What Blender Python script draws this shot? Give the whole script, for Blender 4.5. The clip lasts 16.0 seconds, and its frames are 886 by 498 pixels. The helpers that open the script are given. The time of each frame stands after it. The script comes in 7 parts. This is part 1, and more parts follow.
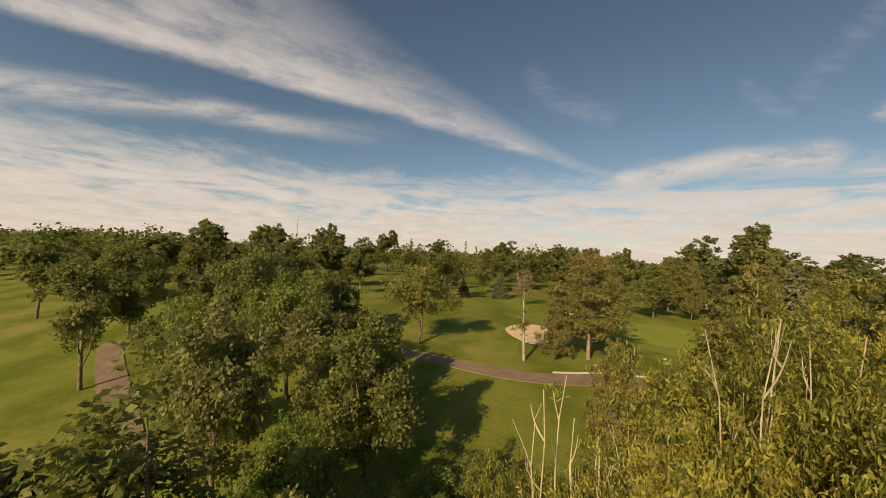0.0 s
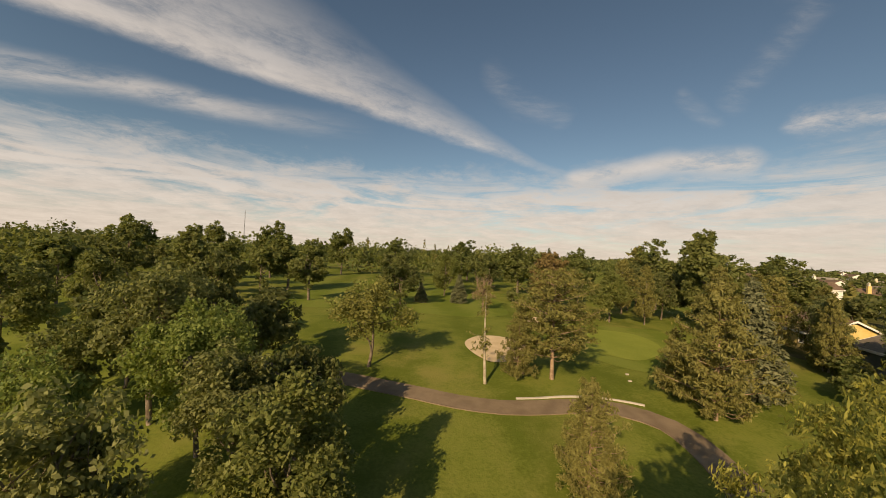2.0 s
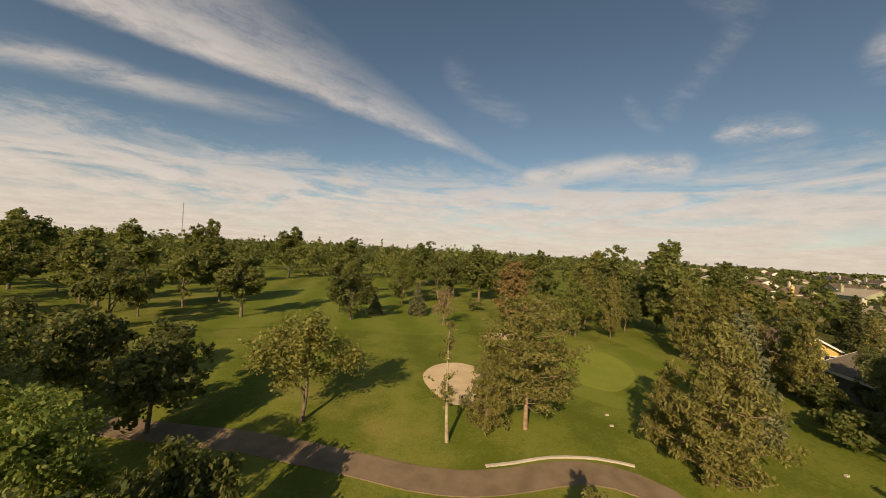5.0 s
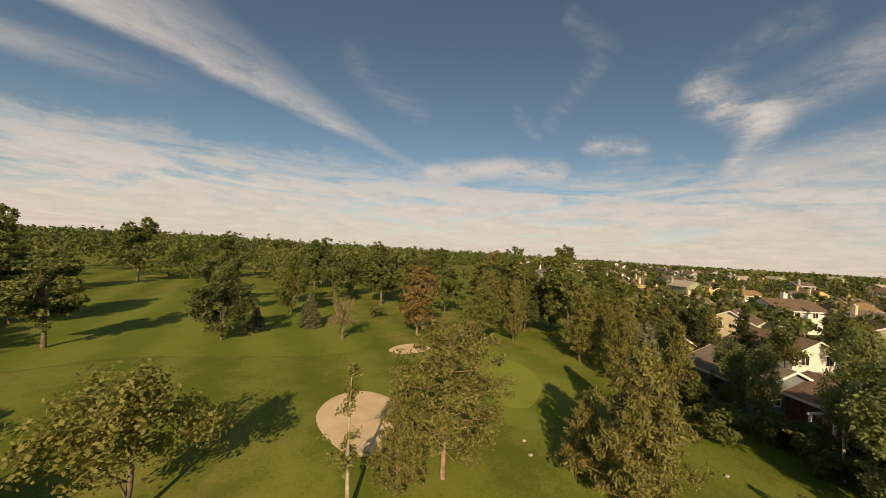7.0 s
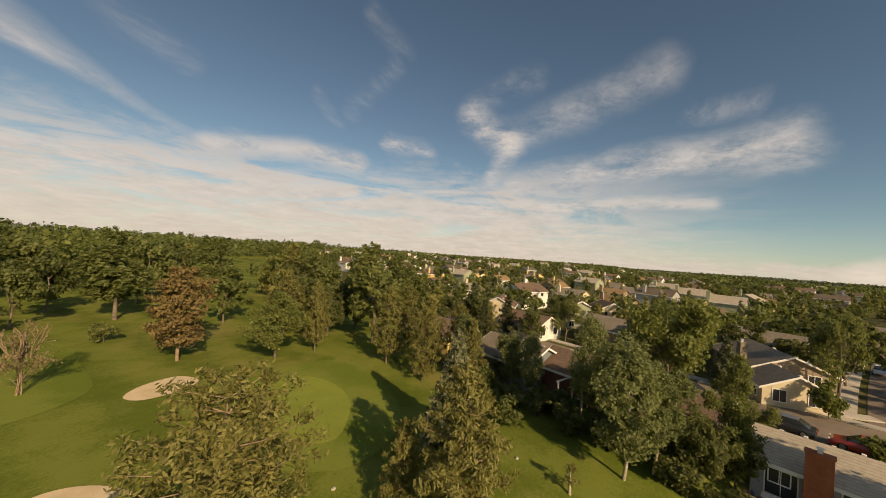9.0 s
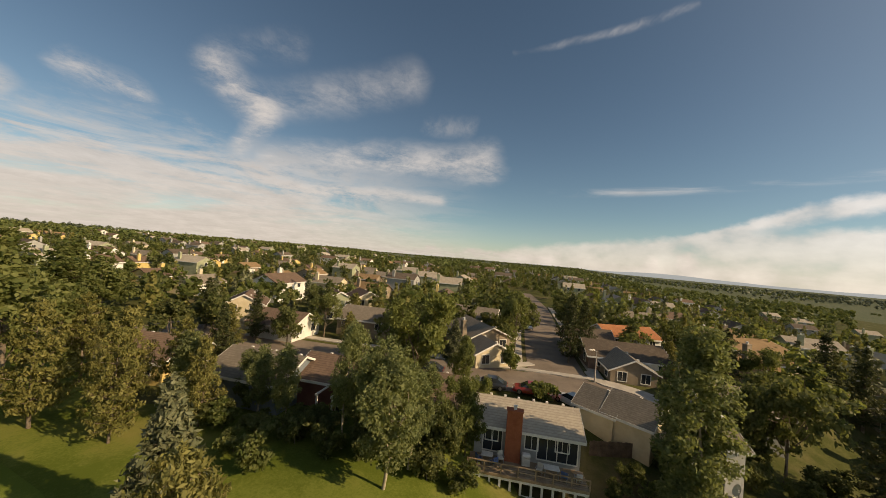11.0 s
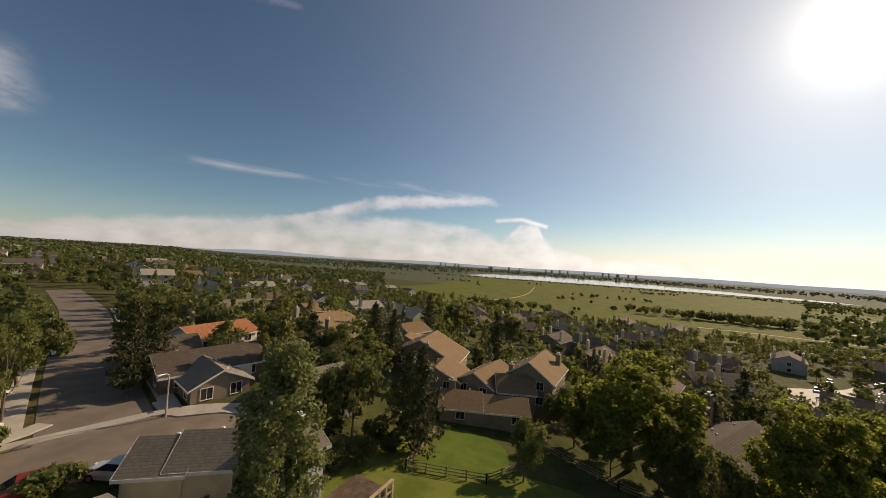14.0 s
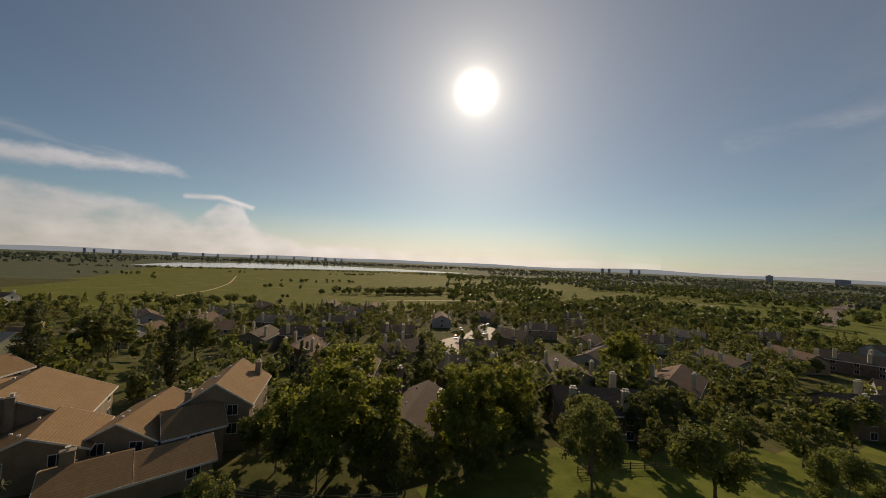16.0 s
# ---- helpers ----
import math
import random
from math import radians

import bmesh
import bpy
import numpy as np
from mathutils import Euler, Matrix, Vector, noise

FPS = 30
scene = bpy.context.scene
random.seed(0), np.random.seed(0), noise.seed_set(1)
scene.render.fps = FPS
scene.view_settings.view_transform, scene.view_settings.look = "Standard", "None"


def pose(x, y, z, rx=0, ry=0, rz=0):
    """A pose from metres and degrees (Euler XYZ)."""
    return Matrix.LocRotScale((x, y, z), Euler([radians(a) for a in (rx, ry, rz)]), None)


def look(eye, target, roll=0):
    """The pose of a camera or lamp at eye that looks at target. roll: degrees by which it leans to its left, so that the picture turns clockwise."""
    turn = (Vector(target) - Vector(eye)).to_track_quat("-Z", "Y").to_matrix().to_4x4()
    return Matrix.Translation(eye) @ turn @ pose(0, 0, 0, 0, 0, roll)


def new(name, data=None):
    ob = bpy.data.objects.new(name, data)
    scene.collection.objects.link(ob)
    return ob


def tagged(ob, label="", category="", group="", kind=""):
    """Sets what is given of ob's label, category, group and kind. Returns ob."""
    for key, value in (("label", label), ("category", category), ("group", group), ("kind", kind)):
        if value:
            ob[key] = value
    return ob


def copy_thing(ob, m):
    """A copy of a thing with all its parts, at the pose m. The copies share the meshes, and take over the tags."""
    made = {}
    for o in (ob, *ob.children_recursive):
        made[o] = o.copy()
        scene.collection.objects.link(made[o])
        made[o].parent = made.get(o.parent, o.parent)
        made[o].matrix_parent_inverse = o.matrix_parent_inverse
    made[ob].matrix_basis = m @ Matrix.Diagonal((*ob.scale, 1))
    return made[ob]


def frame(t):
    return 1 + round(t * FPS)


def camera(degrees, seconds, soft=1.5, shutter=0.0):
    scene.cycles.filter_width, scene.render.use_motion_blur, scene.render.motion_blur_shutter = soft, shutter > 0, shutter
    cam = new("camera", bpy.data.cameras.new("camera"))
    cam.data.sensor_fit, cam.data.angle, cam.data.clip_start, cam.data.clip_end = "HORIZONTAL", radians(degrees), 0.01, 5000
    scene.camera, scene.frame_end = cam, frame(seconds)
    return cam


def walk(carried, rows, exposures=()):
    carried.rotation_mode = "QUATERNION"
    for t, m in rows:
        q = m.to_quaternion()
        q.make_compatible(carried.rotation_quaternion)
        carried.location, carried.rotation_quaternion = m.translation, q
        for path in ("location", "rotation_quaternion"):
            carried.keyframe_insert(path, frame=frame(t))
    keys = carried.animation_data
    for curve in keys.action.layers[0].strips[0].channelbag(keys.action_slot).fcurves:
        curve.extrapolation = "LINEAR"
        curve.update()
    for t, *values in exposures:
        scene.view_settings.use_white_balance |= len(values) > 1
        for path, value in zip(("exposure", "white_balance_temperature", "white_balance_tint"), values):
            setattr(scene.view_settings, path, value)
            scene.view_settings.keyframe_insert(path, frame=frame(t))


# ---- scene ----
cam = camera(104.6, 16.0, 0.85)


def aim(x, y, z, yaw, pitch, roll):
    """Camera pose: heading to the left of +y, tilt up, lean to the left, in degrees."""
    return pose(x, y, z, 90 + pitch, 0, yaw) @ pose(0, 0, 0, 0, 0, roll)


PATH = [
    (0.0, aim(-0.09, 0.02, 8.40, 0.58, 1.61, 2.89)),
    (0.5, aim(0.06, 0.91, 8.88, -1.66, 1.57, 2.61)),
    (1.0, aim(0.13, 1.68, 9.24, -3.52, 1.40, 2.72)),
    (1.5, aim(0.18, 2.46, 9.58, -5.11, 1.26, 2.87)),
    (2.0, aim(0.27, 3.24, 9.93, -6.27, 1.15, 2.87)),
    (2.5, aim(0.40, 4.01, 10.26, -6.81, 1.09, 2.97)),
    (3.0, aim(0.53, 4.80, 10.60, -8.30, 1.05, 3.07)),
    (5.5, aim(1.34, 9.73, 12.51, -15.24, 0.57, 3.32)),
    (6.0, aim(1.48, 10.86, 12.85, -18.78, 0.52, 3.57)),
    (6.5, aim(1.67, 12.05, 13.26, -24.19, 0.48, 3.57)),
    (7.0, aim(2.00, 13.23, 13.68, -29.71, 0.54, 3.46)),
    (7.5, aim(2.45, 14.31, 14.02, -35.77, 0.65, 3.48)),
    (8.0, aim(2.99, 15.33, 14.31, -44.48, 0.79, 3.44)),
    (10.5, aim(7.29, 18.46, 15.88, -90.61, 1.08, 4.89)),
    (11.0, aim(8.30, 18.33, 16.38, -101.50, 1.14, 4.86)),
    (11.5, aim(9.35, 17.82, 16.82, -113.56, 1.35, 4.74)),
    (12.0, aim(10.41, 17.05, 17.19, -124.96, 1.60, 4.53)),
    (12.5, aim(11.35, 16.10, 17.57, -135.06, 1.77, 4.32)),
    (13.0, aim(12.11, 14.97, 17.88, -141.03, 1.87, 4.12)),
    (13.5, aim(12.71, 13.55, 18.26, -149.50, 1.94, 3.89)),
    (14.0, aim(13.12, 12.05, 18.56, -161.44, 2.12, 3.60)),
    (14.5, aim(13.28, 10.25, 18.80, -173.21, 2.19, 3.20)),
    (15.0, aim(13.11, 8.55, 19.10, -185.50, 2.18, 2.90)),
    (15.5, aim(12.69, 6.68, 19.38, -197.44, 2.15, 2.58)),
    (16.0, aim(12.14, 4.76, 19.68, -207.44, 2.04, 2.35)),
]
walk(cam, PATH, [(0.0, 0.12, 9300, 15), (8.0, 0.04, 9200, 15), (11.0, 0.05, 8600, 14), (12.5, 0.03, 8200, 15), (14.0, -0.22, 7700, 16), (14.5, -0.4, 7700, 16), (15.0, -0.46, 7700, 16), (16.0, -0.7, 7900, 16)])


# ---- world and sun ----
SUN_AZ, SUN_EL = 148.0, 26.8  # heading to the left of +y, height, degrees
SKY, CLOUD = 0.1, 7.0  # sky strength; brightness of lit cloud
sun_way = Vector((-math.sin(radians(SUN_AZ)) * math.cos(radians(SUN_EL)), math.cos(radians(SUN_AZ)) * math.cos(radians(SUN_EL)), math.sin(radians(SUN_EL))))
sun_data = bpy.data.lights.new("sun", "SUN")
sun_data.energy, sun_data.angle, sun_data.color = 4.6, radians(0.53), (1.0, 0.86, 0.66)
sun_ob = new("sun", sun_data)
sun_ob.matrix_world = look((0, 0, 200), Vector((0, 0, 200)) - sun_way)

world = bpy.data.worlds.new("sky")
scene.world = world
world.use_nodes = True
wt = world.node_tree
wt.nodes.clear()


class Nodes:
    """Short-hand for building node trees."""

    def __init__(self, tree):
        self.tree = tree

    def put(self, socket, value):
        if isinstance(value, bpy.types.NodeSocket):
            self.tree.links.new(value, socket)
        else:
            socket.default_value = value

    def node(self, kind, **inputs):
        n = self.tree.nodes.new(kind)
        for key, value in inputs.items():
            self.put(n.inputs[key.replace("_", " ")], value)
        return n

    def m(self, op, a, b=0.0, c=0.0, clamp=False):
        n = self.tree.nodes.new("ShaderNodeMath")
        n.operation, n.use_clamp = op, clamp
        for i, v in enumerate((a, b, c)):
            self.put(n.inputs[i], v)
        return n.outputs[0]

    def v(self, op, a, b=(0, 0, 0)):
        n = self.tree.nodes.new("ShaderNodeVectorMath")
        n.operation = op
        self.put(n.inputs[0], a)
        if op == "SCALE":
            self.put(n.inputs[3], b)
        else:
            self.put(n.inputs[1], b)
        return n.outputs[1] if op in ("LENGTH", "DOT_PRODUCT", "DISTANCE") else n.outputs[0]

    def xyz(self, x, y, z=0.0):
        n = self.tree.nodes.new("ShaderNodeCombineXYZ")
        for i, v in enumerate((x, y, z)):
            self.put(n.inputs[i], v)
        return n.outputs[0]

    def noise(self, vector, scale, detail=4.0, rough=0.55, distortion=0.0, color=False):
        n = self.node("ShaderNodeTexNoise", Vector=vector, Scale=scale, Detail=detail, Roughness=rough, Distortion=distortion)
        return n.outputs["Color" if color else "Fac"]

    def step(self, value, lo, hi):
        n = self.tree.nodes.new("ShaderNodeMapRange")
        n.interpolation_type = "SMOOTHSTEP"
        self.put(n.inputs[0], value)
        for i, v in enumerate((lo, hi, 0.0, 1.0)):
            self.put(n.inputs[i + 1], v)
        return n.outputs[0]

    def mix(self, fac, a, b):
        n = self.tree.nodes.new("ShaderNodeMix")
        n.data_type = "RGBA"
        self.put(n.inputs[0], fac)
        self.put(n.inputs[6], a)
        self.put(n.inputs[7], b)
        return n.outputs[2]


W = Nodes(wt)
sky_node = W.node("ShaderNodeTexSky")
sky_node.sky_type, sky_node.sun_disc = "NISHITA", False
sky_node.sun_elevation, sky_node.sun_rotation = radians(SUN_EL), radians(-SUN_AZ)
sky_node.altitude, sky_node.air_density, sky_node.dust_density, sky_node.ozone_density = 1600.0, 1.0, 0.7, 1.5
sky = sky_node.outputs[0]
way = W.v("NORMALIZE", W.node("ShaderNodeTexCoord").outputs["Generated"])
sep = W.node("ShaderNodeSeparateXYZ", Vector=way)
wx, wy, wz = sep.outputs
turns = W.m("FRACT", W.m("ADD", W.m("MULTIPLY", W.m("ARCTAN2", wx, wy), 0.5 / math.pi), 1.0 + 120 / 360))
AZ = W.m("SUBTRACT", W.m("MULTIPLY", turns, 360.0), 120.0)  # degrees to the right of +y, -120 to 240
EL = W.m("MULTIPLY", W.m("ARCSINE", wz), 180 / math.pi)
dome = W.m("ADD", W.m("MAXIMUM", wz, 0.0), 0.13)
sheet = W.xyz(W.m("DIVIDE", wx, dome), W.m("DIVIDE", wy, dome))  # cloud layer seen in perspective
warp = W.v("SUBTRACT", W.noise(sheet, 1.3, 5.0, 0.6, color=True), (0.5, 0.5, 0.5))
bent = W.v("ADD", sheet, W.v("SCALE", warp, 0.35))
fibre = W.noise(W.v("MULTIPLY", bent, (1.1, 3.2, 1)), 1.6, 8.0, 0.68)
fleece = W.noise(bent, 2.6, 8.0, 0.7)
ripple = W.noise(W.xyz(W.m("MULTIPLY", AZ, 0.05), W.m("MULTIPLY", EL, 0.32)), 1.0, 7.0, 0.6, 1.2)
heap = W.noise(W.xyz(W.m("MULTIPLY", AZ, 0.16), W.m("MULTIPLY", EL, 0.30)), 1.0, 8.0, 0.6, 0.4)
drift = W.noise(W.xyz(W.m("MULTIPLY", AZ, 0.06), W.m("MULTIPLY", EL, 0.5)), 1.0, 7.0, 0.6, 0.8)
bumps = W.v("SUBTRACT", W.noise(W.xyz(W.m("MULTIPLY", AZ, 0.35), W.m("MULTIPLY", EL, 0.5)), 1.0, 6.0, 0.6, color=True), (0.5, 0.5, 0.5))
flutter = W.m("MULTIPLY", W.m("ADD", fibre, fleece), 0.6)
place = W.xyz(W.m("ADD", AZ, flutter), W.m("ADD", EL, W.m("MULTIPLY", flutter, 0.3)))
ang = W.v("ADD", place, W.v("SCALE", warp, 4.5))  # wispy angles
firm = W.v("ADD", place, W.v("SCALE", warp, 2.5))
lump = W.v("ADD", place, W.v("SCALE", bumps, 3.4))


def strip(points, width, power=1.0, coords=None):
    """Cloud strip along a line of (azimuth, elevation) points; width in degrees."""
    best = None
    for (a, b), (c, d) in zip(points, points[1:]):
        ex, ey = c - a, d - b
        rel = W.v("SUBTRACT", coords or ang, (a, b, 0))
        k = W.m("DIVIDE", W.v("DOT_PRODUCT", rel, (ex, ey, 0)), ex * ex + ey * ey, clamp=True)
        dist = W.v("LENGTH", W.v("SUBTRACT", rel, W.v("SCALE", (ex, ey, 0), k)))
        best = dist if best is None else W.m("MINIMUM", best, dist)
    return W.m("MULTIPLY", W.m("SUBTRACT", 1.0, W.step(best, 0.0, width)), power)


clear = W.m("ADD", 1.0, 0.0)  # share of blue sky that is left


def add(mask, texture, lo, hi, strength=1.0):
    global clear
    piece = W.m("MULTIPLY", W.m("MULTIPLY", mask, W.step(texture, lo, hi)), strength)
    clear = W.m("MULTIPLY", clear, W.m("SUBTRACT", 1.0, piece, clamp=True))


# long arching band, sharp below and feathered far above
arch = W.m("ADD", W.m("MULTIPLY", W.m("ADD", W.m("MULTIPLY", W.m("ADD", W.m("MULTIPLY", AZ, 1.023e-06), -3.143e-03), AZ), -0.2006), AZ), 20.130)
over = W.m("ADD", W.m("SUBTRACT", EL, arch), W.m("MULTIPLY", W.m("SUBTRACT", fleece, 0.5), 1.6))
along = W.noise(W.v("ADD", W.xyz(W.m("MULTIPLY", AZ, 0.05), W.m("MULTIPLY", over, 0.26)), W.v("SCALE", warp, 0.9)), 1.0, 8.0, 0.66)
reach = W.m("MAXIMUM", W.m("MULTIPLY", W.m("SUBTRACT", 26.0, AZ), 0.3), 1.5)
veil = W.m("POWER", W.m("SUBTRACT", 1.0, W.m("DIVIDE", over, reach), clamp=True), 1.25)
ends = W.m("MULTIPLY", W.step(AZ, 36.0, 14.0), W.step(AZ, -110.0, -70.0))
add(W.m("MULTIPLY", W.m("MULTIPLY", W.step(over, -0.5, 1.3), veil), ends), W.m("ADD", W.m("MULTIPLY", along, 0.7), W.m("MULTIPLY", fleece, 0.3)), 0.26, 0.6, 0.92)
add(W.m("MULTIPLY", strip([(-62, 14), (-36, 18.6), (-6, 19.4)], 2.4, coords=firm), W.step(AZ, -4.0, -34.0)), fibre, 0.25, 0.65, 0.7)
# low sheet
low = W.m("MULTIPLY", W.step(W.m("ADD", EL, W.m("MULTIPLY", W.m("SUBTRACT", fleece, 0.5), 12.0)), 15.0, 9.0), W.m("MULTIPLY", W.step(AZ, -100.0, -60.0), W.step(AZ, 112.0, 72.0)))
add(low, W.m("ADD", W.m("MULTIPLY", ripple, 0.7), W.m("MULTIPLY", fleece, 0.3)), 0.34, 0.54, 0.92)
add(W.m("MULTIPLY", W.step(EL, 9.0, 2.0), W.m("MULTIPLY", W.step(AZ, -120.0, -60.0), W.step(AZ, 110.0, 70.0))), ripple, 0.1, 0.5, 0.75)
add(strip([(28, 13), (40, 14.6), (48, 13.6)], 2.6, coords=firm), fleece, 0.3, 0.55, 0.8)
add(strip([(75, 12), (88, 14.5), (108, 16)], 4.2), fleece, 0.28, 0.66, 0.8)
add(strip([(76, 8), (92, 9.4), (101, 9.2)], 1.6, coords=firm), fleece, 0.3, 0.6, 0.7)
# small shapes
add(strip([(66.5, 22.5), (69.5, 20), (73, 18.6)], 3.8), fleece, 0.32, 0.68, 0.95)
add(strip([(73.5, 19), (72.5, 16), (70.5, 12.5)], 2.4), fleece, 0.3, 0.72, 0.8)
add(strip([(73, 20), (83, 23.4), (95, 26.6)], 3.8), fleece, 0.26, 0.8, 0.6)
add(strip([(67, 25), (76.5, 27.6)], 2.8), fleece, 0.36, 0.8, 0.35)
add(strip([(49, 33.5), (54.5, 29.5), (47, 22)], 2.4), fibre, 0.4, 0.8, 0.26)
add(strip([(41, 23), (45, 19.4)], 1.4), fibre, 0.34, 0.75, 0.22)
add(strip([(53.5, 17.2), (59, 16.2)], 2.4), fleece, 0.35, 0.65, 0.7)
add(strip([(13.5, 28.5), (18.5, 24.6), (25, 22.6)], 2.8), fibre, 0.36, 0.8, 0.3)
add(strip([(111, 31), (124, 32.9), (137, 34)], 0.8), fibre, 0.35, 0.7, 0.5)
add(strip([(98, 21), (105, 21)], 2.0), fibre, 0.3, 0.7, 0.35)
add(strip([(-112, 17), (-84, 18)], 1.8), fleece, 0.3, 0.75, 0.22)
# storm cloud with its anvil over the lake
def profile(points):
    """Height in degrees along the horizon, through (azimuth, elevation) points."""
    n = wt.nodes.new("ShaderNodeValToRGB")
    ramp = n.color_ramp
    ramp.elements.remove(ramp.elements[1])
    for k, (az, el) in enumerate(points):
        stop = ramp.elements[0] if k == 0 else ramp.elements.new((az + 120) / 360)
        stop.position = (az + 120) / 360
        stop.color = (el / 16, el / 16, el / 16, 1)
    W.put(n.inputs[0], W.m("DIVIDE", W.m("ADD", rough_az, 120.0), 360.0))
    return W.m("MULTIPLY", W.node("ShaderNodeSeparateXYZ", Vector=n.outputs[0]).outputs[0], 16.0)


puff = W.noise(W.xyz(W.m("MULTIPLY", AZ, 0.2), W.m("MULTIPLY", EL, 0.32)), 1.0, 5.0, 0.5)
rough = W.node("ShaderNodeSeparateXYZ", Vector=W.v("ADD", W.xyz(AZ, EL), W.v("SCALE", bumps, 2.0)))
rough_az, rough_el = rough.outputs[0], rough.outputs[1]
body_top = profile([(108, 0), (111, 1.4), (114, 2.7), (125, 3.9), (135, 5.2), (142, 6.3), (147, 6.3), (155, 6.9), (161, 6.3), (167, 5.9), (169.5, 4.6), (171.6, 3.6), (173.2, 7.0), (176.6, 7.0), (178.6, 3.4), (182, 3.0), (185, 1.4), (190, 2.4), (196, 1.2), (205, 0)])
arm_top = profile([(136, 5.2), (142, 6.8), (145, 8.2), (150, 9.9), (160, 10.7), (168, 10.8), (171, 10.0), (173, 3)])
arm_foot = profile([(128, 16), (135, 4.8), (143, 6.0), (147, 6.9), (151, 8.1), (158, 8.9), (165, 9.8), (171, 10.2), (174, 16)])
add(W.step(W.m("SUBTRACT", body_top, rough_el), -0.5, 0.9), puff, 0.1, 0.54, 0.7)
add(W.m("MULTIPLY", W.step(W.m("SUBTRACT", arm_top, rough_el), -0.5, 0.7), W.step(W.m("SUBTRACT", rough_el, arm_foot), -0.7, 0.7)), puff, 0.1, 0.55, 0.74)
add(strip([(116, 11.4), (156, 12.4), (168, 11.0)], 0.9, coords=place), drift, 0.38, 0.76, 0.5)
add(strip([(170.8, 7.5), (174.8, 7.8), (178.6, 6.8)], 0.55, coords=place), heap, 0.1, 0.5, 0.85)
add(strip([(133.3, 0.8), (133.4, 2.0)], 1.3, coords=lump), heap, 0.1, 0.45, 0.8)
add(strip([(137.6, 0.8), (137.8, 2.6)], 1.4, coords=lump), heap, 0.1, 0.45, 0.9)
add(strip([(92, 0.4), (121, 1.2)], 1.1, coords=lump), heap, 0.44, 0.56, 0.9)
add(W.step(EL, 3.2, -0.5), drift, 0.3, 0.6, 0.6)
cloud = W.m("SUBTRACT", 1.0, clear)
# clouds: brighter towards the sun, pale grey where thick
near_sun = W.m("MAXIMUM", W.v("DOT_PRODUCT", way, tuple(sun_way)), 0.0)
glow = W.m("POWER", near_sun, 3.0)
shade = W.m("ADD", 0.82, W.m("ADD", W.m("MULTIPLY", W.m("SUBTRACT", fleece, 0.5), W.m("SUBTRACT", 0.5, W.m("MULTIPLY", W.step(AZ, 104.0, 122.0), 0.4))), W.m("MULTIPLY", W.m("SUBTRACT", puff, 0.42), W.m("MULTIPLY", W.step(AZ, 104.0, 122.0), 0.8))))
lit = W.v("SCALE", W.mix(W.step(EL, 0.0, 12.0), (0.98, 1.0, 1.06, 1), (0.93, 1.0, 1.14, 1)), W.m("MULTIPLY", shade, W.m("ADD", CLOUD, W.m("MULTIPLY", W.m("ADD", glow, W.m("MULTIPLY", W.step(AZ, 104.0, 122.0), 0.08)), 7.0))))
sunward = W.m("MULTIPLY", W.step(AZ, 150.0, 195.0), W.step(AZ, 239.0, 222.0))
hazy = W.mix(W.m("MULTIPLY", W.step(EL, 8.0, -1.0), W.m("ADD", 0.3, W.m("MULTIPLY", sunward, 0.5))), W.v("MULTIPLY", sky, W.mix(W.step(EL, 24.0, 2.0), (0.66, 0.84, 0.90, 1), (0.68, 0.86, 0.9, 1))), W.mix(sunward, (4.6, 5.2, 6.1, 1), (9.4, 9.2, 8.8, 1)))
full = W.mix(cloud, hazy, lit)
# the sun's bright core and halo
halo = W.m("ADD", W.m("MULTIPLY", W.m("POWER", near_sun, 2100.0), 80.0), W.m("ADD", W.m("MULTIPLY", W.m("POWER", near_sun, 300.0), 7.0), W.m("ADD", W.m("MULTIPLY", W.m("POWER", near_sun, 30.0), 2.6), W.m("MULTIPLY", W.m("POWER", near_sun, 3.5), 2.3))))
full = W.v("ADD", full, W.v("SCALE", (1.0, 0.97, 0.9), halo))
out = W.node("ShaderNodeBackground", Color=full, Strength=SKY)
W.node("ShaderNodeOutputWorld", Surface=out.outputs[0])



# ---- materials ----
def material(name):
    mat = bpy.data.materials.new(name)
    mat.use_nodes = True
    n = Nodes(mat.node_tree)
    return mat, n, mat.node_tree.nodes["Principled BSDF"]


def surface(name, low, high, rough=0.8, scale=3.0, fine=40.0, bump=0.3, metal=0.0, vary=0.0, size=0.02, spec=0.15):
    """A matt, uneven surface: two colours mixed by large and fine noise, with fine relief."""
    mat, n, bsdf = material(name)
    at = n.node("ShaderNodeTexCoord").outputs["Object"]
    big = n.noise(at, scale, 4.0)
    small = n.noise(at, fine, 3.0, 0.6)
    fac = n.m("ADD", n.m("MULTIPLY", big, 0.65), n.m("MULTIPLY", small, 0.35))
    fac = n.step(fac, 0.32, 0.68)
    if vary:
        fac = n.m("ADD", fac, n.m("MULTIPLY", n.m("SUBTRACT", n.node("ShaderNodeObjectInfo").outputs["Random"], 0.5), vary), clamp=True)
    n.put(bsdf.inputs["Base Color"], n.mix(fac, (*low, 1), (*high, 1)))
    n.put(bsdf.inputs["Roughness"], rough)
    n.put(bsdf.inputs["Metallic"], metal)
    n.put(bsdf.inputs["Specular IOR Level"], 0.5 if metal else spec)
    if bump:
        n.put(bsdf.inputs["Normal"], n.node("ShaderNodeBump", Strength=bump, Distance=size, Height=small).outputs[0])
    return mat


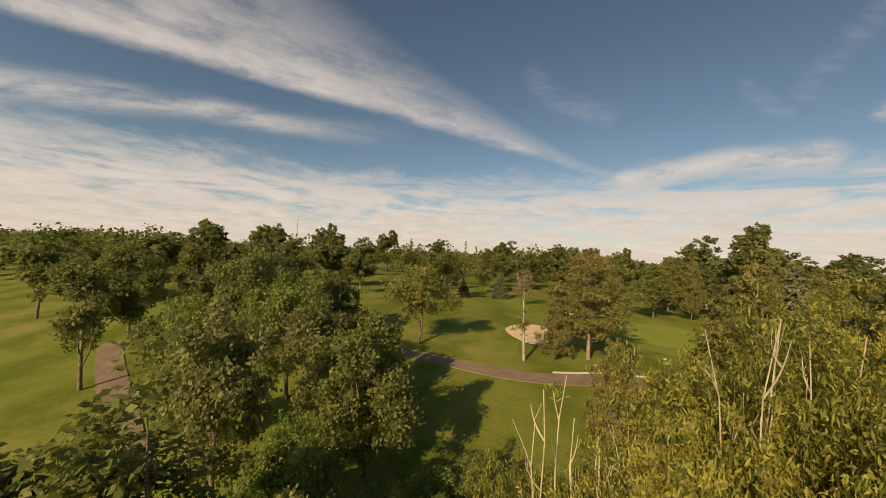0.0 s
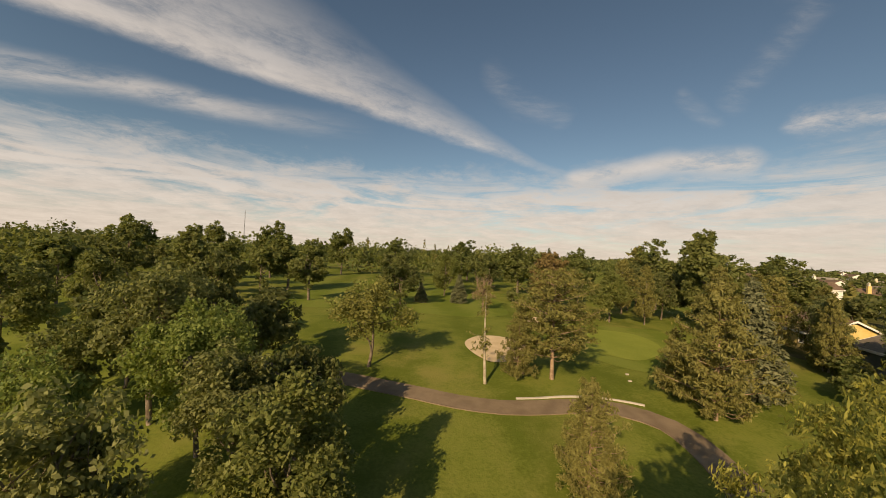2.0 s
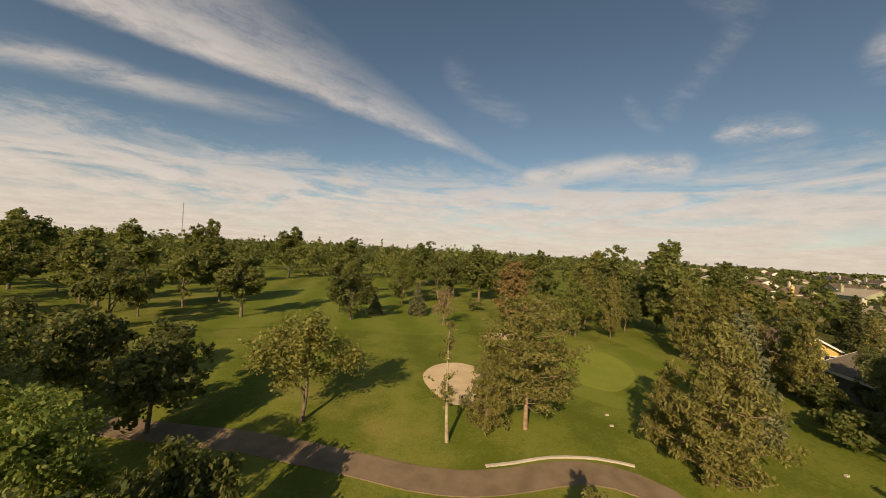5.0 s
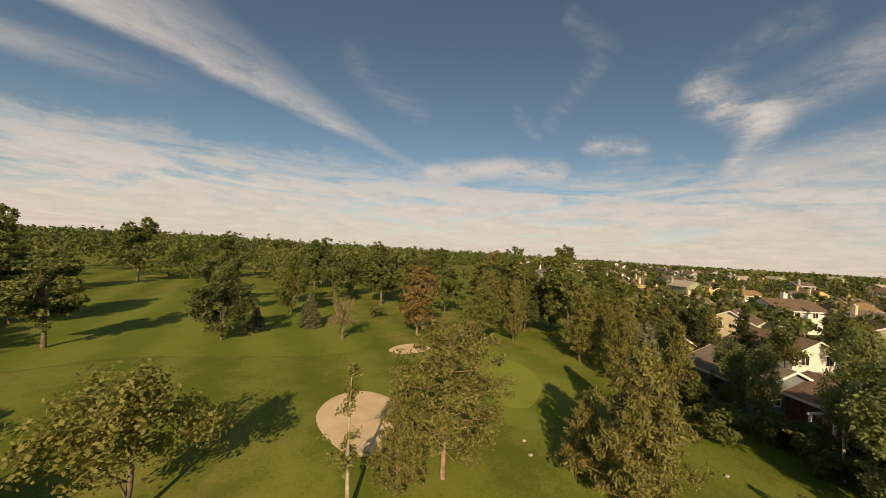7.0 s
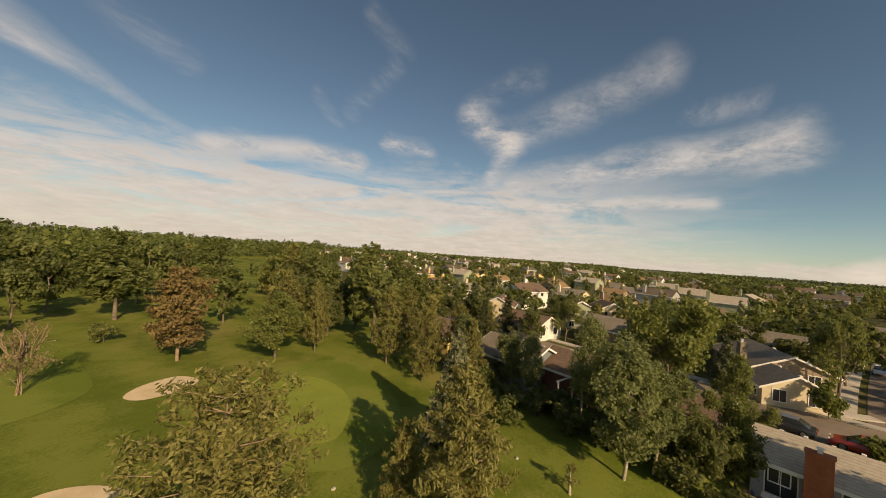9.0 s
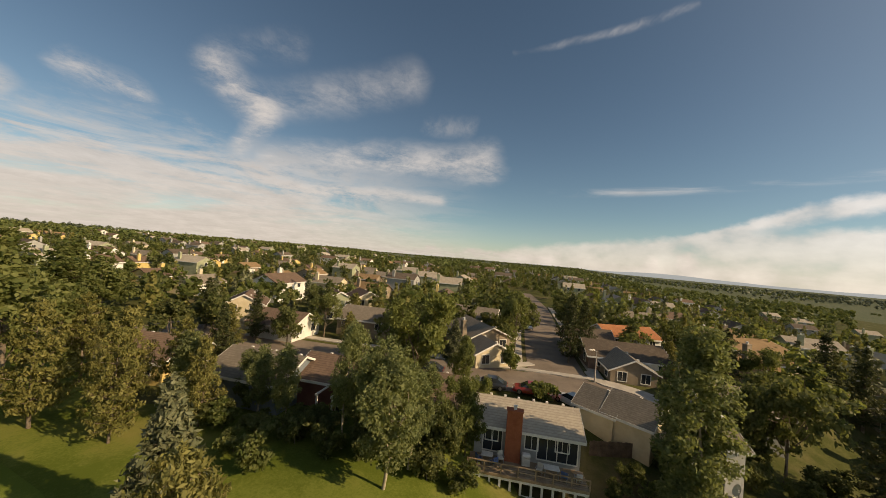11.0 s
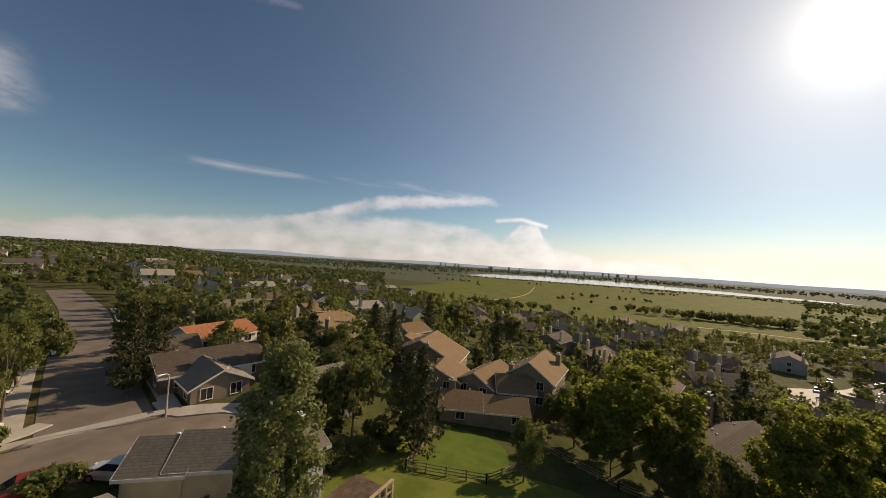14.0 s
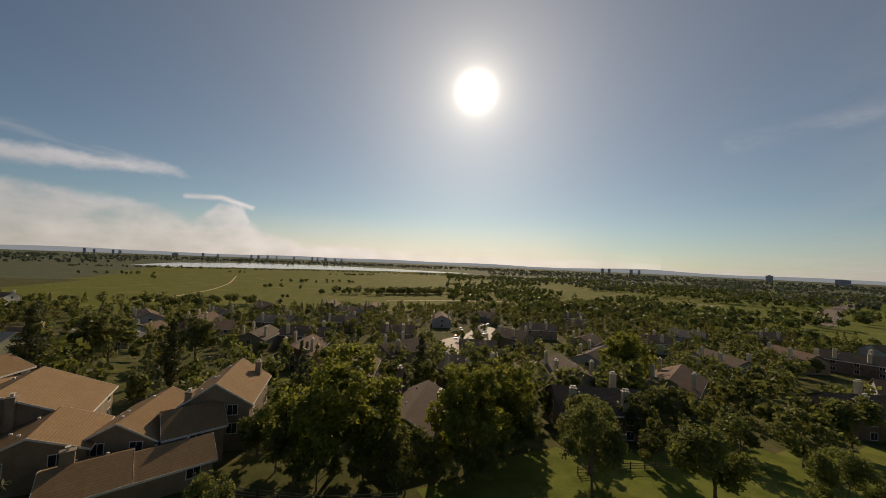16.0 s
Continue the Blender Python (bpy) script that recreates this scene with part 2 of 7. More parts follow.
def foliage(name, low, high, glow=0.48):
    """Leaves: colour differs leaf by leaf and tree by tree; light comes through them."""
    mat, n, bsdf = material(name)
    leaf = n.node("ShaderNodeNewGeometry").outputs["Random Per Island"]
    tree = n.node("ShaderNodeObjectInfo").outputs["Random"]
    at = n.node("ShaderNodeTexCoord").outputs["Object"]
    patch = n.noise(at, 0.9, 3.0)
    fac = n.m("ADD", n.m("MULTIPLY", leaf, 0.6), n.m("ADD", n.m("MULTIPLY", tree, 0.25), n.m("MULTIPLY", patch, 0.4)))
    col = n.mix(n.step(fac, 0.2, 1.0), (*low, 1), (*high, 1))
    n.put(bsdf.inputs["Base Color"], col)
    n.put(bsdf.inputs["Roughness"], 0.55)
    n.put(bsdf.inputs["Specular IOR Level"], 0.15)
    thin = n.node("ShaderNodeBsdfTranslucent", Color=n.mix(0.5, col, (high[0] * 1.2, high[1] * 1.2, high[2] * 0.6, 1))).outputs[0]
    both = n.tree.nodes.new("ShaderNodeMixShader")
    n.put(both.inputs[0], glow)
    n.put(both.inputs[1], bsdf.outputs[0])
    n.put(both.inputs[2], thin)
    n.put(n.tree.nodes["Material Output"].inputs[0], both.outputs[0])
    return mat


LEAF_ASH = foliage("ash_leaves", (0.085, 0.115, 0.033), (0.24, 0.255, 0.095))
LEAF_DARK = foliage("dark_leaves", (0.065, 0.088, 0.03), (0.19, 0.2, 0.078))
LEAF_LIME = foliage("lime_leaves", (0.11, 0.14, 0.036), (0.25, 0.265, 0.09))
LEAF_WILLOW = foliage("willow_leaves", (0.055, 0.08, 0.024), (0.43, 0.4, 0.1), 0.45)
LEAF_BROAD = foliage("broad_tree_leaves", (0.07, 0.09, 0.02), (0.3, 0.315, 0.075), 0.6)
LEAF_NEAR = foliage("near_leaves", (0.10, 0.15, 0.04), (0.295, 0.345, 0.105))
LEAF_GREY = foliage("poplar_leaves", (0.10, 0.13, 0.055), (0.265, 0.285, 0.122))
NEEDLE_PINE = foliage("pine_needles", (0.115, 0.118, 0.035), (0.285, 0.262, 0.092), 0.35)
NEEDLE_RUST = foliage("rusty_needles", (0.12, 0.088, 0.034), (0.26, 0.185, 0.08), 0.25)
LEAF_SAGE = foliage("sage_green_leaves", (0.11, 0.13, 0.05), (0.3, 0.31, 0.125))
LEAF_OLIVE = foliage("olive_leaves", (0.12, 0.13, 0.035), (0.31, 0.3, 0.1))
LEAF_DRY = foliage("dry_leaves", (0.16, 0.12, 0.06), (0.34, 0.26, 0.15), 0.25)
NEEDLE_FIR = foliage("fir_needles", (0.035, 0.048, 0.018), (0.10, 0.105, 0.04), 0.2)
NEEDLE_SPRUCE = foliage("spruce_needles", (0.085, 0.1, 0.05), (0.21, 0.215, 0.12), 0.2)
BARK = surface("bark", (0.10, 0.075, 0.05), (0.26, 0.21, 0.16), 0.9, 2.0, 14.0, 0.8, size=0.04)
BARK_PINE = surface("pine_bark", (0.2, 0.13, 0.085), (0.4, 0.29, 0.2), 0.9, 2.0, 14.0, 0.7)
BARK_BONE = surface("bone_pale_bark", (0.30, 0.25, 0.17), (0.54, 0.46, 0.33), 0.85, 2.0, 14.0, 0.4)
BARK_PALE = surface("pale_bark", (0.24, 0.2, 0.14), (0.5, 0.44, 0.33), 0.85, 2.0, 14.0, 0.5)
SAND = surface("sand", (0.55, 0.42, 0.26), (0.68, 0.54, 0.36), 0.95, 0.6, 20.0, 0.4)
ASPHALT = surface("path_asphalt", (0.165, 0.122, 0.082), (0.25, 0.19, 0.13), 0.9, 0.8, 30.0, 0.3)
STREET = surface("street_asphalt", (0.18, 0.145, 0.115), (0.26, 0.21, 0.165), 0.85, 0.35, 20.0, 0.25)
LOT = surface("worn_lot_asphalt", (0.10, 0.085, 0.07), (0.16, 0.135, 0.11), 0.66, 0.35, 20.0, 0.4, spec=0.3)
CONCRETE = surface("concrete", (0.4, 0.36, 0.31), (0.55, 0.5, 0.43), 0.9, 0.5, 12.0, 0.3)


def turf(name, low, high, dry, dry_amount, stripes=0.0):
    """Mown grass with dry patches, tufts and, where given, mowing stripes."""
    mat, n, bsdf = material(name)
    at = n.node("ShaderNodeTexCoord").outputs["Object"]
    big = n.noise(at, 0.045, 5.0, 0.6)
    mid = n.noise(at, 0.35, 4.0, 0.6)
    fine = n.noise(at, 5.0, 4.0, 0.7)
    fac = n.m("ADD", n.m("MULTIPLY", mid, 0.5), n.m("MULTIPLY", fine, 0.5))
    if stripes:
        wave = n.node("ShaderNodeTexWave", Vector=n.v("MULTIPLY", at, (0.6, 1.0, 0)), Scale=0.06, Distortion=1.0, Detail=1.0).outputs["Fac"]
        fac = n.m("ADD", fac, n.m("MULTIPLY", n.m("SUBTRACT", wave, 0.5), stripes))
    col = n.mix(n.step(fac, 0.38, 0.62), (*low, 1), (*high, 1))
    col = n.mix(n.m("MULTIPLY", n.step(n.m("ADD", n.m("MULTIPLY", big, 0.7), n.m("MULTIPLY", mid, 0.3)), 0.48, 0.68), dry_amount), col, (*dry, 1))
    n.put(bsdf.inputs["Base Color"], col)
    n.put(bsdf.inputs["Roughness"], 0.9)
    n.put(bsdf.inputs["Specular IOR Level"], 0.05)
    n.put(bsdf.inputs["Normal"], n.node("ShaderNodeBump", Strength=0.6, Distance=0.06, Height=fine).outputs[0])
    return mat


ROUGH = turf("rough_grass", (0.10, 0.13, 0.022), (0.165, 0.19, 0.04), (0.25, 0.21, 0.075), 0.65, 0.15)
GREEN = turf("putting_green_grass", (0.19, 0.23, 0.045), (0.23, 0.265, 0.055), (0.19, 0.2, 0.05), 0.4, 0.1)
FAIRWAY = turf("fairway_grass", (0.125, 0.165, 0.028), (0.175, 0.21, 0.045), (0.19, 0.19, 0.05), 0.35, 0.25)
YARD = turf("yard_grass", (0.06, 0.07, 0.02), (0.11, 0.11, 0.04), (0.17, 0.13, 0.075), 0.8)
MEADOW = turf("meadow_grass", (0.105, 0.125, 0.022), (0.17, 0.175, 0.036), (0.25, 0.21, 0.07), 0.85)
# dull scrub, with the far plain's bluish haze put into its colour
SCRUB_HAZE = turf("haze_tinted_scrub_land", (0.085, 0.105, 0.06), (0.13, 0.145, 0.085), (0.2, 0.18, 0.11), 0.6)
LAWN = turf("garden_lawn", (0.085, 0.13, 0.02), (0.13, 0.175, 0.032), (0.16, 0.17, 0.04), 0.4)
LEAF_FAR = foliage("far_leaves", (0.075, 0.105, 0.035), (0.17, 0.19, 0.065), 0.3)
# far leaves paled and blued: distance haze is mixed into their colour
LEAF_HAZE_TINT = foliage("haze_tinted_leaves", (0.13, 0.16, 0.12), (0.19, 0.21, 0.15), 0.2)


def shingles(name, low, high, row=0.3, depth=0.8):
    """Roofing in courses: rows up the slope, uneven tabs, stains."""
    mat, n, bsdf = material(name)
    at = n.node("ShaderNodeTexCoord").outputs["Object"]
    spl = n.node("ShaderNodeSeparateXYZ", Vector=at).outputs
    rows = n.m("FRACT", n.m("DIVIDE", spl[2], row * 0.42))
    tab = n.noise(n.xyz(n.m("MULTIPLY", spl[0], 3.0), n.m("MULTIPLY", spl[1], 3.0), n.m("FLOOR", n.m("DIVIDE", spl[2], row * 0.42))), 1.0, 1.0)
    big = n.noise(at, 0.5, 4.0, 0.6)
    fac = n.m("SUBTRACT", n.m("ADD", n.m("MULTIPLY", tab, 0.55), n.m("MULTIPLY", big, 0.45)), n.m("MULTIPLY", n.m("SUBTRACT", 1.0, n.step(rows, 0.0, 0.35)), 0.3))
    fac = n.m("ADD", fac, n.m("MULTIPLY", n.m("SUBTRACT", n.node("ShaderNodeObjectInfo").outputs["Random"], 0.5), 0.2))
    n.put(bsdf.inputs["Base Color"], n.mix(n.step(fac, 0.25, 0.75), (*low, 1), (*high, 1)))
    n.put(bsdf.inputs["Roughness"], 0.85)
    n.put(bsdf.inputs["Specular IOR Level"], 0.12)
    n.put(bsdf.inputs["Normal"], n.node("ShaderNodeBump", Strength=depth, Distance=0.03, Height=n.m("ADD", rows, n.m("MULTIPLY", tab, 0.4))).outputs[0])
    return mat


ROOF_TAN = shingles("tan_shingles", (0.23, 0.15, 0.08), (0.33, 0.22, 0.12))
ROOF_BROWN = shingles("brown_shingles", (0.14, 0.095, 0.07), (0.24, 0.165, 0.12))
ROOF_GREY = shingles("grey_shingles", (0.2, 0.168, 0.13), (0.32, 0.272, 0.21))
ROOF_PALE = shingles("pale_shingles", (0.34, 0.29, 0.23), (0.48, 0.42, 0.33))
ROOF_DARK = shingles("dark_shingles", (0.1, 0.078, 0.06), (0.18, 0.142, 0.108))
ROOF_CLAY = shingles("clay_tiles", (0.34, 0.13, 0.06), (0.48, 0.21, 0.10))


def siding(name, low, high, board=0.2):
    """Painted boards with shadow lines between them and weathering."""
    mat, n, bsdf = material(name)
    at = n.node("ShaderNodeTexCoord").outputs["Object"]
    spl = n.node("ShaderNodeSeparateXYZ", Vector=at).outputs
    lap = n.m("FRACT", n.m("DIVIDE", spl[2], board))
    worn = n.noise(at, 0.7, 5.0, 0.65)
    n.put(bsdf.inputs["Base Color"], n.mix(n.step(worn, 0.3, 0.7), (*low, 1), (*high, 1)))
    n.put(bsdf.inputs["Roughness"], 0.7)
    n.put(bsdf.inputs["Normal"], n.node("ShaderNodeBump", Strength=0.5, Distance=0.02, Height=lap).outputs[0])
    return mat


WALL_CREAM = siding("cream_siding", (0.55, 0.46, 0.30), (0.66, 0.57, 0.40))
WALL_WHITE = siding("white_siding", (0.66, 0.64, 0.58), (0.78, 0.76, 0.70))
WALL_TAN = siding("tan_siding", (0.24, 0.185, 0.125), (0.33, 0.26, 0.18))
WALL_BROWN = siding("brown_siding", (0.16, 0.10, 0.07), (0.24, 0.16, 0.11))
WALL_GREY = siding("grey_siding", (0.30, 0.30, 0.28), (0.40, 0.40, 0.37))
WALL_GREEN = siding("green_siding", (0.27, 0.29, 0.18), (0.35, 0.37, 0.24))
WALL_YELLOW = siding("yellow_siding", (0.58, 0.42, 0.14), (0.68, 0.52, 0.22))
WALL_RED = siding("dark_red_siding", (0.15, 0.05, 0.035), (0.22, 0.09, 0.06))
# blue darkened all over; tree shade on the walls is in the colour
WALL_BLUE_SHADE = siding("blue_siding_with_shade", (0.13, 0.16, 0.18), (0.2, 0.23, 0.25))
TRIM = surface("white_trim", (0.68, 0.66, 0.6), (0.8, 0.78, 0.72), 0.6, 2.0, 20.0, 0.1)
# dark brown: the yard fence's own tone, but painted shade on the deck
TIMBER_DARK = surface("brown_timber_with_shade", (0.10, 0.07, 0.05), (0.2, 0.14, 0.1), 0.9, 1.5, 18.0, 0.5)
PARAPET = surface("pale_parapet_timber", (0.36, 0.27, 0.17), (0.55, 0.44, 0.29), 0.85, 1.5, 18.0, 0.5)
TIMBER = surface("weathered_timber", (0.24, 0.17, 0.11), (0.4, 0.3, 0.2), 0.85, 1.5, 18.0, 0.5)
BRICK = surface("red_brick", (0.30, 0.09, 0.045), (0.42, 0.14, 0.07), 0.85, 1.5, 14.0, 0.6)
STONE_CAP = surface("chimney_cap", (0.6, 0.57, 0.52), (0.75, 0.72, 0.66), 0.6, 3.0, 20.0, 0.2)
METAL = surface("grey_metal", (0.35, 0.35, 0.35), (0.5, 0.5, 0.5), 0.4, 3.0, 20.0, 0.1, 0.8)
RUBBER = surface("rubber", (0.02, 0.02, 0.02), (0.04, 0.04, 0.04), 0.8, 4.0, 30.0, 0.2)
CLOTH_BLUE = surface("blue_cloth", (0.06, 0.10, 0.22), (0.12, 0.18, 0.34), 0.9, 3.0, 40.0, 0.3)
CLOTH_PALE = surface("pale_cloth", (0.5, 0.47, 0.42), (0.65, 0.62, 0.56), 0.9, 3.0, 40.0, 0.3)


def gloss(name, colour, rough, metal=0.0, coat=0.0):
    mat, n, bsdf = material(name)
    at = n.node("ShaderNodeTexCoord").outputs["Object"]
    dirt = n.noise(at, 2.0, 4.0)
    n.put(bsdf.inputs["Base Color"], n.mix(n.m("MULTIPLY", dirt, 0.3), (*colour, 1), (colour[0] * 0.6 + 0.03, colour[1] * 0.6 + 0.03, colour[2] * 0.6 + 0.02, 1)))
    n.put(bsdf.inputs["Roughness"], n.m("ADD", rough, n.m("MULTIPLY", dirt, 0.12)))
    n.put(bsdf.inputs["Metallic"], metal)
    n.put(bsdf.inputs["Specular IOR Level"], 0.5)
    n.put(bsdf.inputs["Coat Weight"], coat)
    return mat


GLASS = gloss("window_glass", (0.03, 0.035, 0.04), 0.05)
PAINTS = [gloss("car_paint_" + k, c, 0.3, 0.2, 0.6) for k, c in (("white", (0.7, 0.7, 0.68)), ("red", (0.4, 0.03, 0.02)), ("dark", (0.03, 0.035, 0.045)), ("silver", (0.4, 0.4, 0.41)), ("blue", (0.05, 0.09, 0.2)))]
CONCRETE_TOWER = surface("tower_concrete", (0.36, 0.38, 0.42), (0.44, 0.46, 0.5), 0.8, 0.05, 0.5, 0.1)


def water():
    mat, n, bsdf = material("lake_water")
    at = n.node("ShaderNodeTexCoord").outputs["Object"]
    n.put(bsdf.inputs["Base Color"], (0.05, 0.07, 0.08, 1))
    n.put(bsdf.inputs["Roughness"], 0.1)
    n.put(bsdf.inputs["Normal"], n.node("ShaderNodeBump", Strength=0.06, Distance=0.2, Height=n.noise(at, 0.3, 3.0)).outputs[0])
    return mat


WATER = water()
TOWER_BAND = gloss("tower_glazing", (0.24, 0.26, 0.3), 0.3)


# ---- land ----
def smooth(lo, hi, v):
    k = np.clip((v - lo) / (hi - lo), 0, 1)
    return k * k * (3 - 2 * k)


def land(x, y):
    """Height of the ground: a golf course on a rise that falls away to the south-west."""
    u = -0.55 * x - 0.83 * y
    z = np.interp(u, [-34, -15, 0, 15, 40, 66, 100, 190, 400, 1000, 3000], [0, -1.3, -3.2, -5.6, -8, -11, -15, -19, -25, -30, -32])
    z = z * (1 - smooth(38, 50, x) * (1 - smooth(40, 140, -y)))
    z = z + np.interp(y, [12, 30, 55, 130, 450], [0, 0.15, 0.9, 1.6, 3.0]) * (1 - smooth(46, 70, x))
    z = z + 6.5 * smooth(140, 640, 0.82 * x + 0.57 * y) * smooth(-60, 120, y)  # suburb climbs to the north-east
    return z - 2.1 * np.exp(-((x - 34) / 6) ** 2 - ((y - 2) / 9) ** 2) * (1 - smooth(38, 43, x))


def mesh_of(name, verts, faces, mat=None, smooth_faces=False):
    me = bpy.data.meshes.new(name)
    me.from_pydata([tuple(map(float, v)) for v in verts], [], [tuple(map(int, f)) for f in faces])
    if mat:
        me.materials.append(mat)
    if smooth_faces:
        me.polygons.foreach_set("use_smooth", [True] * len(me.polygons))
    me.update()
    return me


near = np.arange(-160, 161, 2.5)
outer = np.geomspace(166, 4900, 34)
axis = np.concatenate([-outer[::-1], near, outer])
gx, gy = np.meshgrid(axis + 20, axis)
gz = land(gx, gy)
cols = len(axis)
cells = [(r * cols + c, r * cols + c + 1, (r + 1) * cols + c + 1, (r + 1) * cols + c) for r in range(cols - 1) for c in range(cols - 1)]
ground = new("ground", mesh_of("ground", np.stack([gx.ravel(), gy.ravel(), gz.ravel()], 1), cells, ROUGH, True))
for extra in (YARD, MEADOW, SCRUB_HAZE):
    ground.data.materials.append(extra)
mx = (gx[:-1, :-1] + gx[1:, 1:]).ravel() / 2
my = (gy[:-1, :-1] + gy[1:, 1:]).ravel() / 2
ragged = np.array([noise.noise((a * 0.03, b * 0.03, 0.0)) * 8 for a, b in zip(mx, my)])


def suburb(x, y):
    """Where the houses stand, east and south of the golf course."""
    return np.where(y > 40, x > 50 + (y - 40) * 0.75, np.where(y > -22, x > 46, (y < -30 + 0.2 * np.minimum(x, 0)) & (x > -260) | (x > 36)))


zone = np.where(suburb(mx, my + ragged), 1, 0)
# yard grass by the deck house; its darker colour also stands for shade
zone = np.where((mx + ragged * 0.3 > 33) & (my > -24) & (my < 6), 1, zone)
zone = np.where((mx < -30) & (mx > -260) & (my + ragged * 0.3 < -30 - 0.32 * (mx + 36)) & (my + ragged * 0.3 < 2), 1, zone)
zone = np.where((my + ragged * 4 < -262) & (mx < 170 - my * 0.1) & (mx > -1200), 2, zone)
zone = np.where((np.hypot(mx, my) + ragged * 20 > 1350) | (mx > 170 - my * 0.1) & (np.hypot(mx, my) > 700), 3, zone)
ground.data.polygons.foreach_set("material_index", zone.astype(np.int32))
tagged(ground, "rolling mown golf course grass with dry patches", "ground", kind="structure")


def height(x, y):
    return float(land(np.array(float(x)), np.array(float(y))))


def ribbon(name, points, width, mat, lift=0.06, label="", category="", step=1.5, thick=0.05):
    """A strip of paving that follows the land along a smooth line through the points."""
    pts = [Vector((*p, 0)) for p in points]
    line = []
    for i in range(len(pts) - 1):
        p0, p1, p2, p3 = pts[max(i - 1, 0)], pts[i], pts[i + 1], pts[min(i + 2, len(pts) - 1)]
        count = max(2, int((p2 - p1).length / step))
        for k in range(count):
            t = k / count
            line.append(0.5 * ((2 * p1) + (p2 - p0) * t + (2 * p0 - 5 * p1 + 4 * p2 - p3) * t * t + (3 * p1 - p0 - 3 * p2 + p3) * t ** 3))
    line.append(pts[-1])
    verts, faces = [], []
    cuts = max(2, int(width / 1.5))
    for i, p in enumerate(line):
        d = (line[min(i + 1, len(line) - 1)] - line[max(i - 1, 0)]).normalized()
        side = Vector((-d.y, d.x, 0))
        for k in range(cuts + 1):
            q = p + side * width * (k / cuts - 0.5)
            verts.append((q.x, q.y, height(q.x, q.y) + lift))
        verts.append((verts[-cuts - 1][0], verts[-cuts - 1][1], verts[-cuts - 1][2] - thick - lift))
        verts.append((verts[-2][0], verts[-2][1], verts[-2][2] - thick - lift))
    row = cuts + 3
    for i in range(len(line) - 1):
        a, b = i * row, (i + 1) * row
        for k in range(cuts):
            faces.append((a + k, a + k + 1, b + k + 1, b + k))
        faces.append((a + cuts + 1, a, b, b + cuts + 1))
        faces.append((a + cuts, a + cuts + 2, b + cuts + 2, b + cuts))
    ob = new(name, mesh_of(name, verts, faces, mat))
    return tagged(ob, label, category, kind="structure")


def patch(name, outline, mat, lift=0.05, dish=0.0, label="", category="", rings=6):
    """A flat area of ground within an outline, raised or dished."""
    pts = [Vector((*p, 0)) for p in outline]
    n = len(pts)
    ring = []
    for i in range(n):
        p0, p1, p2, p3 = pts[i - 1], pts[i], pts[(i + 1) % n], pts[(i + 2) % n]
        for k in range(5):
            t = k / 5
            ring.append(0.5 * ((2 * p1) + (p2 - p0) * t + (2 * p0 - 5 * p1 + 4 * p2 - p3) * t * t + (3 * p1 - p0 - 3 * p2 + p3) * t ** 3))
    mid = sum(pts, Vector()) / n
    verts = []
    for j in range(rings):
        s = 1 - j / rings
        for p in ring:
            q = mid + (p - mid) * s
            verts.append((q.x, q.y, height(q.x, q.y) + lift - dish * min(1, 2.5 * (1 - s)) + (0.1 * dish if 0 < j < 2 else 0)))
    verts.append((mid.x, mid.y, height(mid.x, mid.y) + lift - dish))
    m = len(ring)
    faces = [(j * m + i, j * m + (i + 1) % m, (j + 1) * m + (i + 1) % m, (j + 1) * m + i) for j in range(rings - 1) for i in range(m)]
    faces += [((rings - 1) * m + i, (rings - 1) * m + (i + 1) % m, rings * m) for i in range(m)]
    return tagged(new(name, mesh_of(name, verts, faces, mat, True)), label, category, kind="structure")


ribbon("cart_path", [(-30, 40), (-22, 38), (-15.4, 36.0), (-9.0, 33.8), (-5.0, 32.4), (-1.2, 30.6), (2.0, 29.0), (4.6, 27.6), (7.6, 26.6), (10.6, 26.4), (13.4, 26.4), (15.8, 25.6), (17.6, 23.6), (17.7, 21.0), (17.0, 18.2), (16.0, 15.6), (14.2, 10), (12.2, 4), (10.0, -6), (6, -18), (-2, -27)], 1.95, ASPHALT, label="grey asphalt cart path curving across the grass", category="path")
ribbon("cart_path_spur", [(-33, 34), (-27, 28), (-21.6, 23.0), (-17.0, 18.6), (-13.2, 14.6), (-11, 6), (-10, -6)], 1.8, ASPHALT, label="grey asphalt cart path between trees", category="path")
ribbon("path_kerb", [(8.9, 27.75), (10.6, 27.7), (13.2, 27.75), (16, 27.1), (17.8, 26.1)], 0.15, CONCRETE, 0.1, "pale concrete kerb edging the cart path", "kerb", 0.8, 0.2)
patch("bunker", [(7.3, 40.6), (9.0, 43.2), (11.4, 43.8), (13.2, 42.4), (14.1, 39.6), (13.4, 36.8), (11.2, 35.0), (8.8, 34.6), (7.5, 37.2)], SAND, 0.06, 0.0, "pale sand golf bunker set into the grass", "bunker")
patch("bunker_far", [(18.2, 53.8), (20.2, 55.4), (23, 55.5), (23.8, 53.2), (21.9, 52.0), (19.0, 52.1)], SAND, 0.06, 0.0, "small pale sand golf bunker", "bunker")
patch("putting_green", [(24.4, 48.6), (28.2, 48.2), (31.2, 46.2), (31.4, 42.6), (29.6, 39.0), (26.6, 36.6), (23.8, 35.6), (21.4, 38.4), (20.9, 43)], GREEN, 0.07, 0, "smooth closely mown putting green", "green")
patch("green_collar", [(23, 51.5), (30, 50.6), (36, 49), (37.6, 44.4), (34.4, 38.4), (31.4, 34.6), (26.8, 32.2), (21.6, 33.0), (18.6, 39), (18.3, 46)], FAIRWAY, 0.04, 0, "mown fringe round the putting green", "grass")
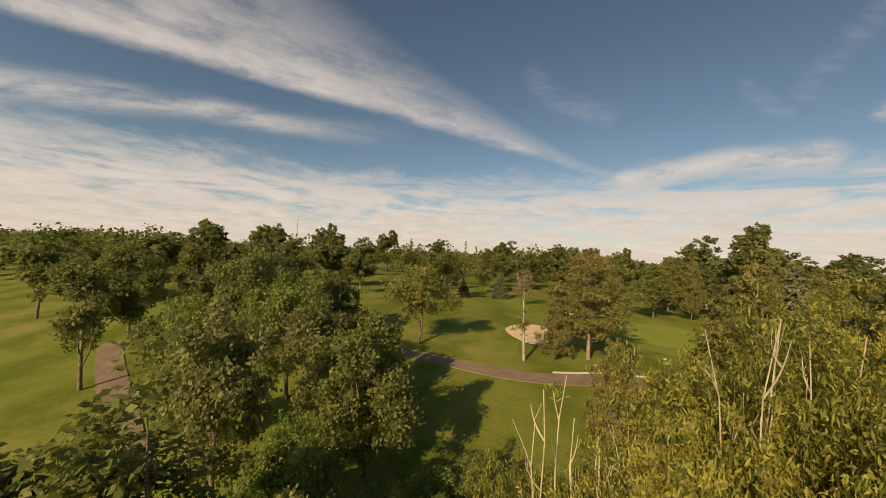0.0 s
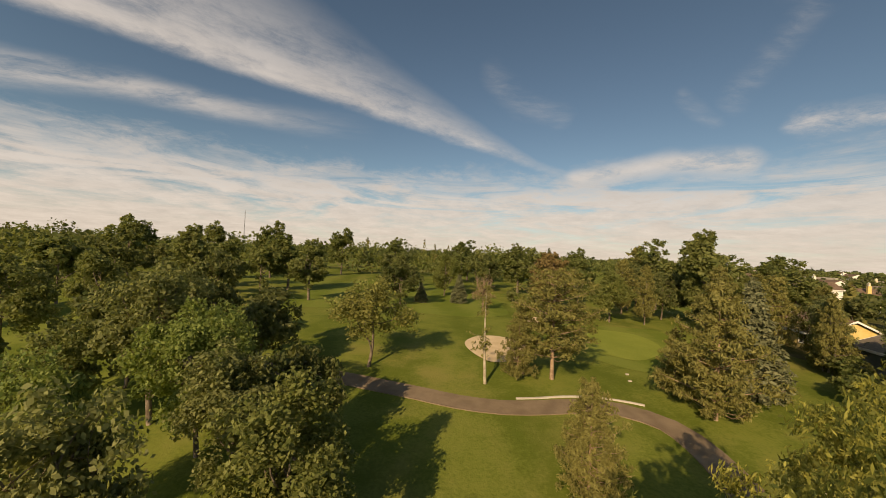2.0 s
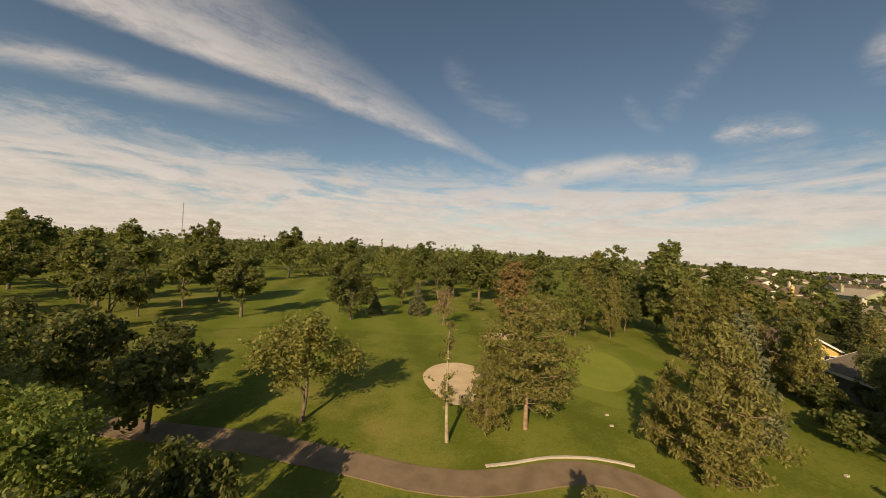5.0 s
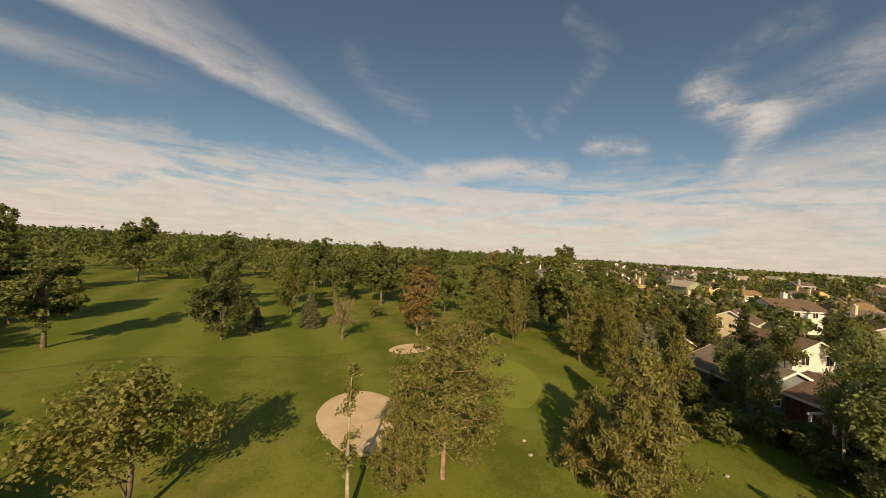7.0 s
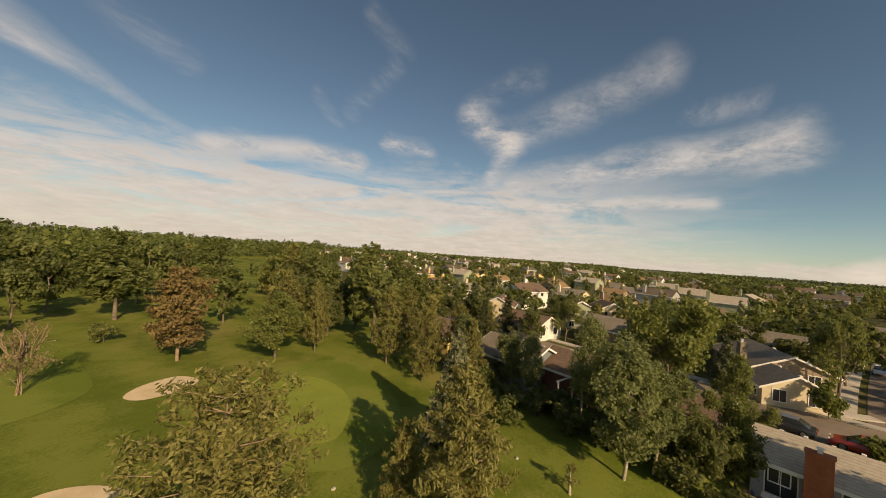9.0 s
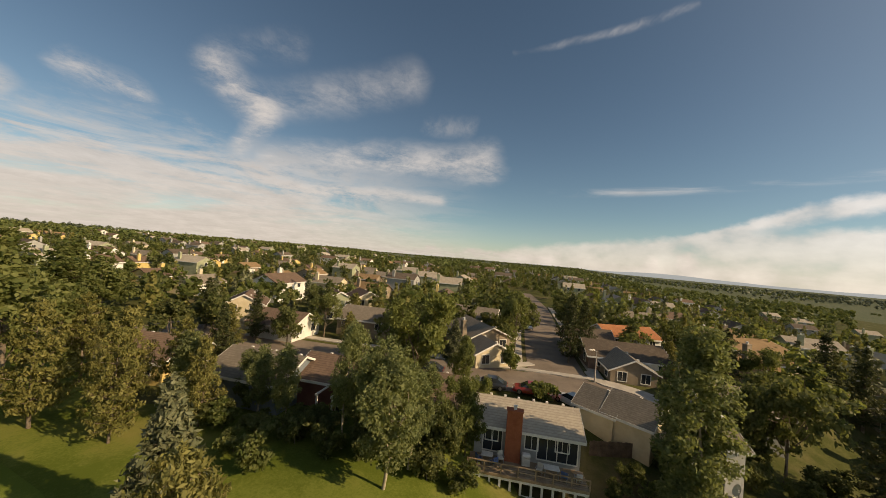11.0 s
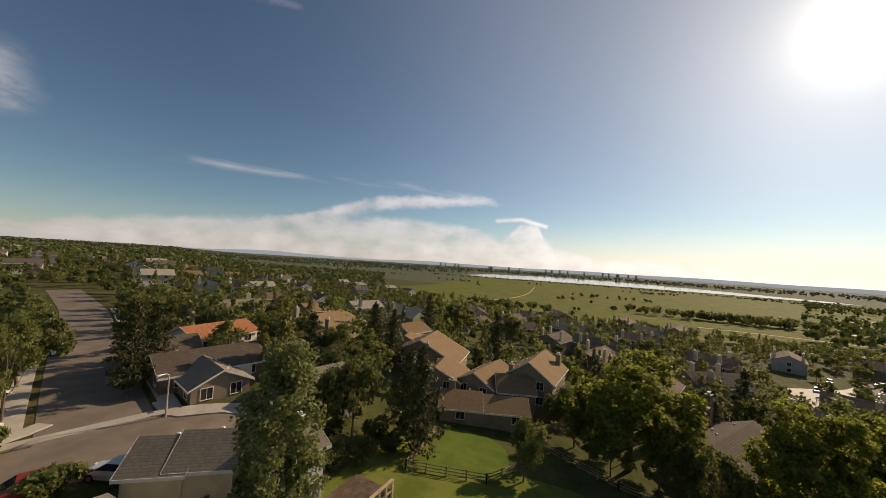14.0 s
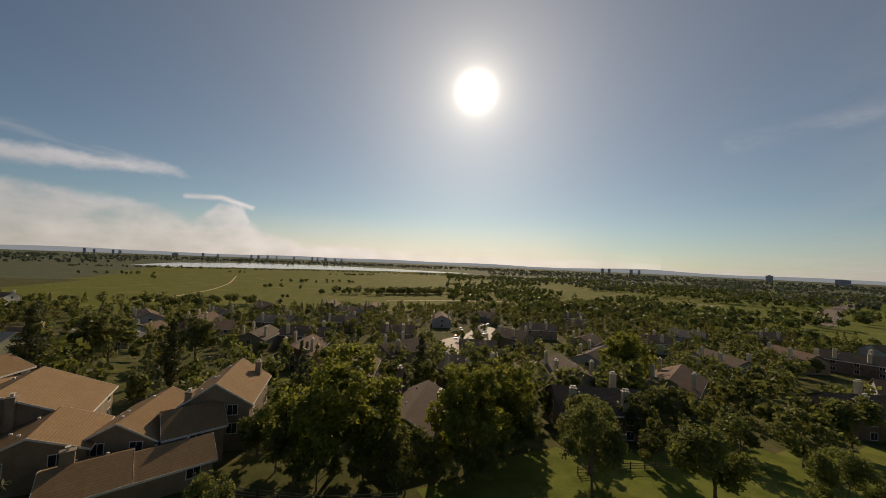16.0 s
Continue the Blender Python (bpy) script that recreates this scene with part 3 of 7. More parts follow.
patch("fairway", [(-18, 58), (-9, 59.5), (0, 57.4), (10, 54.4), (17, 57), (19, 66), (20, 76), (14, 92), (2, 112), (-12, 106), (-18, 86), (-20, 70)], FAIRWAY, 0.035, 0, "striped mown fairway grass", "grass", 10)
patch("fairway_south", [(-40, 14), (-52, 4), (-70, 0), (-96, 6), (-120, 20), (-110, 40), (-70, 36), (-46, 28)], FAIRWAY, 0.035, 0, "striped mown fairway grass", "grass", 12)
patch("garden_lawn", [(26.4, -22.8), (27.0, -28), (27.6, -34), (26.4, -37.4), (21.0, -37.4), (18.4, -35.0), (17.6, -30.5), (20, -26.4)], LAWN, 0.05, 0, "bright green mown garden lawn", "lawn")

SIDE_STREET = [(50, -8), (58, -11.5), (75, -19), (100, -30.5), (130, -44), (180, -62)]
CROSS_STREET = [(78, 55), (67, 32), (57.5, 9), (51.2, -6.5), (48.6, -12.6), (44.5, -15.6)]
ribbon("side_street", SIDE_STREET, 8.6, STREET, 0.05, "worn grey asphalt residential street", "street", 3)
ribbon("cross_street", CROSS_STREET, 8.6, STREET, 0.056, "worn grey asphalt residential street", "street", 3)


def offset_line(points, d, lo=0, hi=None):
    out = []
    pts = points[lo:hi]
    for i, p in enumerate(pts):
        a, b = Vector(pts[max(i - 1, 0)]), Vector(pts[min(i + 1, len(pts) - 1)])
        n = (b - a).normalized()
        out.append((p[0] - n.y * d, p[1] + n.x * d))
    return out


ribbon("pavement_north", offset_line([(57.5, -11.3), (75, -19), (100, -30.5), (130, -44)], 5.9), 1.7, CONCRETE, 0.17, "pale concrete pavement with a raised kerb", "pavement", 2.5, 0.2)
ribbon("pavement_south", offset_line([(55.5, -10.4), (75, -19), (100, -30.5), (130, -44)], -5.9), 1.7, CONCRETE, 0.17, "pale concrete pavement with a raised kerb", "pavement", 2.5, 0.2)
ribbon("pavement_corner", [(60.2, -8.5), (59.5, -4.5), (61.5, 2), (66, 13), (76, 37)], 1.6, CONCRETE, 0.175, "pale concrete pavement with a raised kerb", "pavement", 2.0, 0.2)
ribbon("pavement_bend", [(56.5, -16.6), (53.6, -15.6), (51.4, -15.6), (48.6, -18.4), (45.6, -20.2)], 1.6, CONCRETE, 0.175, "pale concrete pavement with a raised kerb", "pavement", 2.0, 0.2)
ribbon("pavement_west", offset_line(CROSS_STREET, 5.4, 2, 6), 1.4, CONCRETE, 0.17, "pale concrete pavement with a raised kerb", "pavement", 2.0, 0.2)
ribbon("driveway", [(46.6, -9.5), (44.0, -10.6)], 5.0, CONCRETE, 0.1, "pale concrete driveway beside the garage", "driveway", 1.5, 0.2)
patch("parking_lot", [(-52, -112), (-56, -130), (-66, -140), (-84, -150), (-104, -170), (-112, -162), (-96, -140), (-84, -126), (-74, -112), (-62, -102)], LOT, 0.12, 0, "sunlit asphalt parking lot", "parking lot")
ribbon("parking_drive", [(-64, -84), (-70, -100), (-76, -120), (-100, -160), (-148, -217), (-200, -280)], 7, STREET, 0.14, "asphalt drive between townhouses", "drive", 4)
ribbon("meadow_track", [(90, -330), (78, -390), (66, -450), (60, -520), (56, -600), (58, -700), (60, -800)], 1.7, SAND, 0.2, "pale dirt track across the meadow", "track", 12)
ribbon("meadow_track_west", [(-100, -330), (-200, -330), (-300, -290), (-420, -270), (-560, -240)], 4.5, SAND, 0.2, "pale dirt track across the meadow", "track", 12)
ribbon("highway", [(-420, -110), (-560, -140), (-680, -162), (-900, -190), (-1300, -200), (-2000, -150)], 22, STREET, 0.4, "wide pale highway in the distance", "highway", 25)

lake_ring = [(380, -1235), (120, -1285), (-200, -1325), (-500, -1300), (-770, -1215), (-760, -1330), (-560, -1650), (-260, -1950), (100, -1950), (330, -1680)]
lake = new("lake", mesh_of("lake", [(x, y, -29.2) for x, y in lake_ring] + [(x * 1.01, y * 1.01, -33) for x, y in lake_ring], [tuple(range(10))] + [(i, i + 10, (i + 1) % 10 + 10, (i + 1) % 10) for i in range(10)], WATER))
tagged(lake, "broad reservoir reflecting the pale sky", "lake", kind="structure")



# ---- houses ----
def part(name, geometry, mat, parent, label=""):
    """Links a mesh, bmesh or (verts, faces) as one part under a thing or a part."""
    if isinstance(geometry, bpy.types.Mesh):
        me = geometry
    elif isinstance(geometry, bmesh.types.BMesh):
        me = bpy.data.meshes.new(name)
        geometry.to_mesh(me)
        geometry.free()
        me.materials.append(mat)
    else:
        me = mesh_of(name, *geometry, mat)
    ob = new(name, me)
    ob.parent = parent
    if label:
        ob["label"] = label
    return ob


def box(bm, x0, y0, z0, x1, y1, z1, bevel=0.0):
    made = bmesh.ops.create_cube(bm, size=1.0)["verts"]
    for v in made:
        v.co = Vector(((x0 + x1) / 2 + v.co.x * (x1 - x0), (y0 + y1) / 2 + v.co.y * (y1 - y0), (z0 + z1) / 2 + v.co.z * (z1 - z0)))
    if bevel:
        edges = {e for v in made for e in v.link_edges}
        bmesh.ops.bevel(bm, geom=list(edges), offset=bevel, segments=1, affect="EDGES")
    return bm


def boxes(*rows, bevel=0.0):
    bm = bmesh.new()
    for row in rows:
        box(bm, *row, bevel=bevel)
    return bm


def frame_mesh(name, mat, w=1.2, h=1.3, t=0.09, bars=1):
    """A window frame in the xz plane, facing -y."""
    bm = boxes((-w / 2 - t, -0.06, -t, -w / 2, 0.05, h + t), (w / 2, -0.06, -t, w / 2 + t, 0.05, h + t), (-w / 2, -0.06, h, w / 2, 0.05, h + t), (-w / 2 - 0.06, -0.1, -t, w / 2 + 0.06, 0.05, 0))
    for i in range(bars):
        x = -w / 2 + w * (i + 1) / (bars + 1)
        box(bm, x - 0.025, -0.045, 0, x + 0.025, 0.03, h)
    me = bpy.data.meshes.new(name)
    bm.to_mesh(me)
    bm.free()
    me.materials.append(mat)
    return me


def pane_mesh(w=1.2, h=1.3):
    bm = boxes((-w / 2, -0.02, 0, w / 2, 0.0, h))
    me = bpy.data.meshes.new("pane")
    bm.to_mesh(me)
    bm.free()
    me.materials.append(GLASS)
    return me


FRAME, PANE = frame_mesh("frame", TRIM), pane_mesh()
FRAME_DARK = frame_mesh("dark_frame", TIMBER)
WIDE_FRAME, WIDE_PANE = frame_mesh("wide_frame", TRIM, 1.8, 2.0, bars=1), pane_mesh(1.8, 2.0)


def window(parent, x, y, z, turn, wide=False, dark=False):
    w = new("window", WIDE_FRAME if wide else (FRAME_DARK if dark else FRAME))
    w.parent = parent
    w.matrix_basis = pose(x, y, z, 0, 0, turn)
    p = new("pane", WIDE_PANE if wide else PANE)
    p.parent = w


def chimney_on(parent, x, y, z0, z1, w, d, mat, caps=1, label=""):
    c = part("chimney", boxes((x - w / 2, y - d / 2, z0, x + w / 2, y + d / 2, z1), (x - w / 2 - 0.07, y - d / 2 - 0.07, z1, x + w / 2 + 0.07, y + d / 2 + 0.07, z1 + 0.1), bevel=0.02), mat, parent, label)
    for i in range(caps):
        dx = (i - (caps - 1) / 2) * 0.5
        part("flue", boxes((x + dx - 0.14, y - 0.14, z1 + 0.1, x + dx + 0.14, y + 0.14, z1 + 0.42), (x + dx - 0.2, y - 0.2, z1 + 0.42, x + dx + 0.2, y + 0.2, z1 + 0.48)), STONE_CAP, c)


def house(name, label, x, y, yaw, length, depth, eave, ridge, base, wall, roof, floors=1, chimney=None, chimney_mat=None, vents=3, garage=None, windows=(True, True, True, True), over=0.45, hip=0.0, storey=2.5, caps=1, dark=False, low_first=1.0, simple=False):
    """A gabled house. yaw: the ridge's heading from +x; eave, ridge and base are heights over its own ground z."""
    z = height(x, y)
    ob = tagged(new(name), label, "house")
    ob.matrix_basis = pose(x, y, z, 0, 0, yaw)
    L, D = length / 2, depth / 2
    v = [(-L, -D, base), (L, -D, base), (L, D, base), (-L, D, base), (-L, -D, eave), (L, -D, eave), (L, D, eave), (-L, D, eave), (-L + hip, 0, ridge - 0.1), (L - hip, 0, ridge - 0.1)]
    part("wall", (v, [(0, 1, 5, 4), (2, 3, 7, 6), (1, 2, 6, 9, 5), (3, 0, 4, 8, 7), (4, 5, 9, 8), (6, 7, 8, 9)]), wall, ob)
    slope = (ridge - eave) / D
    e, t = over, 0.16
    drop = slope * e
    X = L + e * 0.8
    top = [(-X, -D - e, eave - drop), (X, -D - e, eave - drop), (X - hip, 0, ridge), (-X + hip, 0, ridge), (X, D + e, eave - drop), (-X, D + e, eave - drop)]
    rv = [(a, b, c + t) for a, b, c in top] + top
    rf = [(0, 1, 2, 3), (3, 2, 4, 5), (6, 9, 8, 7), (9, 11, 10, 8), (0, 6, 7, 1), (4, 10, 11, 5), (1, 7, 8, 2), (2, 8, 10, 4), (3, 9, 6, 0), (5, 11, 9, 3)]
    if hip:
        rf += [(1, 4, 2), (0, 3, 5)]
    r = part("roof", (rv, rf), roof, ob)
    for s in (-1, 1):
        b = s * (D + e)
        part("fascia", boxes((-X, min(b, b + s * 0.03), eave - drop - 0.1, X, max(b, b + s * 0.03), eave - drop + t)), TRIM, ob)
    if not hip and not simple:
        for s in (-1, 1):
            q = s * (X + 0.025)
            p = s * X
            bv = [(p, -D - e, eave - drop - 0.06), (p, 0, ridge - 0.06), (p, D + e, eave - drop - 0.06), (p, -D - e, eave - drop + t + 0.02), (p, 0, ridge + t + 0.02), (p, D + e, eave - drop + t + 0.02)]
            bv += [(q, b, c) for _, b, c in bv]
            part("bargeboard", (bv, [(0, 1, 4, 3), (1, 2, 5, 4), (6, 9, 10, 7), (7, 10, 11, 8), (3, 4, 10, 9), (4, 5, 11, 10), (0, 6, 7, 1), (1, 7, 8, 2)]), TRIM, ob)
    for i in range(vents):
        a = -L + length * (i + 0.7) / (vents + 0.5)
        b = -D * (0.28 + 0.3 * (i % 2))
        zz = ridge + b / D * (ridge - eave) + t
        part("roof_vent", boxes((a - 0.14, b - 0.14, zz - 0.1, a + 0.14, b + 0.14, zz + 0.22), bevel=0.03), STONE_CAP, r)
    for f in range(floors):
        zf = eave - storey * (floors - f) + low_first
        count = max(1, int(length / (5.5 if simple else 3.2)))
        for i in range(count):
            a = -L + length * (i + 0.5) / count
            if windows[0]:
                window(ob, a, -D, zf, 0, dark=dark)
            if windows[1] and i % 2 == 0:
                window(ob, a, D, zf, 180, dark=dark)
        for s, on in ((-1, windows[2]), (1, windows[3])):
            if on:
                for b in ((0,) if simple else (-D * 0.5, D * 0.5)):
                    window(ob, s * L, b, zf, 90 * s, dark=dark)
    if garage:
        side, a, w = garage
        g = part("garage_door", boxes((a - w / 2, side * D - 0.04, 0.0, a + w / 2, side * D + 0.04, 2.2), *[(a - w / 2, side * (D + 0.045) - 0.01, 0.02 + 0.55 * k, a + w / 2, side * (D + 0.045) + 0.01, 0.5 + 0.55 * k) for k in range(4)]), TRIM, ob)
    if chimney:
        for cx, cy, top_z in chimney:
            chimney_on(ob, cx, cy, base, top_z, 1.1, 0.8, chimney_mat or wall, caps)
    return ob


H = house
# beside the golf course: walk-out house with a brick chimney, deck and arcade below
DECK_HOME = pose(39.7, 2.3, -0.72, 0, 0, 67.7) @ Matrix.Scale(0.9, 4)
main = H("deck_house", "cream house with pale roof, red brick chimney and deck", 39.7, 2.3, 67.7, 10.2, 7.2, 2.5, 3.9, -3.4, WALL_GREY, ROOF_PALE, 1, vents=6, windows=(False, True, True, True))
main.matrix_basis = DECK_HOME


def rail(parent, x0, x1, y, z, mat, posts=6, high=0.95):
    part("rail", boxes((x0, y - 0.05, z + high - 0.08, x1, y + 0.05, z + high), (x0, y - 0.03, z + 0.42, x1, y + 0.03, z + 0.5)), mat, parent)
    for i in range(posts):
        a = x0 + (x1 - x0) * i / (posts - 1)
        part("rail_post", boxes((a - 0.06, y - 0.06, z, a + 0.06, y + 0.06, z + high)), mat, parent)


# the deck side is local +y of the house (towards the grass)
for a in (-3.9, -2.0):
    window(main, a, 3.6, 0.0, 180, True)
window(main, 0.4 - 0.9, 3.6, 0.75, 180)
window(main, 3.3, 3.6, 0.0, 180, True)
chimney_on(main, 1.3, 3.95, -3.2, 4.4, 1.5, 0.75, BRICK, 1, "red brick chimney rising through the eaves")
deck = part("deck", boxes((-5.4, 3.62, -0.72, 5.4, 6.6, -0.5)), TIMBER, main, "weathered timber deck")
plank = boxes((-5.4, -0.13, -0.5, 5.4, 0.13, -0.47))
plank_mesh = bpy.data.meshes.new("board")
plank.to_mesh(plank_mesh)
plank.free()
plank_mesh.materials.append(TIMBER)
for k in range(10):
    part("board", plank_mesh, TIMBER, deck).location = (0, 3.77 + 0.3 * k, 0)
rail(main, -5.4, 5.4, 6.5, -0.47, TIMBER, 8)
for a in range(12):
    q = -5.2 + a * 10.4 / 11
    part("deck_post", boxes((q - 0.1, 6.3, -3.4, q + 0.1, 6.5, -0.72), (q - 0.16, 6.24, -0.95, q + 0.16, 6.56, -0.72)), TRIM, main, "white timber post under the deck")
part("lower_beam", boxes((-5.4, 6.28, -0.98, 5.4, 6.52, -0.72), (-5.4, 6.34, -2.2, 5.4, 6.46, -2.08)), TRIM, main)
for a in range(5):
    window(main, -4.2 + a * 2.1, 3.6, -3.0, 180, True)

H("garage_house", "cream house with a striped brown-grey tile roof", 42.2, -8.3, 31, 4.0, 5.0, 2.4, 3.8, -3.0, WALL_CREAM, ROOF_GREY, 1, vents=1, windows=(False, False, False, False))
H("garage_house", "taller cream house wing with a striped tile roof", 39.6, -10.2, 31, 4.4, 5.2, 3.2, 4.7, -3.0, WALL_CREAM, ROOF_GREY, 1, vents=1, windows=(False, False, False, False))
H("brown_roof_house", "low house with brown roof and sunlit yellow gable", 45.3, 11.7, 66, 8.0, 6.8, 2.2, 3.7, -1.5, WALL_YELLOW, ROOF_BROWN, 1, vents=3, windows=(True, True, False, False))
H("street_house", "grey-roofed low house on the street corner", 69.6, -2.0, 8, 11.5, 8.6, 3.0, 4.8, -0.5, WALL_TAN, ROOF_GREY, 1, vents=4, chimney=((-3.5, 4.4, 5.6),))
H("street_house_wing", "low grey-roofed garage wing with cream gable", 61.4, -0.8, 8, 7, 6.4, 2.2, 3.7, -0.5, WALL_CREAM, ROOF_GREY, 1, garage=(-1, 0, 4.6))
H("white_house", "white house with a grey gabled roof", 84.0, -6.2, 62, 9.5, 8.0, 3.3, 5.3, -0.5, WALL_WHITE, ROOF_GREY, 1, garage=(1, 1, 4.6))
H("tile_roof_house", "white-sided house with a red clay tile roof", 71.2, -34.4, 84, 11, 8, 3.3, 4.9, -2, WALL_WHITE, ROOF_CLAY, 1, vents=4)
H("dark_house", "dark grey low house beside the street", 60.4, -25.0, 69, 12.5, 9.4, 2.3, 4.0, -1.5, WALL_BROWN, ROOF_DARK, 1, garage=(1, -2, 4.6))
H("dark_house_wing", "dark grey gabled wing of a low house", 55.0, -21.6, -21, 7.5, 6.4, 1.9, 3.5, -1.5, WALL_TAN, ROOF_GREY, 1)
H("grey_gable_house", "grey-roofed house behind tall trees", 44.0, -27.6, 69, 9, 7.2, 2.6, 4.4, -2.0, WALL_GREY, ROOF_GREY, 1, vents=4)
H("shaded_house", "dark brown-roofed house behind a spruce", 68.6, -24.2, 69, 8, 6.8, 2.8, 4.6, -1.5, WALL_BROWN, ROOF_DARK, 1)
# tan townhouses round a court
def z_of(x, y, level):
    return level - height(x, y)


def town(name, label, x, y, yaw, L, D, ridge, eave, ground_z, wall=WALL_TAN, roof=ROOF_TAN, **more):
    """A townhouse block given by absolute heights."""
    return H(name, label, x, y, yaw, L, D, z_of(x, y, eave), z_of(x, y, ridge), z_of(x, y, ground_z), wall, roof, **more)


town("townhouse", "tan-roofed townhouse with a long main roof", 39.2, -59.8, 92, 11, 15.5, 2.1, -1.6, -7.6, floors=2, vents=5, chimney=((5.6, 1.6, 8.4),))
town("townhouse", "tan-roofed townhouse wing with a raised clerestory", 33.2, -50.8, 94, 8.0, 9.0, -0.4, -2.4, -7.2, floors=2, vents=3, chimney=((3.8, -3.6, 6.6),))
town("townhouse", "small tan-roofed gable beside the court", 47.0, -68.5, 92, 9.0, 8.0, 0.4, -1.6, -7, floors=2, vents=2)
town("townhouse", "tan-roofed townhouse with a broad chimney on its gable", 15.8, -56.6, 78, 11.5, 8.4, 1.8, -1.0, -8.2, floors=2, vents=4, chimney=((5.4, -3.2, 8.6), (-4, 3.0, 9.6)))
town("townhouse", "tan-roofed townhouse wing with a white split-level fascia", 24.6, -53.0, 75, 11.0, 7.6, -0.5, -2.5, -8, floors=2, vents=3)
town("townhouse", "tan-roofed gable end beside a broad chimney", 19.4, -50.4, 15, 6.0, 7.0, -0.6, -2.4, -7.5, floors=2, vents=2)
town("townhouse", "low tan-roofed townhouse wing by a lawn", 27.0, -43.4, 14, 6.2, 7.6, -2.3, -3.7, -7.0, floors=1, vents=2, chimney=((1.6, -0.6, 5.2),))
town("townhouse", "low tan-roofed townhouse wing by a lawn", 20.4, -44.6, 14, 7.2, 6.4, -2.5, -3.8, -7.0, floors=1, vents=2)
town("townhouse", "tan-roofed townhouse above the street", 66.4, -58.6, 92, 14, 18, 4.3, 1.6, -3, floors=2, vents=5, chimney=((6.0, -3, 6.4),))
town("townhouse", "tan-roofed townhouse wing with a raised clerestory", 58.8, -49.6, 94, 8, 9, 2.8, 1.0, -3, floors=1, vents=3, chimney=((3.0, 2.4, 5.6),))
town("townhouse", "tan-roofed low townhouse wing above the street", 53.6, -45.2, 5, 8, 8, 1.4, -0.2, -4, floors=1, vents=2)
town("townhouse", "small tan-roofed gable among firs", 49.0, -72.0, 70, 8, 7, 2.0, 0.2, -6, floors=1, vents=2)
town("townhouse", "brown townhouse with white-capped chimneys behind trees", -11.0, -46.5, 52, 15, 10.5, -2.4, -5.0, -10.5, WALL_BROWN, ROOF_DARK, floors=2, vents=4, chimney=((4.5, 4.5, 9.0), (-4.5, -4.5, 9.0)), caps=2)
# houses north of the street, backing on to the course
H("red_house", "dark red house with a white gable and arbour", 47.4, 20.4, 66, 7.5, 6.6, 2.8, 4.3, -1, WALL_RED, ROOF_BROWN, 2, storey=2.3)
H("blue_house", "grey-roofed house with a blue gable darkened for tree shade", 47.9, 28.2, 65.6, 8.4, 7.2, 2.9, 4.5, -1, WALL_BLUE_SHADE, ROOF_GREY, 1, vents=5)
H("yellow_house", "yellow house with a red-brown roof", 53.4, 41.2, 72, 8, 7, 2.6, 4.3, -1, WALL_YELLOW, ROOF_BROWN, 1)
H("gable_house", "brown-roofed house with a bright white gable", 73.8, 32.6, 65, 9.0, 7.6, 2.5, 4.3, -0.5, WALL_WHITE, ROOF_BROWN, 1)
H("tan_house", "tan two-storey house among trees", 80.0, 41, 10, 7.5, 6.5, 4.6, 6.3, -0.5, WALL_CREAM, ROOF_BROWN, 2)
H("green_house", "green-sided two-storey house among trees", 92.5, 26.0, 20, 8, 7.5, 4.4, 6.2, -0.5, WALL_GREEN, ROOF_BROWN, 2)
H("yellow_house", "yellow two-storey house among trees", 98, 19.6, 20, 8, 7, 4.2, 6.0, -0.5, WALL_CREAM, ROOF_BROWN, 2)
H("grey_house", "grey-roofed low house among trees", 77.5, 17.6, 66, 10, 8, 3.2, 5.0, -0.5, WALL_TAN, ROOF_GREY, 1)
H("white_cottage", "tall white-walled house with a low grey roof beside trees", 33.7, -12.2, 67, 4.0, 4.0, 4.8, 5.5, -2.6, WALL_WHITE, ROOF_GREY, 2, vents=1, chimney=((-1.2, -1.2, 6.2),))


# townhouses down the slope
H("townhouse", "dark-roofed townhouse with tall pale-capped chimneys", -42.1, -138.9, 150, 14.4, 10.5, 4.9, 7.4, -1.5, WALL_TAN, ROOF_BROWN, 2, chimney=((-4.3, -4.4, 8.6), (2.6, -4.4, 8.5), (3.9, 4.2, 8.8)), chimney_mat=WALL_CREAM, caps=2, vents=2, simple=True)
H("townhouse", "dark-roofed townhouse with tall pale-capped chimneys", -117, -131.9, 150, 16.5, 10.5, 4.9, 7.4, -1.5, WALL_TAN, ROOF_BROWN, 2, chimney=((-5.0, -4.4, 8.6), (3.0, -4.4, 8.5), (4.5, 4.2, 8.8)), chimney_mat=WALL_CREAM, caps=2, vents=2, simple=True)
H("townhouse", "dark-roofed townhouse with tall pale-capped chimneys", -60.9, -61, 65, 15.9, 10.5, 4.9, 7.4, -1.5, WALL_GREY, ROOF_DARK, 2, chimney=((-4.8, -4.4, 8.6), (2.9, -4.4, 8.5), (4.3, 4.2, 8.8)), chimney_mat=WALL_CREAM, caps=2, vents=2, simple=True)
H("townhouse", "dark-roofed townhouse with tall pale-capped chimneys", -79.8, -44.3, 20, 17.4, 10.5, 4.9, 7.4, -1.5, WALL_TAN, ROOF_BROWN, 2, chimney=((-5.2, -4.4, 8.6), (3.1, -4.4, 8.5), (4.7, 4.2, 8.8)), chimney_mat=WALL_CREAM, caps=2, vents=2, simple=True)
H("townhouse", "dark-roofed townhouse with tall pale-capped chimneys", -129.6, -55.1, 65, 16.1, 10.5, 4.9, 7.4, -1.5, WALL_GREY, ROOF_DARK, 2, chimney=((-4.8, -4.4, 8.6), (2.9, -4.4, 8.5), (4.3, 4.2, 8.8)), chimney_mat=WALL_CREAM, caps=2, vents=2, simple=True)
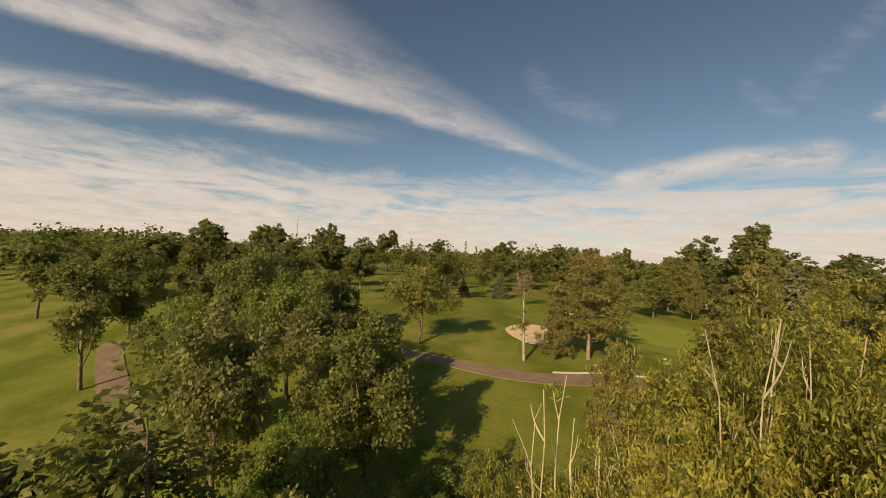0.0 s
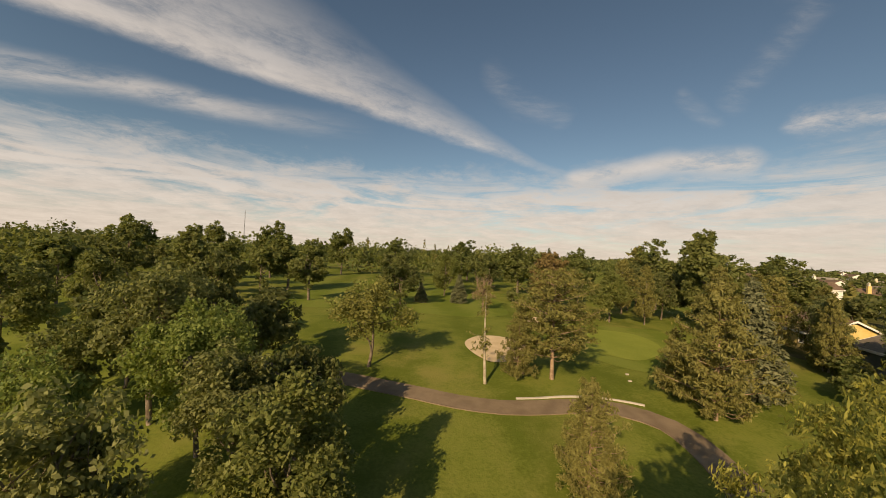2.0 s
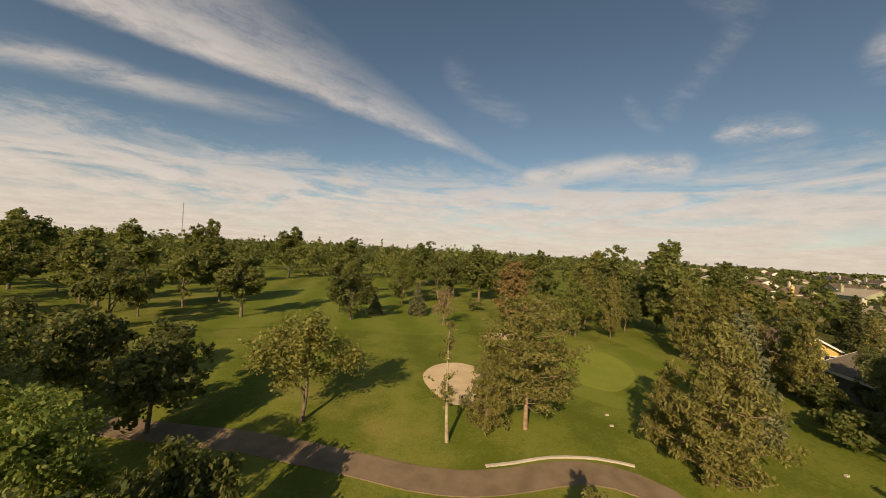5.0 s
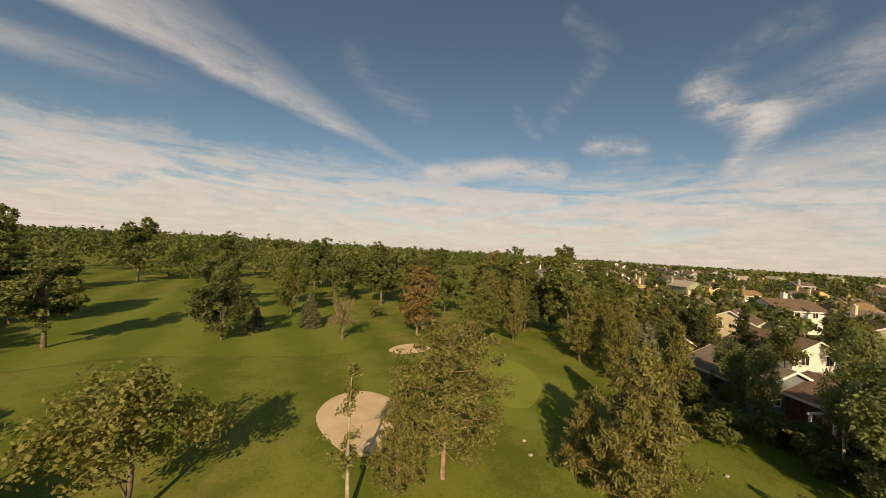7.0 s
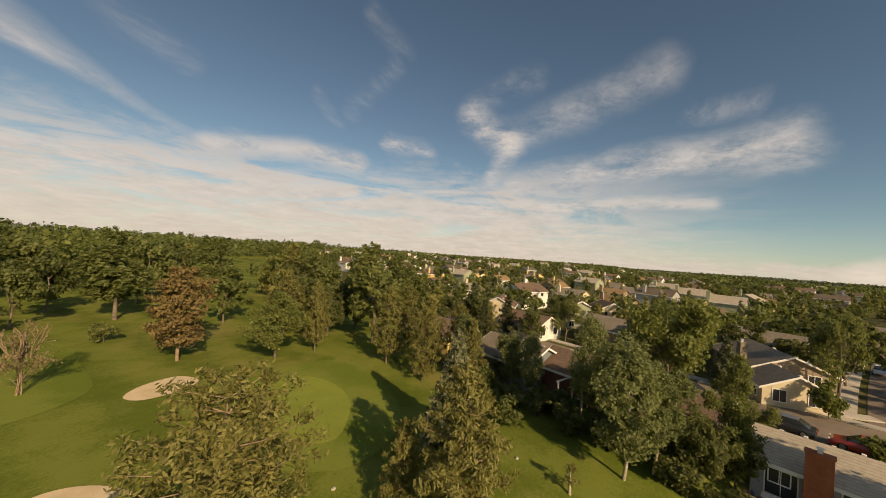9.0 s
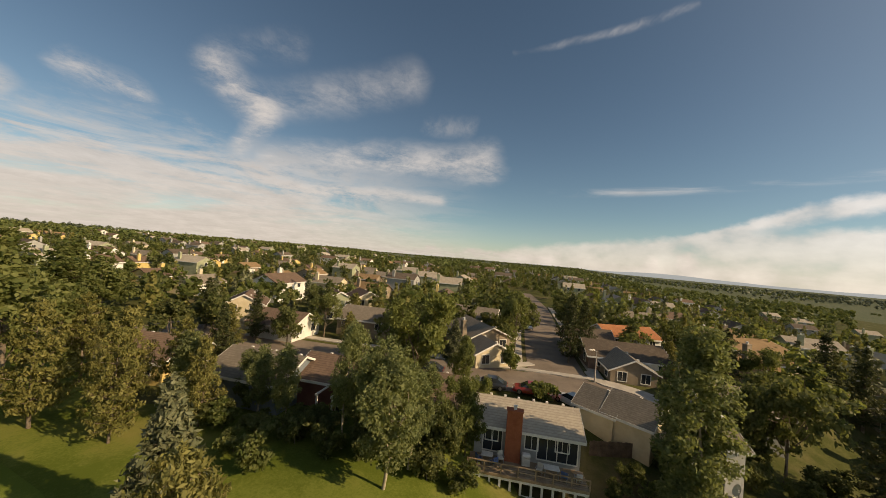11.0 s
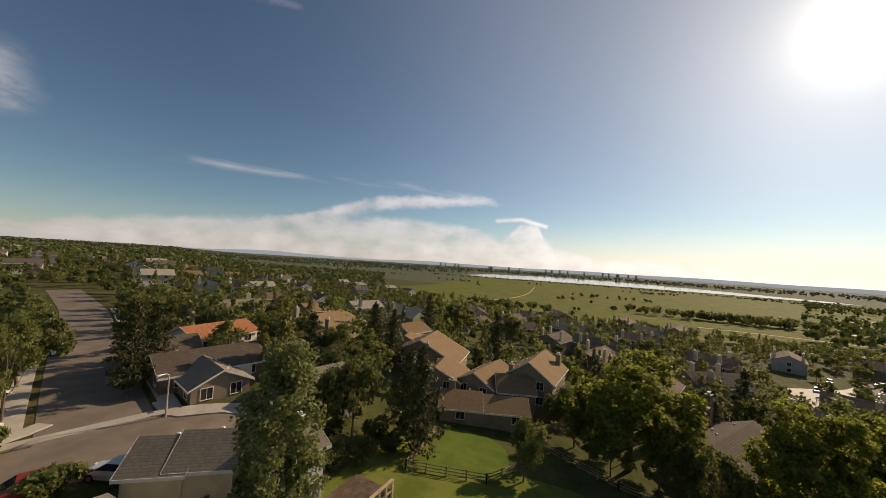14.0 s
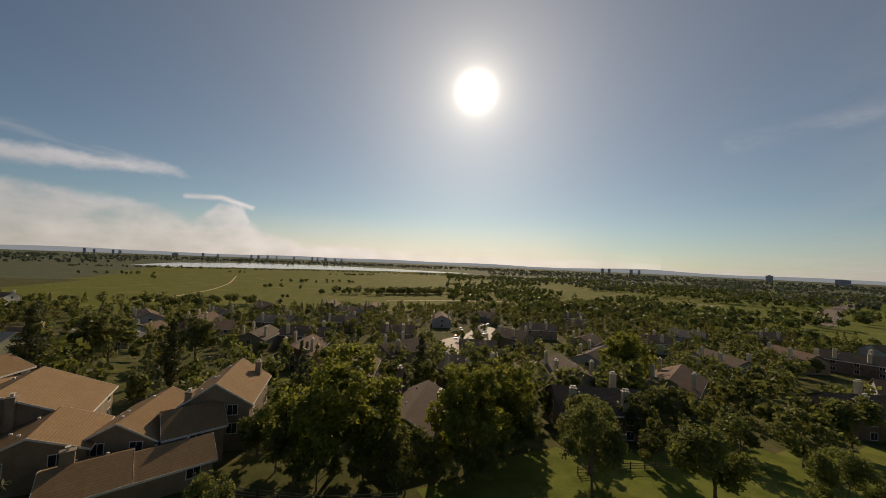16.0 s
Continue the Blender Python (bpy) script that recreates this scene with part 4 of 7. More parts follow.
H("townhouse", "dark-roofed townhouse with tall pale-capped chimneys", -172.8, -51.3, 65, 16.5, 10.5, 4.9, 7.4, -1.5, WALL_TAN, ROOF_BROWN, 2, chimney=((-5.0, -4.4, 8.6), (3.0, -4.4, 8.5), (4.5, 4.2, 8.8)), chimney_mat=WALL_CREAM, caps=2, vents=2, simple=True)
H("townhouse", "dark-roofed townhouse with tall pale-capped chimneys", -96.1, -17.9, 150, 14.7, 10.5, 4.9, 7.4, -1.5, WALL_BROWN, ROOF_DARK, 2, chimney=((-4.4, -4.4, 8.6), (2.6, -4.4, 8.5), (4.0, 4.2, 8.8)), chimney_mat=WALL_CREAM, caps=2, vents=2, simple=True)
H("townhouse", "dark-roofed townhouse with tall pale-capped chimneys", -218, -18.6, 110, 17.2, 10.5, 4.9, 7.4, -1.5, WALL_BROWN, ROOF_DARK, 2, chimney=((-5.2, -4.4, 8.6), (3.1, -4.4, 8.5), (4.7, 4.2, 8.8)), chimney_mat=WALL_CREAM, caps=2, vents=2, simple=True)
H("townhouse", "dark-roofed townhouse with tall pale-capped chimneys", -4.4, -141.5, 150, 18.8, 10.5, 4.9, 7.4, -1.5, WALL_TAN, ROOF_DARK, 2, chimney=((-5.6, -4.4, 8.6), (3.4, -4.4, 8.5), (5.0, 4.2, 8.8)), chimney_mat=WALL_CREAM, caps=2, vents=2, simple=True)
H("townhouse", "dark-roofed townhouse with tall pale-capped chimneys", 12.4, -140.2, 65, 14.9, 10.5, 4.9, 7.4, -1.5, WALL_TAN, ROOF_DARK, 2, chimney=((-4.5, -4.4, 8.6), (2.7, -4.4, 8.5), (4.0, 4.2, 8.8)), chimney_mat=WALL_CREAM, caps=2, vents=2, simple=True)
H("townhouse", "dark-roofed townhouse with tall pale-capped chimneys", -39.5, -218.1, 110, 15.8, 10.5, 4.9, 7.4, -1.5, WALL_GREY, ROOF_BROWN, 2, chimney=((-4.7, -4.4, 8.6), (2.8, -4.4, 8.5), (4.2, 4.2, 8.8)), chimney_mat=WALL_CREAM, caps=2, vents=2, simple=True)
H("townhouse", "dark-roofed townhouse with tall pale-capped chimneys", -152.1, -137.3, 150, 13.2, 10.5, 4.9, 7.4, -1.5, WALL_TAN, ROOF_BROWN, 2, chimney=((-4.0, -4.4, 8.6), (2.4, -4.4, 8.5), (3.6, 4.2, 8.8)), chimney_mat=WALL_CREAM, caps=2, vents=2, simple=True)
H("townhouse", "dark-roofed townhouse with tall pale-capped chimneys", -129.7, -15.9, 110, 13.5, 10.5, 4.9, 7.4, -1.5, WALL_GREY, ROOF_BROWN, 2, chimney=((-4.0, -4.4, 8.6), (2.4, -4.4, 8.5), (3.6, 4.2, 8.8)), chimney_mat=WALL_CREAM, caps=2, vents=2, simple=True)
H("townhouse", "dark-roofed townhouse with tall pale-capped chimneys", 9.2, -249.8, 110, 18.6, 10.5, 4.9, 7.4, -1.5, WALL_BROWN, ROOF_BROWN, 2, chimney=((-5.6, -4.4, 8.6), (3.4, -4.4, 8.5), (5.0, 4.2, 8.8)), chimney_mat=WALL_CREAM, caps=2, vents=2, simple=True)
H("townhouse", "dark-roofed townhouse with tall pale-capped chimneys", 31.2, -213.8, 110, 14.8, 10.5, 4.9, 7.4, -1.5, WALL_GREY, ROOF_DARK, 2, chimney=((-4.4, -4.4, 8.6), (2.6, -4.4, 8.5), (4.0, 4.2, 8.8)), chimney_mat=WALL_CREAM, caps=2, vents=2, simple=True)
H("townhouse", "dark-roofed townhouse with tall pale-capped chimneys", 59.5, -202.4, 110, 17.3, 10.5, 4.9, 7.4, -1.5, WALL_GREY, ROOF_BROWN, 2, chimney=((-5.2, -4.4, 8.6), (3.1, -4.4, 8.5), (4.7, 4.2, 8.8)), chimney_mat=WALL_CREAM, caps=2, vents=2, simple=True)
H("townhouse", "dark-roofed townhouse with tall pale-capped chimneys", -32.4, -255.8, 65, 16.9, 10.5, 4.9, 7.4, -1.5, WALL_BROWN, ROOF_BROWN, 2, chimney=((-5.1, -4.4, 8.6), (3.1, -4.4, 8.5), (4.6, 4.2, 8.8)), chimney_mat=WALL_CREAM, caps=2, vents=2, simple=True)
H("townhouse", "dark-roofed townhouse with tall pale-capped chimneys", -190.2, -39.5, 110, 17.9, 10.5, 4.9, 7.4, -1.5, WALL_BROWN, ROOF_DARK, 2, chimney=((-5.4, -4.4, 8.6), (3.2, -4.4, 8.5), (4.9, 4.2, 8.8)), chimney_mat=WALL_CREAM, caps=2, vents=2, simple=True)
H("townhouse", "dark-roofed townhouse with tall pale-capped chimneys", -43, -38.5, 150, 15.3, 10.5, 4.9, 7.4, -1.5, WALL_BROWN, ROOF_DARK, 2, chimney=((-5.5, -4.4, 8.6), (3.3, -4.4, 8.5), (5.0, 4.2, 8.8)), chimney_mat=WALL_CREAM, caps=2, vents=2, simple=True)
H("townhouse", "dark-roofed townhouse with tall pale-capped chimneys", -90, -75, 20, 18.1, 10.5, 4.9, 7.4, -1.5, WALL_GREY, ROOF_DARK, 2, chimney=((-5.4, -4.4, 8.6), (3.2, -4.4, 8.5), (4.9, 4.2, 8.8)), chimney_mat=WALL_CREAM, caps=2, vents=2, simple=True)
H("townhouse", "dark-roofed townhouse with tall pale-capped chimneys", -145, -90, 150, 13.9, 10.5, 4.9, 7.4, -1.5, WALL_GREY, ROOF_BROWN, 2, chimney=((-4.2, -4.4, 8.6), (2.5, -4.4, 8.5), (3.8, 4.2, 8.8)), chimney_mat=WALL_CREAM, caps=2, vents=2, simple=True)
H("townhouse", "dark-roofed townhouse with tall pale-capped chimneys", -185, -95, 110, 14.8, 10.5, 4.9, 7.4, -1.5, WALL_GREY, ROOF_GREY, 2, chimney=((-4.4, -4.4, 8.6), (2.6, -4.4, 8.5), (4.0, 4.2, 8.8)), chimney_mat=WALL_CREAM, caps=2, vents=2, simple=True)
H("townhouse", "dark-roofed townhouse with tall pale-capped chimneys", -30, -105, 20, 16.4, 10.5, 4.9, 7.4, -1.5, WALL_TAN, ROOF_DARK, 2, chimney=((-4.9, -4.4, 8.6), (2.9, -4.4, 8.5), (4.4, 4.2, 8.8)), chimney_mat=WALL_CREAM, caps=2, vents=2, simple=True)
H("townhouse", "dark-roofed townhouse with tall pale-capped chimneys", 0, -110, 65, 16.7, 10.5, 4.9, 7.4, -1.5, WALL_BROWN, ROOF_BROWN, 2, chimney=((-5.0, -4.4, 8.6), (3.0, -4.4, 8.5), (4.5, 4.2, 8.8)), chimney_mat=WALL_CREAM, caps=2, vents=2, simple=True)
H("townhouse", "dark-roofed townhouse with tall pale-capped chimneys", -25, -175, 150, 17.5, 10.5, 4.9, 7.4, -1.5, WALL_TAN, ROOF_BROWN, 2, chimney=((-5.2, -4.4, 8.6), (3.1, -4.4, 8.5), (4.7, 4.2, 8.8)), chimney_mat=WALL_CREAM, caps=2, vents=2, simple=True)
H("townhouse", "dark-roofed townhouse with tall pale-capped chimneys", 5, -180, 150, 16.4, 10.5, 4.9, 7.4, -1.5, WALL_BROWN, ROOF_GREY, 2, chimney=((-4.9, -4.4, 8.6), (2.9, -4.4, 8.5), (4.4, 4.2, 8.8)), chimney_mat=WALL_CREAM, caps=2, vents=2, simple=True)
H("townhouse", "dark-roofed townhouse with tall pale-capped chimneys", -60, -240, 65, 18.1, 10.5, 4.9, 7.4, -1.5, WALL_TAN, ROOF_BROWN, 2, chimney=((-5.4, -4.4, 8.6), (3.2, -4.4, 8.5), (4.9, 4.2, 8.8)), chimney_mat=WALL_CREAM, caps=2, vents=2, simple=True)
H("townhouse", "dark-roofed townhouse with tall pale-capped chimneys", -165, -20, 20, 18.8, 10.5, 4.9, 7.4, -1.5, WALL_BROWN, ROOF_BROWN, 2, chimney=((-5.6, -4.4, 8.6), (3.4, -4.4, 8.5), (5.0, 4.2, 8.8)), chimney_mat=WALL_CREAM, caps=2, vents=2, simple=True)
H("townhouse", "dark-roofed townhouse with tall pale-capped chimneys", -245, -40, 150, 18.8, 10.5, 4.9, 7.4, -1.5, WALL_GREY, ROOF_BROWN, 2, chimney=((-5.6, -4.4, 8.6), (3.4, -4.4, 8.5), (5.0, 4.2, 8.8)), chimney_mat=WALL_CREAM, caps=2, vents=2, simple=True)
H("townhouse", "dark-roofed townhouse with tall pale-capped chimneys", -230, -80, 150, 17.7, 10.5, 4.9, 7.4, -1.5, WALL_BROWN, ROOF_BROWN, 2, chimney=((-5.3, -4.4, 8.6), (3.2, -4.4, 8.5), (4.8, 4.2, 8.8)), chimney_mat=WALL_CREAM, caps=2, vents=2, simple=True)


for x, y, turn, wide, wall, roof in ((-88, -117, 110, 15, WALL_TAN, ROOF_BROWN), (-84, -179, 65, 16, WALL_GREY, ROOF_BROWN), (-180, -165, 150, 17, WALL_TAN, ROOF_DARK), (-112, -98, 20, 14, WALL_TAN, ROOF_BROWN), (-58, -100, 150, 13, WALL_GREY, ROOF_BROWN), (-120, -185, 110, 16, WALL_TAN, ROOF_BROWN), (30, -160, 20, 16, WALL_TAN, ROOF_BROWN), (36, -186, 65, 15, WALL_BROWN, ROOF_BROWN), (-8, -78, 65, 14, WALL_TAN, ROOF_BROWN), (-36, -70, 110, 14, WALL_BROWN, ROOF_DARK)):
    H("townhouse", "brown-roofed townhouse with tall pale-capped chimneys among trees", x, y, turn, wide, 10.5, 4.9, 7.4, -1.5, wall, roof, 2, chimney=((-wide * 0.3, -4.4, 8.6), (wide * 0.18, -4.4, 8.5), (wide * 0.27, 4.2, 8.8)), chimney_mat=WALL_CREAM, caps=2, vents=2, simple=True)


# suburb beyond: a few house patterns set out again and again
NEAR_HOUSES = [(o.location.x, o.location.y) for o in scene.objects if o.get("category") == "house"]
PATTERNS = []
for i, (wall, roof) in enumerate(((WALL_CREAM, ROOF_GREY), (WALL_WHITE, ROOF_BROWN), (WALL_TAN, ROOF_TAN), (WALL_GREY, ROOF_DARK), (WALL_YELLOW, ROOF_BROWN), (WALL_GREEN, ROOF_PALE))):
    two = i % 2
    PATTERNS.append(H("suburban_house", "suburban house with a gabled roof among trees", 300, 300 + i * 30, 0, 11 + two, 8.5, 3.0 + 2.3 * two, 5.0 + 2.4 * two, -1.5, wall, roof, 1 + two, vents=0, chimney=((3.5, 3.2, 6.2 + 2.3 * two),), garage=(-1, -2.5, 4.6), windows=(True, False, True, True), simple=True))
spots = random.Random(5)


def line_distance(x, y, line):
    p = Vector((x, y))
    best = 1e9
    for a, b in zip(line, line[1:]):
        a, b = Vector(a), Vector(b)
        t = max(0, min(1, (p - a).dot(b - a) / (b - a).length_squared))
        best = min(best, (p - a - (b - a) * t).length)
    return best


def open_ground(x, y, houses, gap, street_gap=8):
    if min(line_distance(x, y, SIDE_STREET), line_distance(x, y, CROSS_STREET)) < street_gap:
        return False
    return all((x - a) ** 2 + (y - b) ** 2 > gap * gap for a, b in houses)


all_houses = list(NEAR_HOUSES)
turn = radians(67)
for i in range(-24, 34):
    for j in range(-22, 22):
        x = 60 + (i * math.cos(turn) * 21 + j * math.sin(turn) * 30) + spots.uniform(-4, 4)
        y = (i * math.sin(turn) * 21 - j * math.cos(turn) * 30) + spots.uniform(-4, 4)
        far = math.hypot(x - 12, y - 15)
        keep = 0.92 if far < 230 else 0.5 if far < 430 else 0.1
        if not suburb(np.array(x), np.array(y)) or x < 52 or (y > 55 and x < 64 + (y - 40) * 0.75) or y < -330 or far > 800 or (y < -230 and x < 150) or spots.random() > keep:
            continue
        if not open_ground(x, y, all_houses, 17, 13):
            continue
        all_houses.append((x, y))
        k = spots.choice(PATTERNS)
        copy_thing(k, pose(x, y, height(x, y), 0, 0, 67 + spots.choice((0, 90, 180, 270)) + spots.uniform(-6, 6)))
for k in PATTERNS:
    for o in (*k.children_recursive, k):
        bpy.data.objects.remove(o)


# ---- trees ----
rng = np.random.default_rng(7)


def unit(v):
    return v / np.maximum(np.linalg.norm(v, axis=-1, keepdims=True), 1e-9)


def leaves(centres, out, per, spread, size, long=1.6, up=0.35, squash=0.75):
    """Leaf blades scattered round clump centres; out: the way each clump faces. Returns vertices and faces."""
    n = len(centres) * per
    c = np.repeat(centres, per, 0) + np.clip(rng.normal(size=(n, 3)), -2.0, 2.0) * np.repeat(np.broadcast_to(np.asarray(spread, float).reshape(-1, 1), (len(centres), 1)), per, 0) * (1, 1, squash)
    nor = unit(rng.normal(size=(n, 3)) * 0.75 + np.repeat(out, per, 0) * 0.6 + (0, 0, up))
    t = unit(np.cross(nor, rng.normal(size=(n, 3))))
    b = np.cross(nor, t)
    s = size * 1.22 * rng.uniform(0.55, 1.4, (n, 1))
    v = np.stack([c - t * s * long * 0.5, c + b * s * 0.5 + nor * s * 0.1, c + t * s * long * 0.5, c - b * s * 0.5 + nor * s * 0.1], 1).reshape(-1, 3)
    f = np.arange(n * 4).reshape(n, 4)
    return v, f


def tube(path, radii, sides=6):
    """A tapered tube along a path."""
    path = np.asarray(path, float)
    d = unit(np.gradient(path, axis=0))
    ref = np.where(np.abs(d[:, 2:3]) > 0.9, (1.0, 0, 0), (0, 0, 1.0))
    a = unit(np.cross(d, ref))
    b = np.cross(d, a)
    th = np.linspace(0, 2 * np.pi, sides, endpoint=False)
    v = path[:, None] + (a[:, None] * np.cos(th)[None, :, None] + b[:, None] * np.sin(th)[None, :, None]) * np.asarray(radii, float)[:, None, None]
    f = [(i * sides + k, i * sides + (k + 1) % sides, (i + 1) * sides + (k + 1) % sides, (i + 1) * sides + k) for i in range(len(path) - 1) for k in range(sides)]
    return v.reshape(-1, 3), np.array(f)


def join(parts):
    verts, faces, base = [], [], 0
    for v, f in parts:
        verts.append(v)
        faces.append(f + base)
        base += len(v)
    return np.concatenate(verts), np.concatenate(faces)


def quad_mesh(name, v, f, mat):
    me = bpy.data.meshes.new(name)
    me.vertices.add(len(v))
    me.vertices.foreach_set("co", np.asarray(v, np.float32).ravel())
    me.loops.add(f.size)
    me.loops.foreach_set("vertex_index", f.astype(np.int32).ravel())
    me.polygons.add(len(f))
    me.polygons.foreach_set("loop_start", np.arange(0, f.size, f.shape[1], dtype=np.int32))
    me.materials.append(mat)
    me.update(calc_edges=True)
    return me


def bend(p, q, sag=0.12, steps=5, wobble=0.07):
    """A curved limb from p to q."""
    p, q = np.asarray(p, float), np.asarray(q, float)
    t = np.linspace(0, 1, steps)[:, None]
    length = np.linalg.norm(q - p)
    return p + (q - p) * t + np.sin(t * np.pi) * (rng.normal(size=3) * wobble + (0, 0, -sag)) * length


def build(name, trunk, crown, bark, leaf_mat, label, category="tree"):
    tree = tagged(new(name), label, category)
    for part_name, geometry, mat in (("trunk", trunk, bark), ("crown", crown, leaf_mat)):
        if geometry is not None:
            ob = new(part_name, quad_mesh(part_name, *geometry, mat))
            ob.parent = tree
    tree.location = (0, 0, -500)
    return tree


def broadleaf(name, label, h, r, base, clumps, per, size, leaf_mat, bark=BARK, lean=0.0, lumps=5, stems=1, thick=0.015, flat=1.0, long=1.6, hollow=0.45, limbs=9, shoots=0, clump=0.062):
    """Round-headed tree: trunk, limbs to the crown, leaf clumps that make lobes with gaps between them."""
    mid = np.array([lean * h * 0.3, 0, base + (h - base) * 0.5])
    rad = np.array([r, r, (h - base) * 0.5])
    lobes = unit(rng.normal(size=(lumps + 4, 3)) + (0, 0, 0.2)) * rng.uniform(0.42, 0.86, (lumps + 4, 1))
    k = rng.integers(0, len(lobes), clumps)
    p = lobes[k] + unit(rng.normal(size=(clumps, 3))) * (rng.uniform(hollow, 1.0, (clumps, 1)) ** 0.6) * rng.uniform(0.2, 0.46, (len(lobes), 1))[k]
    p = 0.95 * p / np.maximum(1, np.linalg.norm(p, axis=1, keepdims=True) / rng.uniform(0.92, 1.2, (clumps, 1)))
    p[:, 2] = np.where(p[:, 2] < -0.75, -0.75 + 0.4 * (p[:, 2] + 0.75), p[:, 2]) * flat
    centres = mid + p * rad
    crown = leaves(centres, unit(p), per, r * clump + 0.06, size, long)
    parts = []
    for s in range(stems):
        foot = np.array([0.25 * math.cos(s * 2.4), 0.25 * math.sin(s * 2.4), -0.4]) if stems > 1 else np.array([0, 0, -0.4])
        top = mid + (rng.normal(size=3) * 0.15 * (stems > 1) + (0, 0, 0.1)) * rad
        spine = bend(foot, top, 0, 8, 0.025)
        w = h * thick / stems ** 0.4
        parts.append(tube(spine, np.linspace(w * 1.25, w * 0.35, 8), 8))
        for i in range(limbs):
            a = spine[2 + i % 5] if i < 5 else spine[4 + i % 4]
            target = mid + lobes[(i + s * 4) % len(lobes)] * rad * 0.9
            limb = bend(a, target, 0.05)
            parts.append(tube(limb, np.linspace(w * 0.5, w * 0.14, 5), 5))
            for j in range(3 if limbs > 5 else 0):
                near_by = centres[rng.integers(0, clumps)]
                near_by = target + (near_by - target) * min(1, 0.45 * r / max(0.1, np.linalg.norm(near_by - target)))
                parts.append(tube(bend(limb[3], near_by, 0.02, 4), np.linspace(w * 0.2, w * 0.05, 4), 4))
    for i in range(shoots):
        a, q = rng.uniform(0, 6.283), rng.uniform(0.15, 0.85)
        foot = mid + np.array([math.cos(a) * q * 0.5, math.sin(a) * q * 0.5, rng.uniform(-0.4, 0.1)]) * rad
        tip = mid + np.array([math.cos(a) * q, math.sin(a) * q, rng.uniform(0.6, 1.0)]) * rad
        twig = bend(foot, tip, 0.0, 6, 0.13)
        parts.append(tube(twig, np.linspace(0.05, 0.012, 6), 5))
        for j in (2, 3, 4):
            parts.append(tube(bend(twig[j], twig[j] + rng.normal(size=3) * 0.3 + (0, 0, 0.5), 0, 4), np.linspace(0.014, 0.004, 4), 4))
    return build(name, join(parts), crown, bark, leaf_mat, label)


def conifer(name, label, h, r, base, whorls, arms, per, size, leaf_mat, taper=1.0, droop=0.15, ragged=0.2, bark=BARK, spread=0.16, long=2.2, round_top=False):
    """Needle tree: one straight trunk, whorls of limbs, needle tufts along the limbs."""
    parts = [tube(bend((0, 0, -0.4), (0, 0, h * 0.97), 0, 8, 0.015), np.linspace(h * 0.02, 0.015, 8), 8)]
    cs, outs, sp = [], [], []
    for i in range(whorls):
        t = (i + rng.uniform(-0.3, 0.3)) / whorls
        z = base + (h - base) * max(0, t)
        reach = r * (math.sin(math.pi * min(1, 0.2 + 0.76 * max(0, t))) ** taper if round_top else (1 - max(0, t)) ** taper * (1 if t > 0.08 else 0.75))
        turn = rng.uniform(0, 6.28)
        for k in range(arms):
            a = turn + 6.283 * k / arms + rng.uniform(-0.4, 0.4)
            length = max(0.2, reach * rng.uniform(1 - ragged * 1.6, 1 + ragged * 0.5))
            tip = np.array([math.cos(a) * length, math.sin(a) * length, z + length * (0.25 - droop * 2) * rng.uniform(0.5, 1.3)])
            root = np.array([0, 0, max(0.2, z - 0.05 * length)])
            limb = bend(root, tip, 0.06)
            if length > 0.5:
                parts.append(tube(limb[:, :], np.linspace(0.012 * length + 0.008, 0.006, 5), 4))
            tufts = max(2, int(length / (spread * 2.6)))
            for j in range(tufts):
                q = (j + 0.7) / tufts
                w = 0.28 * length * (1.1 - q)
                c = root + (tip - root) * (0.3 + 0.7 * q) + rng.normal(size=3) * (w, w, 0.12 * length * 0.5)
                cs.append(c)
                outs.append((math.cos(a), math.sin(a), 0.5))
                sp.append(spread * (0.8 + 0.3 * length / r))
    for z in (0.0, 0.3):
        cs.append((0, 0, h - z)), outs.append((0, 0, 1)), sp.append(spread * 0.6)
    crown = leaves(np.array(cs), unit(np.array(outs)), per, np.array(sp), size, long, 0.2, 0.7)
    return build(name, join(parts), crown, bark, leaf_mat, label)


def vase(name, label, h, r, stems, leaf_mat, bark):
    """Slender stems that rise from one foot, curve outwards and fork; few leaves are left on them."""
    parts, cs = [], []
    for s in range(stems):
        a = 6.283 * s / stems + rng.uniform(-0.4, 0.4)
        way = np.array([math.cos(a), math.sin(a), 0])
        top = h * rng.uniform(0.78, 1.0)
        reach = r * rng.uniform(0.35, 1.0)
        q = np.linspace(0, 1, 10)[:, None]
        sway = (rng.normal(size=3) * np.sin(q * rng.uniform(5, 8)) + rng.normal(size=3) * np.sin(q * 13)) * (0.11, 0.11, 0)
        line = way * reach * (0.06 + q ** 1.7) + (0, 0, 1) * (q * top - 0.4) + sway
        parts.append(tube(line, np.linspace(0.05, 0.013, 10), 6))
        for j in (5, 6, 7, 8):
            side = unit(rng.normal(size=3) * (1, 1, 0.1) + way * 0.6)
            tip = line[j] + side * rng.uniform(0.2, 0.6) + (0, 0, rng.uniform(0.3, 1.0))
            limb = bend(line[j], tip, 0.08, 6, 0.06)
            parts.append(tube(limb, np.linspace(0.026, 0.008, 6), 5))
            parts.append(tube(bend(limb[3], limb[3] + rng.normal(size=3) * 0.14 + (0, 0, 0.4), 0.03, 4), np.linspace(0.011, 0.005, 4), 4))
            if rng.uniform() < 0.6:
                cs.append(tip)
        cs.append(line[4] + rng.normal(size=3) * 0.2)
        cs.append(line[3] + rng.normal(size=3) * 0.2)
    crown = leaves(np.array(cs), unit(rng.normal(size=(len(cs), 3))), 46, 0.16, 0.035, 3.2)
    return build(name, join(parts), crown, bark, leaf_mat, label)


